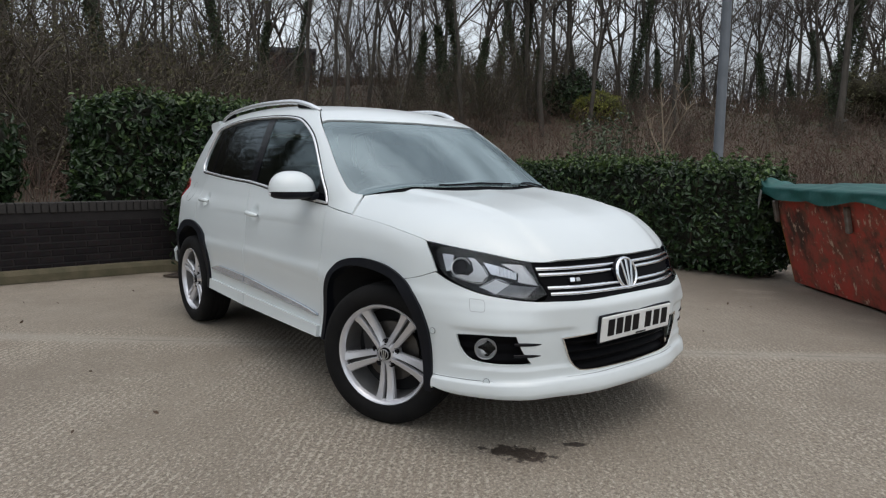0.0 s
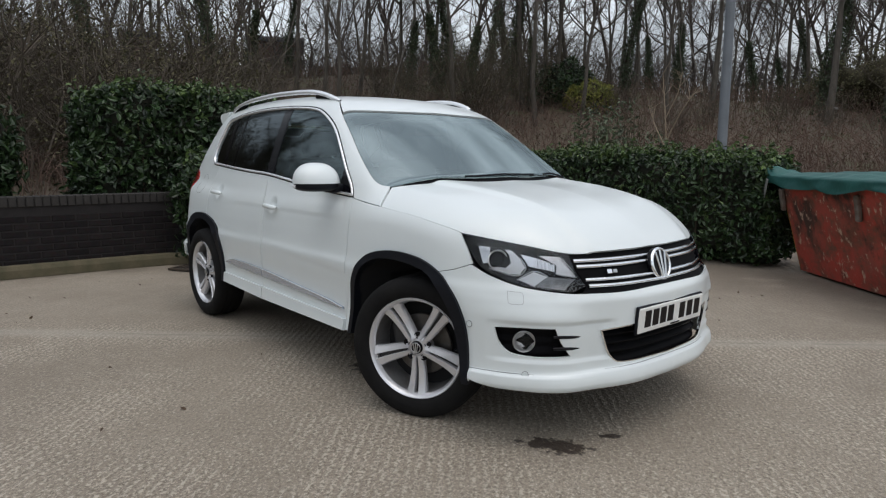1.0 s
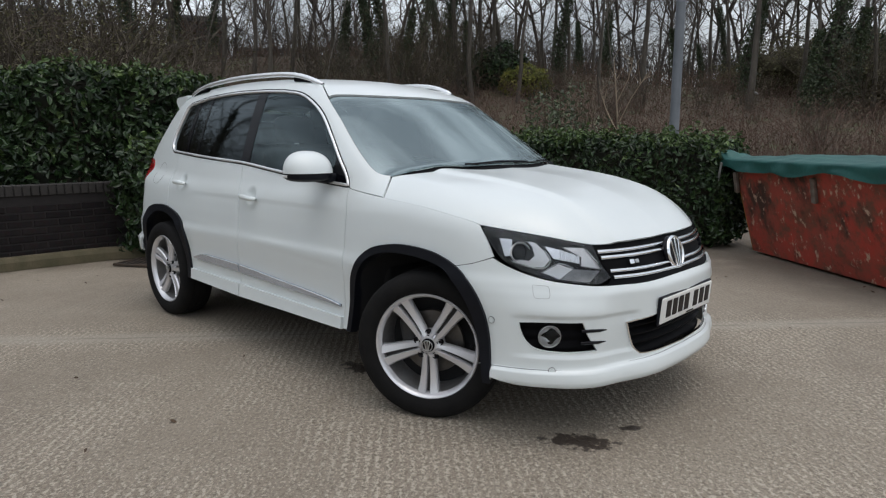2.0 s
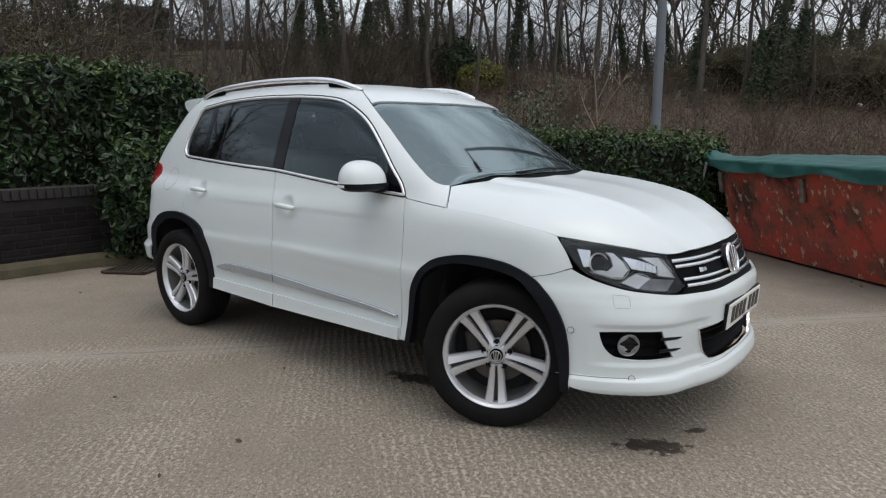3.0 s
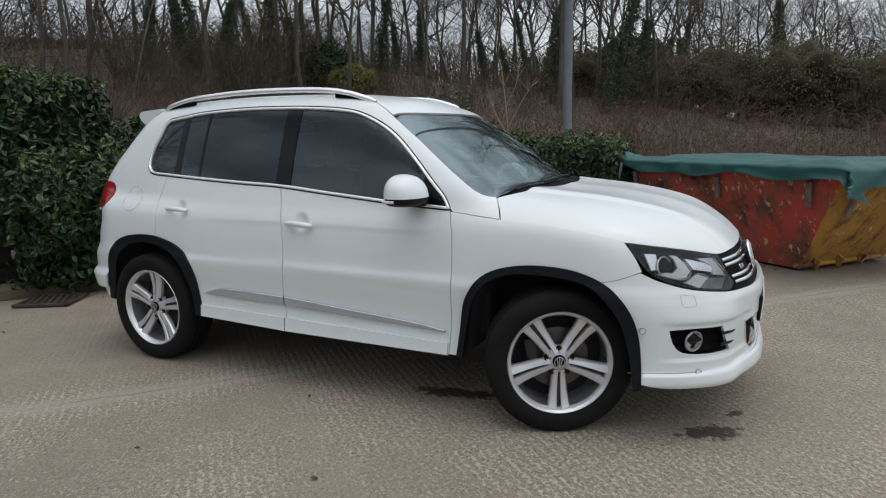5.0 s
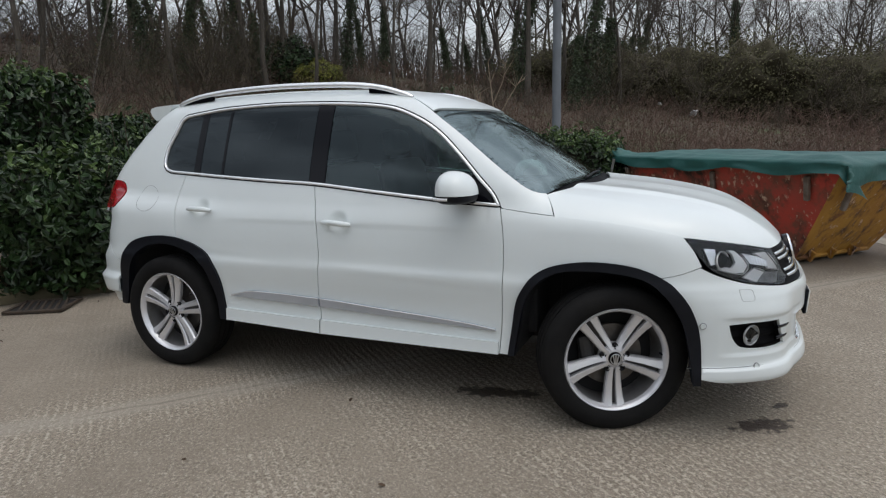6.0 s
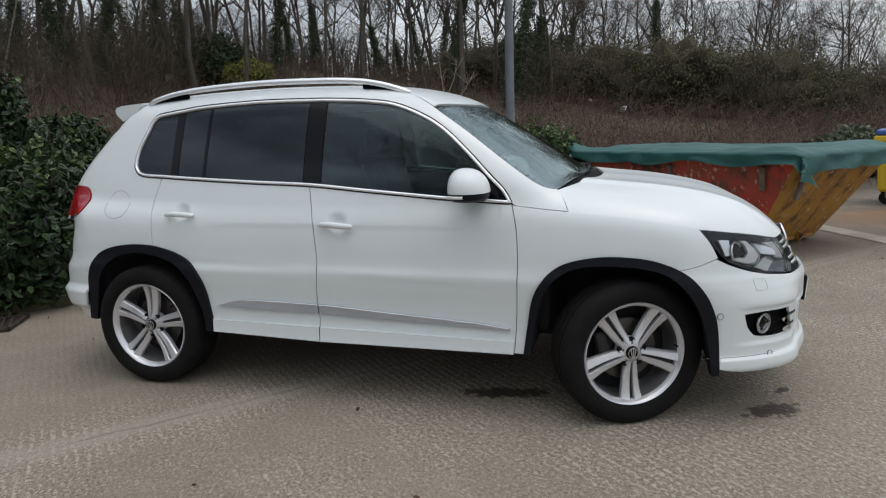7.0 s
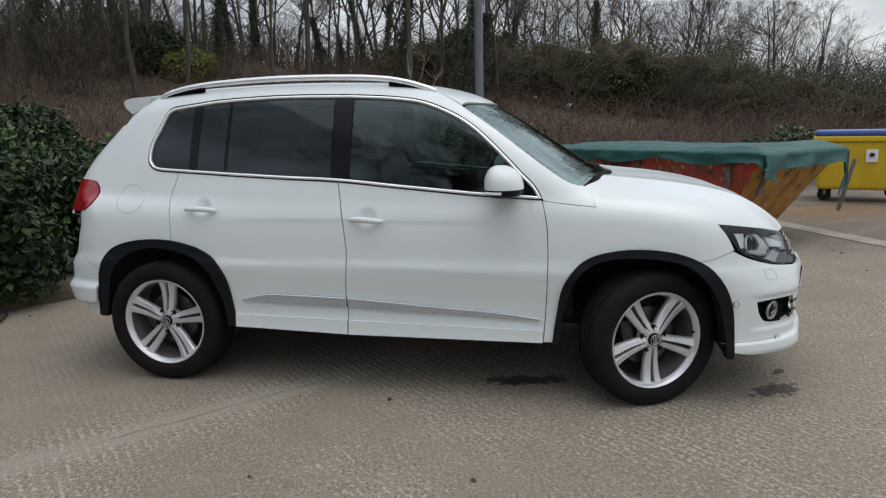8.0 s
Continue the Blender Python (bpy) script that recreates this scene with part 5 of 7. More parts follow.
# door mirrors
for s in BOTH:
    mirror = empty("door_mirror")
    mirror.parent = car
    for name_, up, mt_, lab_ in (("mirror_cap", 1, PAINT, ""), ("mirror_base", -1, BLACK, "black mirror underside")):
        bm = bmesh.new()
        bmesh.ops.create_uvsphere(bm, u_segments=36, v_segments=24, radius=1)
        bmesh.ops.delete(bm, geom=[f for f in bm.faces if f.calc_center_median().z * up < 0], context="FACES")
        for v in bm.verts:
            x, y, z = v.co
            k = 1.0 if up > 0 else 0.96
            fx = 0.105 if x > 0 else 0.078
            v.co = (k * fx * math.copysign(abs(x) ** 0.88, x) - 0.010 * max(z, 0), k * 0.126 * math.copysign(abs(y) ** 0.82, y), (0.108 * abs(z) ** 0.88 + 0.004) if up > 0 else -0.040 * abs(z) ** 0.55)
        part(name_, bm, mt_, mirror, lab_, smooth=True)
    part("mirror_arm", one_box((0.10, 0.14, 0.040), (0.01, 0.13, -0.020), (8, 0, 12), 0.014, 3), BLACK, mirror, "black mirror arm", smooth=True)
    strip = [(0.100 * math.cos(t), 0.120 * math.sin(t), -0.010) for t in np.linspace(-2.25, -1.45, 14)]
    V, F = tubes([(np.array(strip), np.full(14, 0.0075))], 6)
    mesh_object("indicator_strip", V, F, LAMPSILVER, mirror, "clear indicator strip", smooth=True)
    part("mirror_glass", one_box((0.004, 0.15, 0.060), (-0.062, 0.0, 0.034), (0, 0, 0), 0.001, 1), CHROME, mirror)
    mirror.matrix_world = Matrix.Diagonal((1, s, 1, 1)) @ (pose(0.570, -0.920, 1.060, 0, 0, 0) if s == 1 else pose(0.45, -0.865, 1.04, 0, 0, -62))

# wipers
for (x0, y0), (x1, y1) in (((1.060, -0.30), (1.035, 0.26)), ((1.030, 0.36), (0.965, 0.655))):
    t = np.linspace(0, 1, 14)
    xs, yy = x0 + (x1 - x0) * t, y0 + (y1 - y0) * t
    P = barrel(to_barrel(np.stack([xs, yy, np.full(14, 1.1)], 1)))
    V, F = tubes([(P + 0.004 * grad(P), np.full(14, 0.0055))], 6)
    w = mesh_object("wiper", V, F, BLACK, car, "black wiper", smooth=True)
panel("scuttle", np.concatenate([low_edge[:-1] + (0.0, 0), (low_edge * (1, -1))[::-1][:-1], on_side(screen_foot) * (1, -1), on_side(screen_foot[::-1])[1:]]), barrel, GRILLE, car, "black scuttle panel", off=-0.010, rim=0.004, gap=-0.004, step=0.02, wave=scuttle_dip)

# the unlit inside: inner skin, floor, arches, seats and dash
skin_half = np.concatenate([on_flank([(0.80, 0.985), (0.313, 1.022), (-0.284, 1.08), (-0.92, 1.115), (-1.35, 1.14), (-1.70, 1.13)])[:-1], on_flank([(-1.70, 1.13), (-1.76, 0.9), (-1.78, 0.75)])[:-1],
                            on_flank(ARCH_R_IN[::-1])[:-1], on_flank([(-0.915, 0.31), (0.0, 0.295), (0.855, 0.305)])[:-1], on_flank(ARCH_F_IN[:9])[:-1], on_flank([(1.565, 0.70), (1.62, 0.78), (1.53, 0.86), (1.25, 0.93), (1.0, 0.95)])[:-1]])
panel("inner_skin", skin_half, barrel, DARK, car, off=-0.022, rim=0.002, gap=0.006, sides=BOTH, step=0.06)
part("floor_pan", box(box(box(bmesh.new(), (1.66, 1.56, 0.10), (-0.02, 0, 0.33)), (0.95, 0.98, 0.10), (1.30, 0, 0.33)), (1.05, 0.98, 0.10), (-1.35, 0, 0.36)), DARK, car)
part("bulkhead", one_box((0.06, 1.40, 0.60), (0.88, 0, 0.66), (0, 0, 0), 0.02), DARK, car)
part("engine_cover", one_box((0.90, 1.0, 0.44), (1.42, 0, 0.60), (0, 4, 0), 0.05), DARK, car)
part("boot_trim", one_box((0.50, 1.10, 0.60), (-1.60, 0, 0.68), (0, 0, 0), 0.06), DARK, car)
for inner in (ARCH_F_IN, ARCH_R_IN):
    xz = curve_through(inner, 0.03)
    P = flank(xz) + np.array((0, 0.02, 0))
    n = len(P)
    for s in BOTH:
        Q = P * (1, s, 1)
        R = Q.copy()
        R[:, 1] = -0.47 * s
        mid = np.array([[P[:, 0].mean(), -0.47 * s, 0.40]])
        V = np.concatenate([Q, R, mid])
        F = [(i, i + 1, n + i + 1, n + i) for i in range(n - 1)] + [(n + i, n + i + 1, 2 * n) for i in range(n - 1)]
        mesh_object("wheel_arch_liner", V, F, DARK, car, "black wheel arch liner", smooth=True)


def seat_parts(owner):
    part("seat_cushion", one_box((0.50, 0.50, 0.16), (0, 0, 0.08), (0, -6, 0), 0.05, 3), CABIN, owner, smooth=True)
    part("seat_back", one_box((0.14, 0.50, 0.58), (-0.29, 0, 0.40), (0, -14, 0), 0.055, 3), CABIN, owner, smooth=True)
    part("headrest", one_box((0.10, 0.27, 0.17), (-0.395, 0, 0.795), (0, -10, 0), 0.04, 3), CABIN, owner, smooth=True)


for y in (-0.36, 0.36):
    seat = empty("front_seat")
    seat.parent = car
    seat_parts(seat)
    seat.location = (0.02, y, 0.50)
bench = empty("rear_seat")
bench.parent = car
part("seat_cushion", one_box((0.50, 1.22, 0.18), (0, 0, 0.08), (0, -6, 0), 0.05, 3), CABIN, bench, smooth=True)
part("seat_back", one_box((0.15, 1.22, 0.58), (-0.30, 0, 0.40), (0, -16, 0), 0.055, 3), CABIN, bench, smooth=True)
for y in (-0.40, 0.0, 0.40):
    part("headrest", one_box((0.10, 0.25, 0.15), (-0.41, y, 0.74), (0, -10, 0), 0.04, 3), CABIN, bench, smooth=True)
bench.location = (-0.86, 0, 0.52)
dash = part("dashboard", box(box(bmesh.new(), (0.42, 1.36, 0.26), (0.78, 0, 0.90), (0, 8, 0), 0.07, 3), (0.24, 0.34, 0.09), (0.66, -0.36, 1.03), (0, 10, 0), 0.035, 3), CABIN, car, "dark grey dashboard", smooth=True)
V, F = lathe([(0.172, -0.014), (0.186, 0.0), (0.172, 0.014), (0.158, 0.0)], 36, "x", True)
wheel_ob = mesh_object("steering_wheel", V, F, CABIN, car, "black steering wheel", smooth=True)
part("steering_spokes", box(box(bmesh.new(), (0.02, 0.33, 0.035)), (0.05, 0.10, 0.12), (0.01, 0, 0), (0, 0, 0), 0.02), CABIN, wheel_ob)
wheel_ob.matrix_world = pose(0.46, -0.36, 0.98, 0, 24, 0)
part("rear_view_mirror", one_box((0.03, 0.23, 0.065), (0.40, 0.0, 1.37), (0, 10, 0), 0.012, 2), BLACK, car, smooth=True)
part("headlining", one_box((1.45, 0.96, 0.012), (-0.70, 0, 1.50), (0, 0, 0), 0.004, 1), material("pale_headlining", (0.30, 0.30, 0.29), 0.9), car, "pale grey headlining")


# ---- wheels ----
def wheel(owner_name):
    """A wheel about the y axis, its face towards -y."""
    w = empty(owner_name)
    R, r = 0.338, 0.241
    prof = [(r - 0.004, -0.088), (r + 0.010, -0.104), (r + 0.035, -0.112), (R - 0.032, -0.108), (R - 0.012, -0.097), (R - 0.003, -0.080), (R, -0.055),
            (R, -0.046), (R - 0.007, -0.045), (R - 0.007, -0.037), (R, -0.036), (R + 0.001, -0.006), (R - 0.007, -0.005), (R - 0.007, 0.005), (R + 0.001, 0.006), (R, 0.036), (R - 0.007, 0.037), (R - 0.007, 0.045), (R, 0.046),
            (R - 0.003, 0.080), (R - 0.012, 0.097), (R - 0.032, 0.108), (r + 0.03, 0.11), (r, 0.09)]
    V, F = lathe(prof, 72)
    part_tyre = mesh_object("tyre", V, F, RUBBER, w, "black road tyre", smooth=True)
    part_tyre.data.set_sharp_from_angle(angle=radians(40))
    V, F = lathe([(0.150, 0.085), (0.212, 0.080), (0.218, 0.03), (0.220, -0.045), (0.2195, -0.070)], 72)
    mesh_object("rim_barrel", V, F, BARREL, w, "dull grey inner rim", smooth=True)
    V, F = lathe([(0.2195, -0.070), (0.2240, -0.080), (0.2310, -0.0945), (r - 0.003, -0.0985), (r + 0.001, -0.094), (r, -0.080)], 72)
    rim = mesh_object("rim", V, F, ALLOY, w, "silver five double-spoke alloy rim", smooth=True)
    rim.data.set_sharp_from_angle(angle=radians(35))
    V, F = lathe([(0.02, 0.0), (0.145, 0.0), (0.148, 0.012), (0.05, 0.02)], 40)
    mesh_object("brake_disc", V, F, DISC, w, "dull steel brake disc", smooth=False)
    V, F = lathe([(0.0, 0.05), (0.21, 0.05), (0.214, 0.09)], 40)
    mesh_object("wheel_back", V, F, DARK, w)
    part("caliper", one_box((0.07, 0.05, 0.14), (-0.115, 0.0, 0.03), (0, -10, 0), 0.02), ALLOY_DARK, w)
    # hub boss
    V, F = lathe([(0.0, -0.064), (0.034, -0.066), (0.052, -0.060), (0.062, -0.046), (0.068, -0.02)], 40)
    mesh_object("hub", V, F, ALLOY, rim, smooth=True)
    for k in range(5):
        mid = math.pi / 2 + math.pi + 2 * math.pi * k / 5
        for sgn in (-1, 1):
            V = []
            rr = np.linspace(0.040, 0.236, 11)
            for q in rr:
                t = (q - 0.040) / 0.192
                wid = 0.0125 + 0.0072 * t + 0.0050 * t**8
                centre = wid + 0.0040 + 0.0062 * t
                depth = -0.072 + 0.012 * math.sin(t * 2.4) - 0.020 * t**2
                d = np.array((math.cos(mid), math.sin(mid)))
                e = np.array((-math.sin(mid), math.cos(mid))) * sgn
                for off, h in ((-wid, 0.030), (-wid, 0.005), (-wid + 0.003, 0.0), (wid - 0.006, 0.0055), (wid, 0.014), (wid, 0.034)):
                    p = d * q + e * (centre + off)
                    V.append((p[0], depth + h, p[1]))
            F = []
            for i in range(10):
                for j in range(5):
                    F.append((i * 6 + j, i * 6 + j + 1, (i + 1) * 6 + j + 1, (i + 1) * 6 + j))
            sp = mesh_object("spoke", V, F, ALLOY, rim, smooth=True)
            sp.data.set_sharp_from_angle(angle=radians(30))
        # dark strip for the shade in the slot between the twin bars
        V = []
        for q in (0.05, 0.13, 0.225):
            t = (q - 0.04) / 0.192
            d, e = np.array((math.cos(mid), math.sin(mid))), np.array((-math.sin(mid), math.cos(mid)))
            c = 0.0155 + 0.0165 * t
            for off in (-c, c):
                p = d * q + e * off
                V.append((p[0], -0.072 + 0.030 - 0.012 * t * t, p[1]))
        mesh_object("spoke_slot_shade", V, [(0, 1, 3, 2), (2, 3, 5, 4)], ALLOY_DARK, rim)
        a = mid + math.pi / 5
        V, F = lathe([(0.0, -0.058), (0.007, -0.059), (0.009, -0.054), (0.0125, -0.0625), (0.0150, -0.063), (0.0155, -0.05)], 14)
        o = mesh_object("wheel_bolt", np.array(V) + (0.057 * math.cos(a), -0.003, 0.057 * math.sin(a)), F, GLOSS, rim, smooth=True)
    V, F = lathe([(0.0, -0.080), (0.024, -0.079), (0.0285, -0.076), (0.031, -0.066)], 28)
    cap = mesh_object("centre_cap", V, F, GLOSS, rim, "black centre cap with chrome mark", smooth=True)
    for (x0, z0), (x1, z1) in (((-0.012, 0.017), (-0.005, -0.019)), ((0.0, 0.020), (0.0, -0.020)), ((0.012, 0.017), (0.005, -0.019))):
        ln, an = math.hypot(x1 - x0, z1 - z0), math.degrees(math.atan2(z1 - z0, x1 - x0))
        part("cap_mark", one_box((ln + 0.003, 0.003, 0.0045), ((x0 + x1) / 2, -0.0805, (z0 + z1) / 2), (0, -an, 0)), SATIN, rim)
    V, F = lathe([(0.0215, -0.080), (0.0235, -0.082), (0.0255, -0.080)], 28)
    mesh_object("cap_ring", V, F, SATIN, rim, smooth=True)
    part("valve", one_box((0.008, 0.03, 0.008), (0.205, -0.085, 0.02), (0, 0, 0), 0.003), BLACK, rim)
    return w


STEER = 26.0
first = wheel("front_wheel")
first.parent = car
first.matrix_world = pose(1.302 - 0.08 * math.sin(radians(STEER)), -0.822 + 0.08 * math.cos(radians(STEER)), 0.317, 0, 0, STEER) @ pose(0, 0, 0, 0, 0, 0)
spare = copy_thing(first, pose(1.27, 0.742, 0.317, 0, 0, 180 + STEER))
spare.parent = car
back = copy_thing(first, pose(-1.312, -0.776, 0.322, 0, 0, 0) @ pose(0, 0, 0, 0, -30, 0))
back.name = "rear_wheel"
back.parent = car
back2 = copy_thing(first, pose(-1.312, 0.776, 0.322, 0, 0, 180))
back2.name = "rear_wheel"
back2.parent = car


# ---- skip with tarpaulin ----
def rusted(name, a, c, rust, lo, hi):
    m = bpy.data.materials.new(name)
    m.use_nodes = True
    n, l = m.node_tree.nodes, m.node_tree.links
    b = n["Principled BSDF"]
    co = n.new("ShaderNodeTexCoord")

    def layer(scale, detail, f0, f1, stretch=(1, 1, 1)):
        mp = n.new("ShaderNodeMapping")
        mp.inputs["Scale"].default_value = stretch
        t = n.new("ShaderNodeTexNoise")
        t.inputs["Scale"].default_value, t.inputs["Detail"].default_value, t.inputs["Roughness"].default_value = scale, detail, 0.68
        r = n.new("ShaderNodeMapRange")
        r.inputs["From Min"].default_value, r.inputs["From Max"].default_value = f0, f1
        l.new(co.outputs["Object"], mp.inputs["Vector"])
        l.new(mp.outputs["Vector"], t.inputs["Vector"])
        l.new(t.outputs["Fac"], r.inputs["Value"])
        return r.outputs["Result"]

    def mix(f, p, q):
        t = n.new("ShaderNodeMix")
        t.data_type = "RGBA"
        l.new(f, t.inputs["Factor"])
        for key, v in (("A", p), ("B", q)):
            if isinstance(v, tuple):
                t.inputs[key].default_value = (*v, 1)
            else:
                l.new(v, t.inputs[key])
        return t.outputs["Result"]

    col = mix(layer(1.6, 4, 0.35, 0.65), a, c)
    col = mix(layer(4.5, 8, lo, hi), col, rust)
    col = mix(layer(3.2, 8, 0.51, 0.63, (1, 1, 0.6)), col, (0.060, 0.028, 0.020))
    col = mix(layer(13.0, 9, 0.585, 0.64, (1.0, 1.0, 0.55)), col, (0.52, 0.36, 0.26))
    l.new(col, b.inputs["Base Color"])
    b.inputs["Roughness"].default_value = 0.75
    g = n.new("ShaderNodeTexNoise")
    g.inputs["Scale"].default_value, g.inputs["Detail"].default_value = 16, 6
    l.new(co.outputs["Object"], g.inputs["Vector"])
    bp = n.new("ShaderNodeBump")
    bp.inputs["Strength"].default_value, bp.inputs["Distance"].default_value = 0.5, 0.01
    l.new(g.outputs["Fac"], bp.inputs["Height"])
    l.new(bp.outputs["Normal"], b.inputs["Normal"])
    return m


SKIP_RED = rusted("red_oxide_paint", (0.48, 0.054, 0.034), (0.30, 0.070, 0.046), (0.17, 0.068, 0.042), 0.46, 0.62)
SKIP_YELLOW = rusted("worn_yellow_paint", (0.42, 0.22, 0.030), (0.36, 0.17, 0.025), (0.16, 0.065, 0.024), 0.52, 0.66)
TARP = material("green_tarpaulin", (0.010, 0.070, 0.064), 0.55, second=(0.016, 0.096, 0.084), scale=2.5, bump=0.35, bump_scale=22)

SK_U, SK_V = Vector((0.75, -0.66, 0)).normalized(), Vector((0.66, 0.75, 0)).normalized()
SK_M = Matrix(((SK_U.x, SK_V.x, 0, 2.72), (SK_U.y, SK_V.y, 0, 2.80), (0, 0, 1, 0), (0, 0, 0, 1)))
skip = empty("skip", SK_M, "rusty red and yellow steel skip under a green tarpaulin", "skip")
SK_L, SK_W, SK_H = 3.0, 1.86, 0.98
top_c = {"a": (-SK_L + 0.27, 0), "b": (0, 0), "c": (0, SK_W), "d": (-SK_L + 0.27, SK_W)}
low_c = {"a": (-2.74, 0.30), "b": (-0.64, 0.34), "c": (-0.64, SK_W - 0.30), "d": (-2.74, SK_W - 0.30)}


def plate_of(quad, thick, mat, name, label=""):
    """A steel plate with thickness from four corners, dented a little."""
    q = np.array(quad, float)
    nrm = np.cross(q[1] - q[0], q[3] - q[0])
    nrm /= np.linalg.norm(nrm)
    n = 14
    V, F = [], []
    for side in (0, 1):
        for i in range(n + 1):
            for j in range(n + 1):
                u, v = i / n, j / n
                p = (1 - u) * (1 - v) * q[0] + u * (1 - v) * q[1] + u * v * q[2] + (1 - u) * v * q[3]
                dent = 0.022 * noise.noise(Vector((p[0] * 2.2 + 5, p[1] * 2.2, p[2] * 2.6))) * math.sin(math.pi * u) * math.sin(math.pi * v) * 1.6
                V.append(p + nrm * (dent - thick * side))
    m = (n + 1) ** 2
    for i in range(n):
        for j in range(n):
            a = i * (n + 1) + j
            F += [(a, a + n + 1, a + n + 2, a + 1), (m + a, m + a + 1, m + a + n + 2, m + a + n + 1)]
    for k in range(n):
        for a, b in ((k, k + 1), (n * (n + 1) + k + 1, n * (n + 1) + k), ((k + 1) * (n + 1), k * (n + 1)), (k * (n + 1) + n, (k + 1) * (n + 1) + n)):
            F.append((a, b, m + b, m + a))
    return mesh_object(name, V, F, mat, skip, label, smooth=False)


def corner(d, k, z):
    return (*d[k], z)


Z0 = 0.012
plate_of([corner(low_c, "a", Z0), corner(low_c, "b", Z0), corner(top_c, "b", SK_H), corner(top_c, "a", SK_H)], 0.01, SKIP_RED, "side_plate", "red painted rusty side plate")
plate_of([corner(low_c, "b", Z0), corner(low_c, "c", Z0), corner(top_c, "c", SK_H), corner(top_c, "b", SK_H)], 0.01, SKIP_YELLOW, "end_plate", "yellow painted end plate")
plate_of([corner(low_c, "c", Z0), corner(low_c, "d", Z0), corner(top_c, "d", SK_H), corner(top_c, "c", SK_H)], 0.01, SKIP_RED, "side_plate", "red painted rusty side plate")
plate_of([corner(low_c, "d", Z0), corner(low_c, "a", Z0), corner(top_c, "a", SK_H), corner(top_c, "d", SK_H)], 0.01, SKIP_YELLOW, "end_plate", "yellow painted end plate")
plate_of([corner(low_c, "d", Z0), corner(low_c, "c", Z0), corner(low_c, "b", Z0), corner(low_c, "a", Z0)], 0.01, SKIP_YELLOW, "floor_plate")
# rim tube, lugs, feet
pts = [corner(top_c, k, SK_H) for k in "abcda"]
V, F = tubes([(np.array([p, q]), (0.03, 0.03)) for p, q in zip(pts, pts[1:])], 6)
array_mesh("rim_tube", V, F, SKIP_YELLOW, skip, smooth=False)
STEEL = material("worn_steel", (0.22, 0.20, 0.18), 0.6, 0.5, second=(0.14, 0.10, 0.075), scale=12, bump=0.3, bump_scale=80)
part("lifting_lug", one_box((0.05, 0.05, 0.30), (-0.10, 0.26, SK_H - 0.26), (0, 18, 0), 0.01, 1), STEEL, skip, "bare steel lifting lug")
for x in (-0.35, -1.42, -2.72):
    part("lifting_lug", one_box((0.055, 0.045, 0.24), (x, 0.035, SK_H - 0.20), (14, 6, 0), 0.01, 1), STEEL, skip, "bare steel lifting lug")
V, F = tubes([([(-0.66, 0.30, 0.05), (-0.60, 0.45, 0.05), (-0.60, SK_W - 0.45, 0.05), (-0.66, SK_W - 0.28, 0.05)], (0.022, 0.022, 0.022, 0.022))], 8)
array_mesh("foot_bar", V, F, SKIP_YELLOW, skip)
for y in (0.48, 0.80, 1.12):
    part("foot_web", one_box((0.10, 0.03, 0.11), (-0.57, y, 0.075), (0, 30, 0), 0.006, 1), SKIP_YELLOW, skip)

# the tarpaulin: a sheet over the rim, hanging in folds
tarp = empty("tarpaulin", SK_M, "green tarpaulin stretched over the skip and hanging in folds", "tarpaulin")
NU, NV = 96, 60
us = np.linspace(-0.30, SK_L + 0.30, NU)
vs = np.linspace(-0.30, SK_W + 0.30, NV)
V = []
r5 = np.random.default_rng(5)
for u in us:
    for v in vs:
        over_u = max(0.0, -u, u - SK_L)
        over_v = max(0.0, -v, v - SK_W)
        over = math.hypot(over_u, over_v)
        x = min(max(u, 0.0), SK_L) - SK_L
        y = min(max(v, 0.0), SK_W)
        nz = noise.noise(Vector((u * 1.3, v * 1.7, 2.0)))
        hang_len = (0.38 if v < 0 else 0.44) + 0.22 * noise.noise(Vector((u * 2.0, v * 2.0, 7.0))) + ((0.75 if u > SK_L and v > SK_W else 0.15) if over_u and over_v else 0.0) + 0.25 * (u > SK_L)
        drop = over * hang_len
        out = 0.055 + 0.022 * noise.noise(Vector((u * 4.0, v * 4.0, 1.0))) + 0.05 * math.sin((u + v) * 8) * over
        if over_u:
            x += (out if u > SK_L else -out)
        if over_v:
            y += (out if v > SK_W else -out)
        if over_u and over_v:
            # the spare cloth of a corner folds back along the end
            fold = (0.36 if v > SK_W else 0.75) * over * math.sin(2 * math.atan2(over_v, over_u))
            y += -fold if v > SK_W else fold
            x += (0.10 if u > SK_L else -0.10) * fold
        sag = 0.0 if over else 0.05 + 0.035 * nz - 0.07 * math.sin(math.pi * u / SK_L) * math.sin(math.pi * v / SK_W)
        edge = min(u, SK_L - u, v, SK_W - v)
        tuft = math.exp(-((u - 0.02) / 0.17) ** 2 - ((v - 0.05) / 0.22) ** 2)
        x -= 0.10 * tuft * (0.6 + noise.noise(Vector((u * 9, v * 9, 4.0))))
        V.append((x, y, SK_H + 0.050 + 0.10 * tuft * (0.7 + 1.1 * noise.noise(Vector((u * 11.0, v * 11.0, 9.0)))) + 0.012 * noise.noise(Vector((u * 5.0, v * 6.0, 3.0))) + (sag * min(1.0, max(0.0, edge) / 0.15) if not over else 0.0) - drop))
i_, j_ = np.meshgrid(np.arange(NU - 1), np.arange(NV - 1), indexing="ij")
a_ = i_ * NV + j_
sheet = array_mesh("sheet", np.array(V), np.stack([a_, a_ + NV, a_ + NV + 1, a_ + 1], -1).reshape(-1, 4), TARP, tarp)

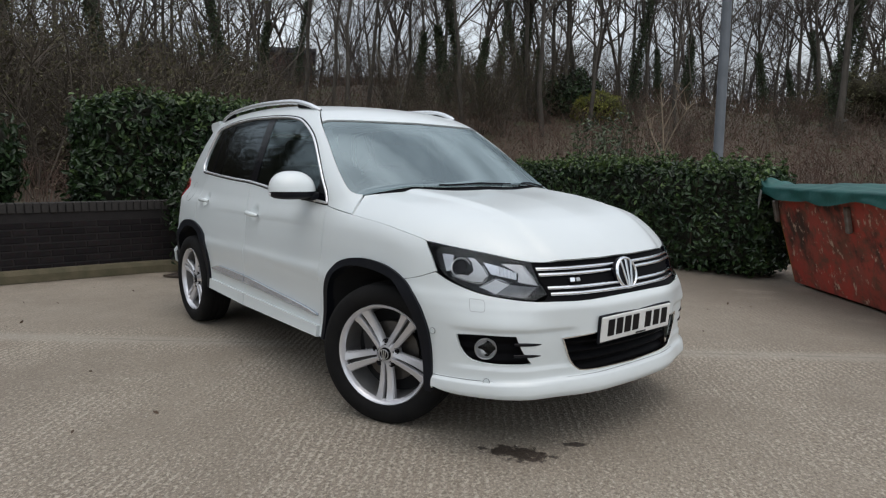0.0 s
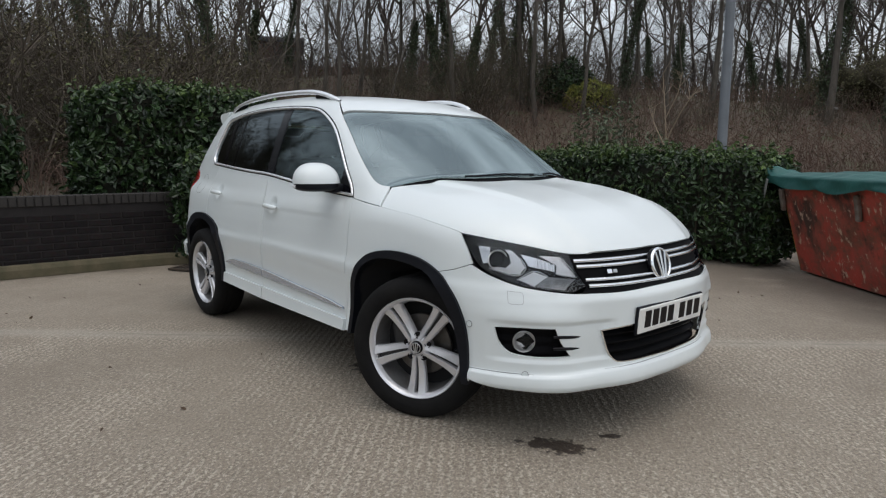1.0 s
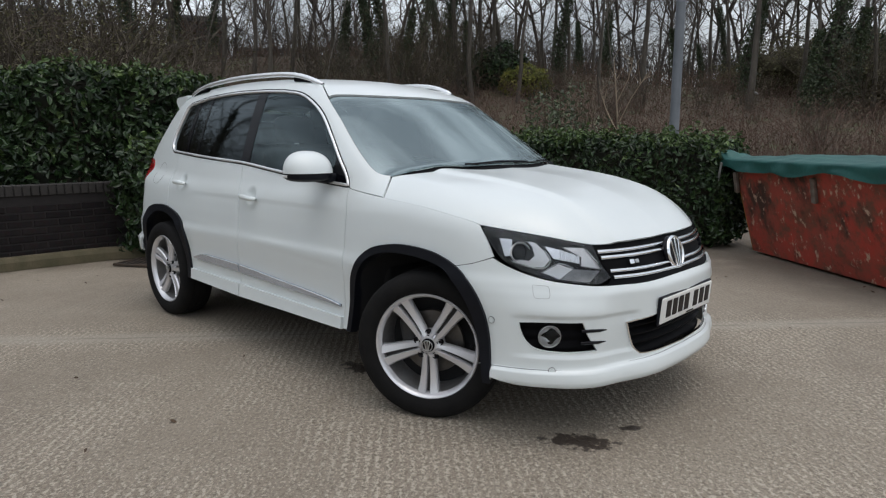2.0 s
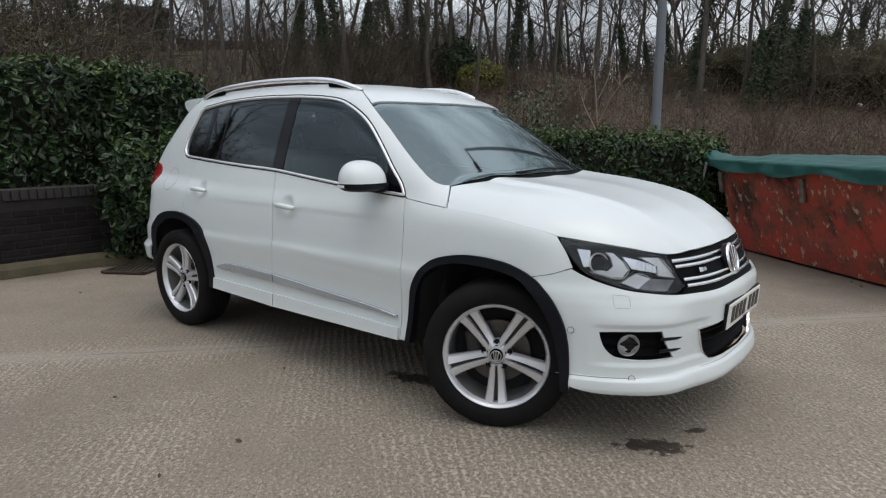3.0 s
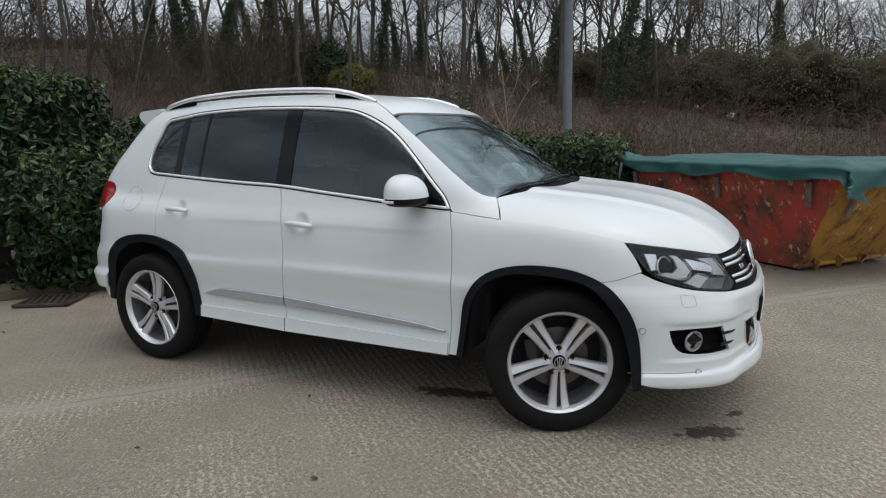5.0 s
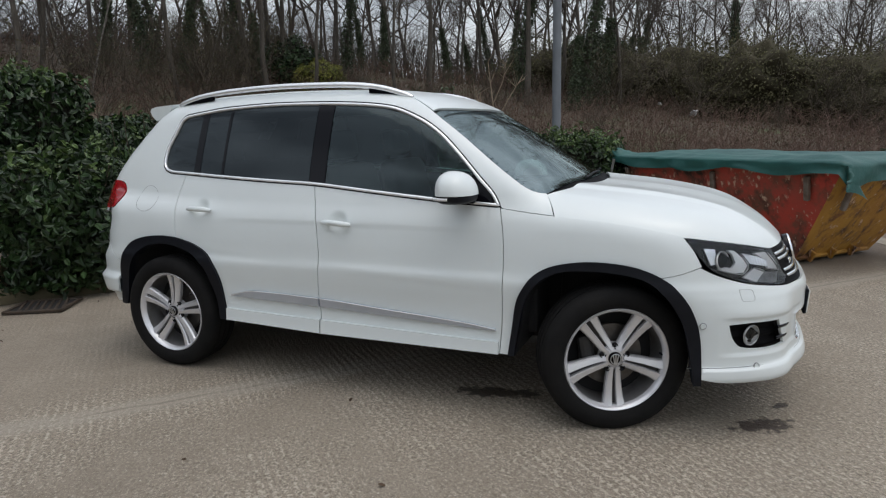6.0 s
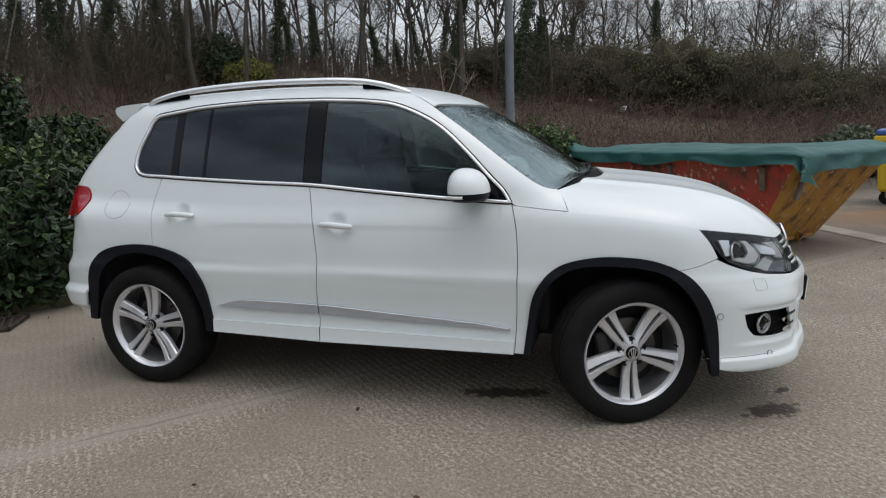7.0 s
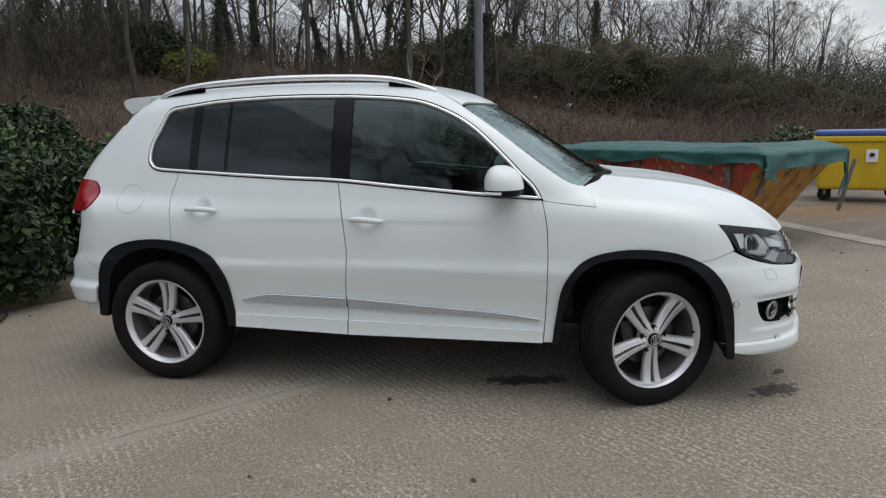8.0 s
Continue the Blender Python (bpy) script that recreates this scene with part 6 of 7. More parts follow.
STRAP = material("grey_strap", (0.23, 0.23, 0.22), 0.7, second=(0.17, 0.17, 0.16), scale=12)
for x, y, lean in ((-SK_L + 0.10, -0.07, 16), (0.06, SK_W + 0.06, 12)):
    part("strap", one_box((0.045, 0.008, 0.22 if x < -1 else 0.62), (x, y, SK_H - (0.09 if x < -1 else 0.40)), (0, lean, 0), 0.003, 1), STRAP, tarp, "grey webbing strap")

# ---- wheeled bin ----
YEL = material("yellow_plastic", (0.62, 0.43, 0.015), 0.45, second=(0.52, 0.36, 0.015), scale=3)
BLUE = material("blue_lid", (0.035, 0.085, 0.30), 0.4, second=(0.05, 0.11, 0.34), scale=4)
for bx, by, turn in ((5.60, 7.75, -20),):
    bin_ = empty("wheeled_bin", pose(bx, by, 0, 0, 0, turn), "large yellow four-wheeled waste bin with blue lid", "waste bin", "waste bins")
    bm = one_box((1.25, 0.95, 0.78), (0, 0, 0.58), (0, 0, 0), 0.05, 2)
    for v in bm.verts:
        k = 1 + 0.10 * (v.co.z - 0.58)
        v.co.x *= k
        v.co.y *= k + 0.08 * (v.co.z - 0.58)
    part("bin_body", bm, YEL, bin_)
    part("bin_collar", one_box((1.40, 1.08, 0.09), (0, 0, 1.00), (0, 0, 0), 0.02, 2), YEL, bin_)
    part("bin_lid", one_box((1.36, 1.06, 0.09), (0, 0, 1.09), (0, 0, 0), 0.035, 3), BLUE, bin_, "blue bin lid")
    part("bin_sign", one_box((0.16, 0.006, 0.20), (0.12, -0.505, 0.74)), PLATE, bin_, "white sign plate")
    part("bin_sign_mark", one_box((0.07, 0.008, 0.07), (0.12, -0.507, 0.75), (0, 0, 0), 0.02, 2), BLACK, bin_)
    for x in (-0.48, 0.48):
        for y in (-0.36, 0.36):
            V, F = lathe([(0.0, -0.025), (0.085, -0.025), (0.10, -0.01), (0.10, 0.01), (0.085, 0.025), (0.0, 0.025)], 20)
            mesh_object("castor", np.array(V) + (x, y, 0.10), F, RUBBER, bin_)
            part("castor_fork", one_box((0.05, 0.09, 0.14), (x, y, 0.17), (0, 0, 0), 0.01, 1), STEEL, bin_)

# ---- bare trees ----
BARK = material("grey_brown_bark", (0.050, 0.042, 0.034), 0.9, second=(0.10, 0.088, 0.072), scale=5, bump=0.5, bump_scale=30, stretch=(1, 1, 0.25))
BARK_PALE = material("birch_bark", (0.24, 0.22, 0.19), 0.8, second=(0.07, 0.06, 0.05), scale=6, bump=0.3, bump_scale=30)
TWIGS = material("bare_twigs", (0.048, 0.038, 0.031), 0.9, second=(0.080, 0.062, 0.050), scale=3)
IVY = material("ivy_leaf", (0.022, 0.038, 0.014), 0.5, second=(0.040, 0.058, 0.020), scale=3, per=0.4)


def tree_lines(r, height, girth, fork, spread, twiggy):
    """Branch lines: the thick ones, and the twigs."""
    thick, thin = [], []

    def grow(p, d, length, rad, depth):
        n = (5, 5, 3, 2, 1)[depth]
        pts, rr = [p], [rad]
        for k in range(n):
            d = d + r.normal(size=3) * (0.10 + 0.05 * depth) + np.array((0, 0, 0.06 if depth else 0.02))
            d = d / np.linalg.norm(d)
            p = p + d * length / n
            pts.append(p)
            rr.append(rad * (1 - 0.62 * (k + 1) / n) if depth else rad * (1 - 0.75 * (k + 1) / n))
        (thick if depth < 2 else thin).append((np.array(pts), np.array(rr)))
        if depth == twiggy:
            return
        kids = (fork + 4) if depth == 0 else (5 if depth == 1 else 4 if depth == 2 else 4)
        for k in range(kids):
            t = r.uniform(0.30 if depth == 0 else 0.25, 1.0)
            i = min(n - 1, int(t * n))
            q = pts[i] + (pts[i + 1] - pts[i]) * (t * n - i)
            side = r.normal(size=3)
            side -= (side @ d) * d
            side /= np.linalg.norm(side) + 1e-9
            nd = d * (1 - spread) + side * spread * r.uniform(0.7, 1.3) + np.array((0, 0, 0.25))
            grow(q, nd / np.linalg.norm(nd), length * (r.uniform(0.30, 0.50) if depth == 0 else r.uniform(0.35, 0.62)), max(0.005, rr[i] * r.uniform(0.38, 0.62)), depth + 1)

    grow(np.zeros(3), np.array((r.normal() * 0.04, r.normal() * 0.04, 1.0)), height, girth, 0)
    return thick, thin


def bare_tree(seed, height, girth, fork, spread, bark, label, ivy=0.0, twiggy=4):
    r = np.random.default_rng(seed)
    ob = empty("bare_tree", None, label, "tree", "trees on the bank")
    thick, thin = tree_lines(r, height, girth, fork, spread, twiggy)
    V, F = tubes(thick, 6)
    array_mesh("trunk", V, F, bark, ob)
    V, F = tubes([(p, np.maximum(q, 0.010)) for p, q in thin], 3)
    array_mesh("crown", V, F, TWIGS, ob)
    if ivy:
        tp, tr = thick[0]
        n = 2600
        t = r.uniform(0.02, ivy, n) * (len(tp) - 1)
        i = np.minimum(t.astype(int), len(tp) - 2)
        c = tp[i] + (tp[i + 1] - tp[i]) * (t - i)[:, None]
        a = r.uniform(0, 2 * np.pi, n)
        nn = np.stack([np.cos(a), np.sin(a), 0.2 + 0 * a], 1)
        V, F = leaves(c + nn * (girth * 1.0 + np.abs(r.normal(size=n)) * 0.30 * (1.15 - t / (ivy * (len(tp) - 1))))[:, None], nn, 0.15, r, 0.7)
        array_mesh("ivy", V, F, IVY, ob, "dark ivy round the trunk", smooth=False)
    return ob


kinds = [bare_tree(11, 15.0, 0.15, 4, 0.55, BARK, "tall slender leafless tree on the bank"),
         bare_tree(12, 13.0, 0.17, 5, 0.62, BARK, "leafless tree with spreading limbs"),
         bare_tree(13, 17.0, 0.22, 4, 0.50, BARK, "tall leafless tree with an ivy-covered trunk", ivy=0.55),
         bare_tree(14, 14.0, 0.075, 4, 0.45, BARK_PALE, "thin pale-barked leafless birch"),
         bare_tree(15, 12.0, 0.20, 7, 0.72, BARK, "broad leafless tree with low heavy limbs"),
         bare_tree(16, 15.0, 0.18, 5, 0.50, BARK, "leafless tree with an ivy-covered trunk", ivy=0.42)]
rt = np.random.default_rng(21)
EYE0 = np.array((2.3, -3.4))
homes = []
az = 94.0
while az > -30:
    dist = rt.choice([rt.uniform(29, 37), rt.uniform(35, 47), rt.uniform(44, 62)])
    if az < 8:
        dist = rt.uniform(44, 66)
    odds = (0.30, 0.16, 0.13, 0.19, 0.10, 0.12) if az > 42 else (0.14, 0.32, 0.11, 0.04, 0.28, 0.11)
    low = 1.0 if az > 6 else 0.92 if az > -10 else 0.80 if az > -15 else 0.62 if az > -18 else 0.40
    homes.append((az, dist, int(rt.choice(6, p=odds)), rt.uniform(0.55, 0.84) * low))
    az -= rt.uniform(0.65, 1.4) * (0.74 if 12 < az < 33 else 0.85 if az < 48 else 0.8) if az < 78 else rt.uniform(0.5, 1.0)
used = set()
for az, dist, kind, size in homes:
    x, y = EYE0 + dist * np.array((-math.sin(radians(az)), math.cos(radians(az))))
    m = pose(x, y, float(rise(x, y)) - 0.1, 0, 0, float(rt.uniform(0, 360))) @ Matrix.Diagonal((size, size, size, 1))
    if kind not in used:
        used.add(kind)
        kinds[kind].matrix_world = m
    else:
        o = copy_thing(kinds[kind], Matrix())
        o.matrix_world = m
# a second belt of lighter trees further off
far_kinds = [bare_tree(17, 15.0, 0.17, 6, 0.52, TWIGS, "far leafless tree with a fine twiggy crown", twiggy=3), bare_tree(18, 14.0, 0.15, 8, 0.64, TWIGS, "far leafless tree with a broad twiggy crown", twiggy=3)]
az, count = 96.0, 0
while az > -27:
    dist, kind = rt.uniform(58, 84), int(rt.integers(0, 2))
    x, y = EYE0 + dist * np.array((-math.sin(radians(az)), math.cos(radians(az))))
    s = rt.uniform(0.8, 1.15) * (1.0 if az > 5 else 0.82 if az > -10 else 0.62 if az > -17 else 0.42)
    m = pose(x, y, float(rise(x, y)) - 0.1, 0, 0, float(rt.uniform(0, 360))) @ Matrix.Diagonal((s * 1.15, s * 1.15, s, 1))
    if count < 2:
        far_kinds[count].matrix_world = m
    else:
        copy_thing(far_kinds[kind], Matrix()).matrix_world = m
    count += 1
    az -= rt.uniform(1.0, 2.0)
# trees and a hedge line on the street side, seen in the car's glass
for k in range(14):
    az_b = 104 + k * 7.5 + rt.uniform(-2, 2)
    dist = rt.uniform(20, 34)
    if 113 < az_b < 156:
        continue
    x, y = EYE0 + dist * np.array((-math.sin(radians(az_b)), math.cos(radians(az_b))))
    s = rt.uniform(0.75, 1.1)
    o = copy_thing(kinds[int(rt.integers(0, 6))], Matrix())
    o.matrix_world = pose(x, y, 0, 0, 0, float(rt.uniform(0, 360))) @ Matrix.Diagonal((s, s, s, 1))

for az_b, dist, k, size in ((154, 21, 1, 1.15), (159, 16, 2, 1.15), (164, 20, 4, 1.4), (169, 15, 5, 1.2), (174, 19, 1, 1.3), (180, 16, 2, 1.2), (187, 20, 4, 1.3)):
    x, y = EYE0 + dist * np.array((-math.sin(radians(az_b)), math.cos(radians(az_b))))
    copy_thing(kinds[k], Matrix()).matrix_world = pose(x, y, 0, 0, 0, az_b * 7.0) @ Matrix.Diagonal((size, size, size, 1))

# ---- scrub on the bank ----
BRUSH = material("dead_bramble_stems", (0.098, 0.058, 0.043), 0.9, second=(0.132, 0.084, 0.063), scale=0.30, per=0.16)
rb_ = np.random.default_rng(31)


def stems(count, place, tall, rad, r):
    lines = []
    for _ in range(count):
        x, y, h = place(r)
        z = float(rise(x, y))
        lean = r.normal(size=2) * 0.55 * h
        h = h * r.uniform(0.6, 1.15)
        lines.append((np.array([(x, y, z - 0.05), (x + lean[0] * 0.25, y + lean[1] * 0.25, z + 0.5 * h), (x + lean[0] * 0.7, y + lean[1] * 0.7, z + 0.85 * h), (x + lean[0] * 1.2, y + lean[1] * 1.2, z + h)]), rad * np.array((1.0, 0.8, 0.55, 0.25))))
    return tubes(lines, 3)


def on_bank(lo, hi, tall, left=104.0, right=-38.0):
    def place(r):
        az, d = r.uniform(right, left), math.sqrt(r.uniform(lo * lo, hi * hi))
        x, y = EYE0 + d * np.array((-math.sin(radians(az)), math.cos(radians(az))))
        if BN[0] * x + BN[1] * y < 6.4 and not x < -6.2:
            return place(r)
        clump = 0.65 + 0.7 * (0.5 + noise.noise(Vector((x * 0.16, y * 0.16, 3.0))))
        return x, y, tall * clump * (0.75 if d > 27 and az < 44 else 1.0)
    return place


V, F = stems(9000, on_bank(11.5, 24, 0.85), 0.85, 0.0062, rb_)
near_scrub = array_mesh("bramble_scrub", V, F, BRUSH)
tagged(near_scrub, "tangled brown leafless bramble scrub on the bank", "scrub", kind="stuff")
V, F = stems(11000, on_bank(20, 44, 1.35), 1.35, 0.011, rb_)
far_scrub = array_mesh("thicket_scrub", V, F, BRUSH)
tagged(far_scrub, "dense brown leafless thicket under the trees", "scrub", kind="stuff")
V, F = stems(7600, on_bank(56, 76, 6.2, 96, -32), 6.2, 0.032, rb_)
far_woods = array_mesh("far_woods", V, F, material("far_twig_haze", (0.060, 0.052, 0.047), 0.95, second=(0.090, 0.078, 0.070), scale=0.2, per=0.3))
tagged(far_woods, "hazy brown leafless woodland beyond the bank", "woodland", kind="stuff")
n = 52000
az_, d_ = rb_.uniform(-38, 104, n), np.sqrt(rb_.uniform(12**2, 44**2, n))
px_, py_ = EYE0[0] - d_ * np.sin(np.radians(az_)), EYE0[1] + d_ * np.cos(np.radians(az_))
ok = (BN[0] * px_ + BN[1] * py_ > 6.6) | (px_ < -6.4)
px_, py_ = px_[ok], py_[ok]
hh = np.abs(rb_.normal(size=len(px_))) * 0.45 * np.clip((np.hypot(px_ - EYE0[0], py_ - EYE0[1]) - 8) / 12, 0.35, 1.6)
pp = np.stack([px_, py_, rise(px_, py_) + hh], 1)
V, F = leaves(pp, np.tile((0.2, -0.6, 0.6), (len(pp), 1)), 0.085, rb_, 0.45)
litter = array_mesh("undergrowth", V, F, material("undergrowth_leaf", (0.078, 0.053, 0.036), 0.9, second=(0.062, 0.058, 0.028), scale=0.12, per=0.14), smooth=False)
tagged(litter, "mixed brown and green undergrowth on the bank", "undergrowth", kind="stuff")
for k, (x, y, w, h, mat_, lab) in enumerate(((-15.8, 23.0, 2.5, 1.7, LEAF_GOLD, "yellow-green gorse shrub on the bank"), (-17.9, 23.4, 3.2, 2.2, LEAF, "dark evergreen shrub on the bank"), (-5.2, 37.0, 5.2, 3.9, LEAF, "large dark evergreen shrub under the trees"),
                                            (6.2, 13.2, 2.0, 1.25, LEAF_DRY, "grey-green shrub behind the skip"))):
    bush("thicket_shrub", pose(x, y, float(rise(x, y)) - 0.2), (w, w * 0.8, h), 3800, 0.20 if w > 3 else 0.12, lab, "shrub", kind="egg", seed=40 + k, rough=0.45 if w > 3 else 0.2, mat=mat_, slim=0.55, scale_lump=0.9 if w > 3 else 2.0)

OLIVE = material("dull_olive_leaf", (0.068, 0.066, 0.030), 0.85, second=(0.110, 0.104, 0.050), scale=0.7, per=0.25)
# the last three are unseen, added street-side to darken reflections in the glass
for k, (az, d, w, h) in enumerate(((14, 41.0, 8.0, 3.0), (6, 39.0, 8.0, 3.6), (-1, 37.0, 7.0, 4.2), (-7, 38.0, 8.0, 4.0), (-13, 38.0, 6.0, 3.0), (-19, 38.0, 7.0, 2.4), (-26, 38.0, 8.0, 2.0), (128, 19, 8.0, 5.4), (146, 18, 8.0, 5.2), (200, 21, 8.0, 3.4))):
    x, y = EYE0 + d * np.array((-math.sin(radians(az)), math.cos(radians(az))))
    bush("olive_thicket", pose(x, y, float(rise(x, y)) - 0.3, 0, 0, az), (w, w * 0.6, h), 14000 if d < 27 and az < 110 else 6800 if az < 110 else 2500, 0.085 if d < 27 else 0.13, "dull olive ivy-grown thicket under the trees", "thicket", kind="egg", seed=70 + k, deep=0.45, rough=0.75, mat=OLIVE, slim=0.55, scale_lump=1.1, loose=0.32, group="thickets")

# a thin pale sapling behind the hedge
sapling = empty("sapling", pose(-1.45, 5.85, 0.08, 0, 0, 0), "thin pale leafless sapling behind the hedge", "tree")
sap_r = np.random.default_rng(91)
lines = [([(0, 0, 0.0), (0.02, 0, 1.2), (-0.03, 0, 1.75), (-0.10, 0, 2.35)], (0.016, 0.013, 0.010, 0.004)), ([(0.02, 0, 1.25), (-0.22, 0.05, 1.62), (-0.34, 0.05, 1.92)], (0.010, 0.008, 0.003)),
         ([(0.0, 0, 1.38), (0.22, -0.05, 1.75), (0.46, -0.05, 2.10)], (0.010, 0.008, 0.003)), ([(-0.03, 0, 1.70), (0.12, 0.05, 2.05), (0.18, 0.05, 2.35)], (0.008, 0.006, 0.003))]
for p, _q in lines[1:] + lines[:1]:
    for _k in range(7):
        a = np.array(p[1]) + (np.array(p[-1]) - np.array(p[1])) * sap_r.uniform()
        b = a + np.array((sap_r.normal() * 0.12, sap_r.normal() * 0.12, sap_r.uniform(0.05, 0.25)))
        lines.append(([a, b], (0.004, 0.002)))
V, F = tubes(lines, 5)
array_mesh("wood", V, F, material("pale_sapling_bark", (0.30, 0.23, 0.16), 0.8, second=(0.22, 0.17, 0.12), scale=9), sapling)

# rubbish caught in the brambles
LITTER = material("torn_plastic", (0.34, 0.34, 0.33), 0.5, second=(0.26, 0.26, 0.26), scale=9)
for k, (az, d, w) in enumerate(((12.6, 34.0, 0.40), (16.2, 33.0, 0.22), (5.4, 33.0, 0.30), (2.8, 30.0, 0.42))):
    x, y = EYE0 + d * np.array((-math.sin(radians(az)), math.cos(radians(az))))
    bm = bmesh.new()
    bmesh.ops.create_icosphere(bm, subdivisions=3, radius=0.5)
    for v in bm.verts:
        f = 1 + 0.9 * noise.noise(v.co * 3.1 + Vector((k * 7.0, 0, 0)))
        v.co = Vector((v.co.x * w * f, v.co.y * w * 0.6 * f, v.co.z * w * 0.45 * f + 0.12))
    bag = part("plastic_bag", bm, LITTER, smooth=True)
    bag.matrix_world = pose(x, y, float(rise(x, y)) + 0.55, 0, 8, 40 * k)
    tagged(bag, "torn pale plastic bag caught in the brambles", "litter", "litter on the bank")

# dead leaves and grit blown about the yard
lr = np.random.default_rng(77)
lp = np.stack([lr.uniform(-3.6, 7.0, 150), lr.uniform(-2.6, 4.4, 150), np.full(150, -0.006)], 1)
lp = lp[(np.abs(lp[:, 1]) > 0.95) | (np.abs(lp[:, 0]) > 2.3)]
V, F = leaves(lp, np.tile((0.0, 0.0, 1.6), (len(lp), 1)), 0.032, lr, 0.5, 0.0)
fallen = array_mesh("fallen_leaves", V + np.array((0, 0, 0.004)), F, material("dead_leaf", (0.050, 0.030, 0.018), 0.8, second=(0.085, 0.052, 0.028), scale=20), smooth=False)
tagged(fallen, "small dead brown leaves scattered on the concrete", "dead leaves", kind="stuff")

# leafless many-stemmed shrubs
SHRUB = material("bare_shrub_stems", (0.062, 0.050, 0.036), 0.9, second=(0.086, 0.068, 0.050), scale=0.8)


OLIVE_BUD = material("olive_young_leaf", (0.066, 0.060, 0.026), 0.8, second=(0.094, 0.084, 0.038), scale=0.6, per=0.18)


def bare_shrub(seed, height, stems_n, mat_, lab, haze=0):
    r = np.random.default_rng(seed)
    ob = empty("bare_shrub", None, lab, "shrub", "bare shrubs on the bank")
    fat, fine = [], []
    for _ in range(stems_n):
        lean = r.normal(size=2) * 0.33
        p, d = np.array((*r.normal(size=2) * 0.22, 0.0)), np.array((*lean, 1.0))
        pts, L = [p], height * r.uniform(0.55, 1.0)
        for k in range(5):
            d = d + r.normal(size=3) * 0.12
            p = p + d / np.linalg.norm(d) * L / 5
            pts.append(p)
        fat.append((np.array(pts), 0.022 * np.linspace(1, 0.25, 6)))
        for k in range(9):
            i = int(r.integers(1, 5))
            q, e = pts[i] + (pts[i + 1] - pts[i]) * r.uniform(), d + r.normal(size=3) * 0.75 + np.array((0, 0, 0.3))
            line = [q]
            for _k in range(2):
                e = e + r.normal(size=3) * 0.25
                q = q + e / np.linalg.norm(e) * L * 0.16
                line.append(q)
            fine.append((np.array(line), 0.011 * np.linspace(1, 0.35, 3)))
            for _k in range(2):
                q2 = line[int(r.integers(1, 3))]
                e2 = e + r.normal(size=3) * 0.9
                fine.append((np.array([q2, q2 + e2 / np.linalg.norm(e2) * L * 0.12]), np.array((0.007, 0.003))))
    V, F = tubes(fat, 4)
    array_mesh("wood", V, F, mat_, ob)
    V, F = tubes(fine, 3)
    array_mesh("crown", V, F, mat_, ob)
    if haze:
        tips = np.array([p[-1] for p, _q in fine])
        c = tips[r.integers(0, len(tips), haze)] + r.normal(size=(haze, 3)) * 0.16
        V, F = leaves(c, r.normal(size=(haze, 3)), 0.065, r, 0.5)
        array_mesh("young_leaf", V, F, OLIVE_BUD, ob, "olive haze of young leaves", smooth=False)
    return ob


shrubs = [bare_shrub(61, 3.6, 22, SHRUB, "brown leafless many-stemmed shrub"), bare_shrub(62, 4.4, 18, SHRUB, "tall brown leafless shrub"), bare_shrub(63, 2.6, 26, BRUSH, "low tangled brown leafless shrub")]
placed, tries = 0, 0
rs_ = np.random.default_rng(64)
while placed < 46:
    az, d = rs_.uniform(-36, 102), math.sqrt(rs_.uniform(14**2, 40**2))
    x, y = EYE0 + d * np.array((-math.sin(radians(az)), math.cos(radians(az))))
    if BN[0] * x + BN[1] * y < 8.2 and not x < -8.5 or 53 < az < 61 and d > 24:
        continue
    k, s = int(rs_.integers(0, 3)), rs_.uniform(0.5, 0.95) * (0.62 if d < 19 else 1.0) * (0.6 if az < 32 else 1.0)
    m = pose(x, y, float(rise(x, y)) - 0.12, 0, 0, float(rs_.uniform(0, 360))) @ Matrix.Diagonal((s, s, s, 1))
    if placed < 3:
        shrubs[placed].matrix_world = m
    else:
        copy_thing(shrubs[k], Matrix()).matrix_world = m
    placed += 1

# shrubs in young leaf under the trees
bud = bare_shrub(65, 4.2, 16, SHRUB, "olive shrub in young leaf under the trees", 1100)
first_bud = True
for k in range(90):
    az = rs_.uniform(-30, 16) if k < 36 else rs_.choice([rs_.uniform(36, 53), rs_.uniform(61, 72)]) if k < 56 else rs_.uniform(62, 100)
    d = rs_.uniform(33, 48) if k < 36 else rs_.uniform(24, 44) if k < 56 else rs_.uniform(13.5, 25)
    x, y = EYE0 + d * np.array((-math.sin(radians(az)), math.cos(radians(az))))
    s = rs_.uniform(0.6, 1.05) if k < 56 else rs_.uniform(0.65, 0.95) * (1.4 if az > 68 else 1.0)
    m = pose(x, y, float(rise(x, y)) - 0.1, 0, 0, float(rs_.uniform(0, 360))) @ Matrix.Diagonal((s * 1.25, s * 1.25, s, 1))
    if first_bud:
        bud.matrix_world, first_bud = m, False
    else:
        copy_thing(bud, Matrix()).matrix_world = m

# ---- far buildings between the trees ----
RED_BRICK = material("far_red_brick", (0.14, 0.060, 0.042), 0.9, second=(0.11, 0.05, 0.036), scale=1.2)
SLATE = material("far_grey_roof", (0.10, 0.105, 0.115), 0.8, second=(0.08, 0.08, 0.09), scale=1)
PALE = material("far_pale_cladding", (0.42, 0.42, 0.41), 0.7, second=(0.34, 0.34, 0.33), scale=0.6)


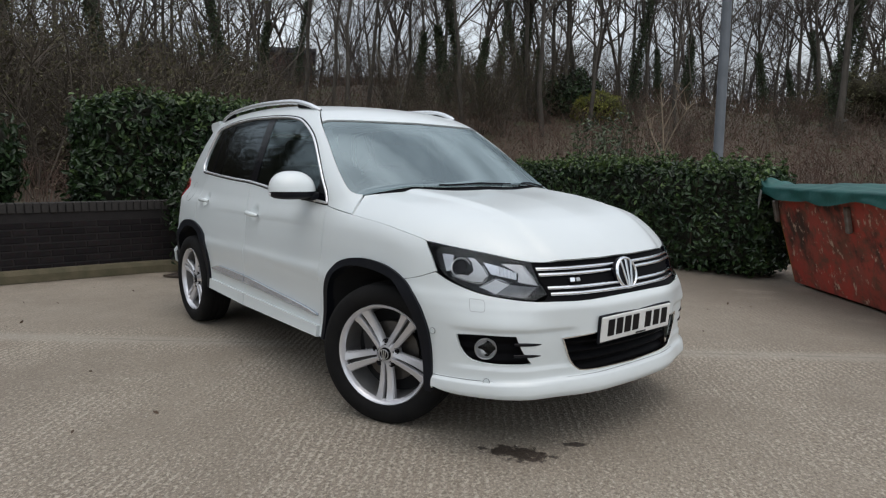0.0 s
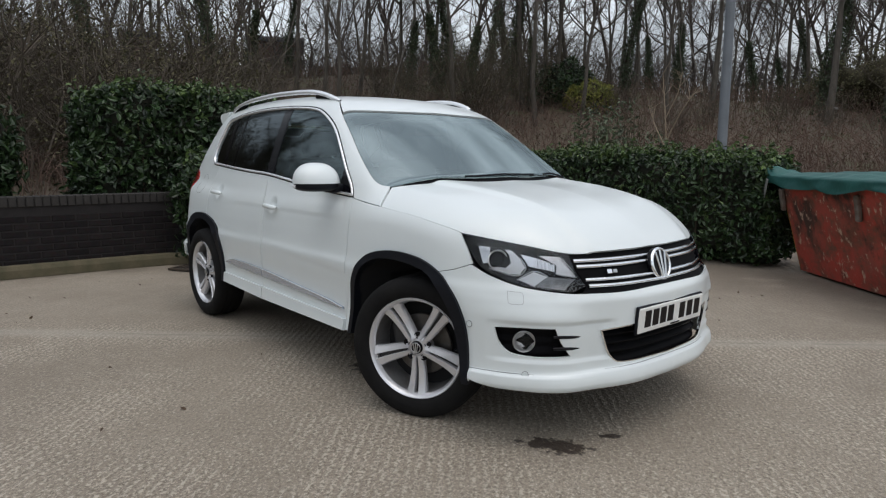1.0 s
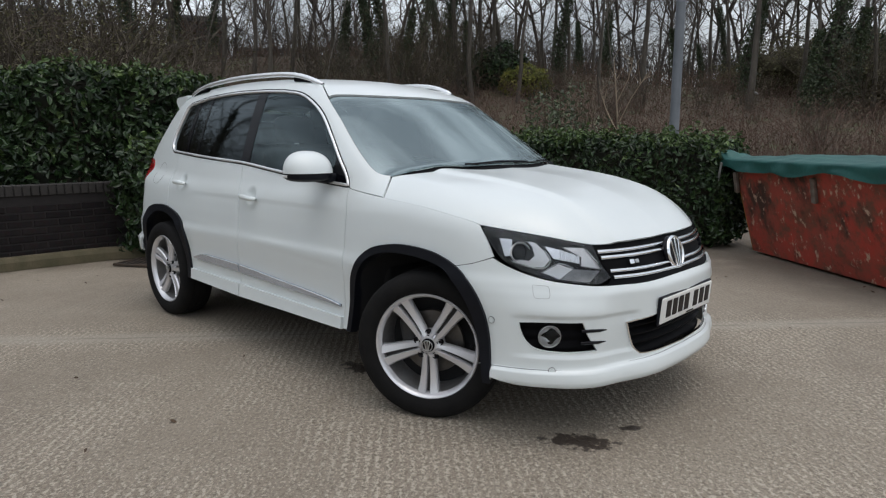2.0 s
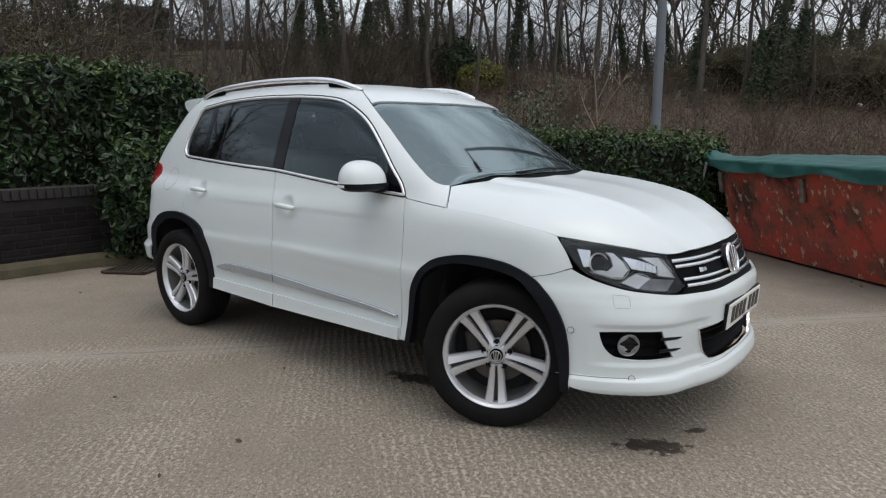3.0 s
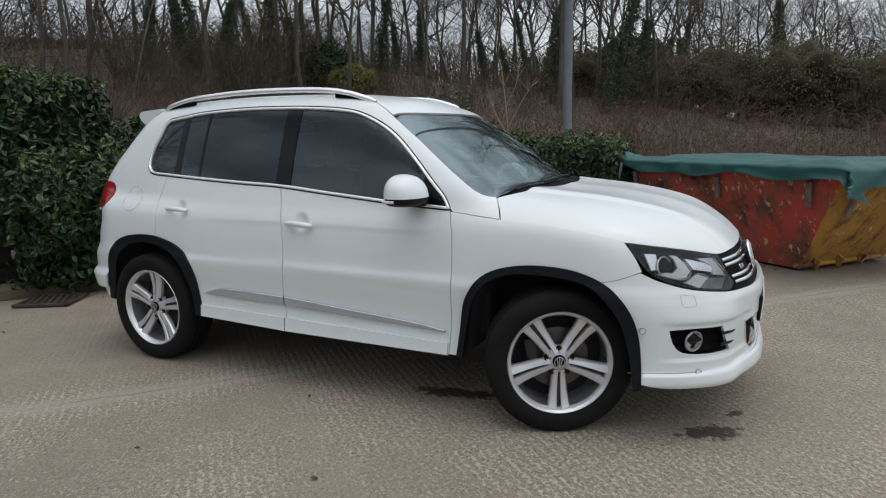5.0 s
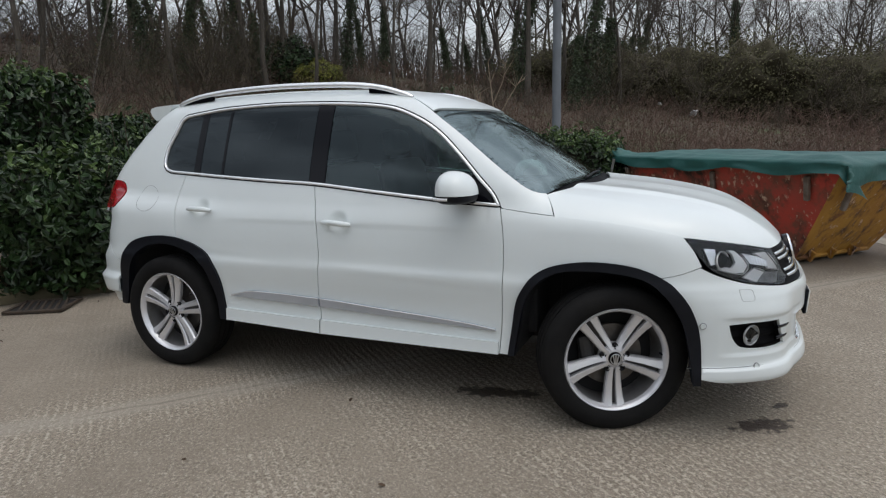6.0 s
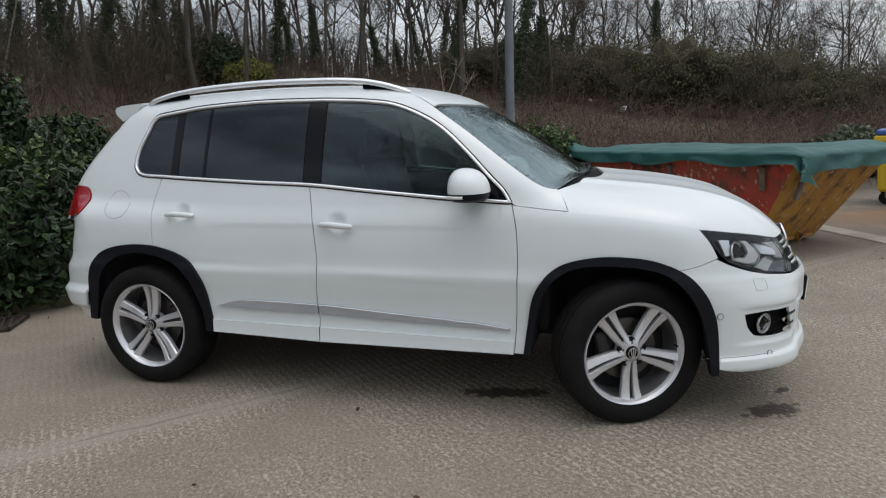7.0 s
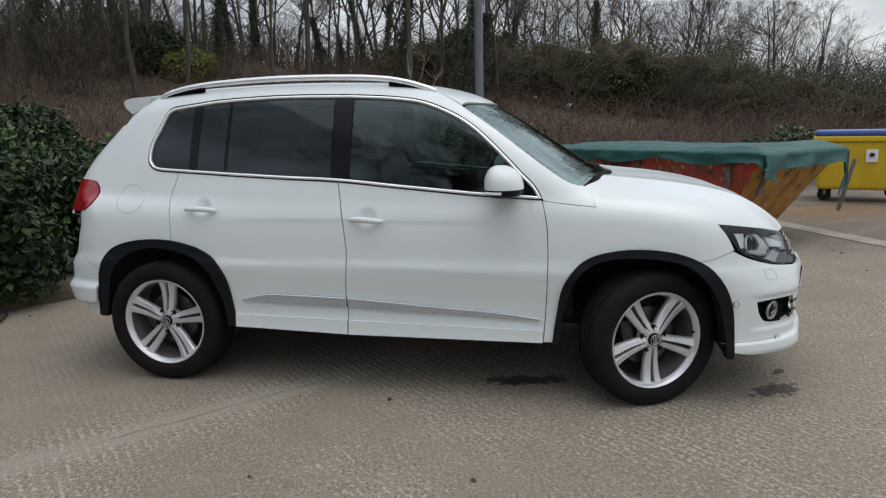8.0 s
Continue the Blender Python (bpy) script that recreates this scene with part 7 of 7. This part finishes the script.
def block(az, dist, w, dep, h, z, wall_mat, lab, rows, cols):
    x, y = EYE0 + dist * np.array((-math.sin(radians(az)), math.cos(radians(az))))
    ob = empty("far_building", pose(x, y, z, 0, 0, az), lab, "building")
    part("outer_wall", one_box((w, dep, h), (0, dep / 2, h / 2)), wall_mat, ob)
    part("roof", one_box((w + 0.8, dep + 0.8, 0.5), (0, dep / 2, h + 0.25), (0, 0, 0), 0.1, 1), SLATE, ob)
    for i in range(rows):
        for k in range(cols):
            wx, wz = (k + 0.5) / cols * w - w / 2, (i + 0.5) / rows * h
            win = part("window", one_box((w / cols * 0.45, 0.16, h / rows * 0.5), (wx, -0.02, wz)), PALE, ob)
            part("pane", one_box((w / cols * 0.39, 0.06, h / rows * 0.42), (wx, -0.09, wz)), GLOSS, win)


block(63.2, 74, 5.5, 9, 9.6, 4.4, RED_BRICK, "far red brick building with flat roof behind the trees", 0, 0)
block(74.0, 82, 3.5, 8, 10.5, 4.6, RED_BRICK, "far small red brick building behind the trees", 0, 0)
block(57.2, 84, 9, 8, 5.4, 7.0, PALE, "far pale low building behind the trees", 3, 6)
block(24.0, 95, 18, 8, 3.2, 4.6, PALE, "far pale low building behind the trees", 1, 9)


# ---- the wall's bricks, laid last ----
def brick_mesh(name, size, mat, bev=0.006):
    me = bpy.data.meshes.new(name)
    bm = one_box(size, (0, 0, 0), (0, 0, 0), bev, 1)
    bm.to_mesh(me)
    bm.free()
    me.materials.append(mat)
    return me


BRICK_VARIED = bpy.data.materials.new("dark_brick_varied")
BRICK_VARIED.use_nodes = True
bn_, bl_ = BRICK_VARIED.node_tree.nodes, BRICK_VARIED.node_tree.links
info = bn_.new("ShaderNodeObjectInfo")
br = bn_.new("ShaderNodeValToRGB")
br.color_ramp.elements[0].color, br.color_ramp.elements[1].color = (0.008, 0.0062, 0.0068, 1), (0.016, 0.0125, 0.0125, 1)
bx_ = bn_.new("ShaderNodeTexNoise")
bx_.inputs["Scale"].default_value, bx_.inputs["Detail"].default_value = 30, 5
bc_ = bn_.new("ShaderNodeTexCoord")
bm2 = bn_.new("ShaderNodeMix")
bm2.data_type, bm2.blend_type = "RGBA", "OVERLAY"
bm2.inputs["Factor"].default_value = 0.7
bl_.new(bc_.outputs["Object"], bx_.inputs["Vector"])
bl_.new(info.outputs["Random"], br.inputs["Fac"])
bl_.new(br.outputs["Color"], bm2.inputs["A"])
bl_.new(bx_.outputs["Color"], bm2.inputs["B"])
bl_.new(bm2.outputs["Result"], bn_["Principled BSDF"].inputs["Base Color"])
bn_["Principled BSDF"].inputs["Roughness"].default_value, bn_["Principled BSDF"].inputs["Specular IOR Level"].default_value = 0.85, 0.25
bp_ = bn_.new("ShaderNodeBump")
bp_.inputs["Strength"].default_value, bp_.inputs["Distance"].default_value = 0.4, 0.006
bl_.new(bx_.outputs["Fac"], bp_.inputs["Height"])
bl_.new(bp_.outputs["Normal"], bn_["Principled BSDF"].inputs["Normal"])

rk = np.random.default_rng(3)
stretcher = brick_mesh("brick", (0.102, 0.215, 0.065), BRICK_VARIED)
for row in range(7):
    z = BASE + 0.0375 + 0.075 * row
    y = WALL_END - 0.1075 - (0.1125 if row % 2 else 0.0)
    while y > -6.2:
        o = new("brick", stretcher)
        o.parent = wall
        o.location = (WALL_X - 0.051 + rk.normal() * 0.0015, y + rk.normal() * 0.001, z)
        o.rotation_euler = (0, 0, rk.normal() * 0.004)
        y -= 0.225
capper = brick_mesh("coping_brick", (0.235, 0.065, 0.105), COPING)
y = WALL_END - 0.033
while y > -6.2:
    o = new("coping_brick", capper)
    o.parent = wall
    o.location = (WALL_X - 0.105 + rk.normal() * 0.002, y, WALL_TOP - 0.048)
    y -= 0.0745
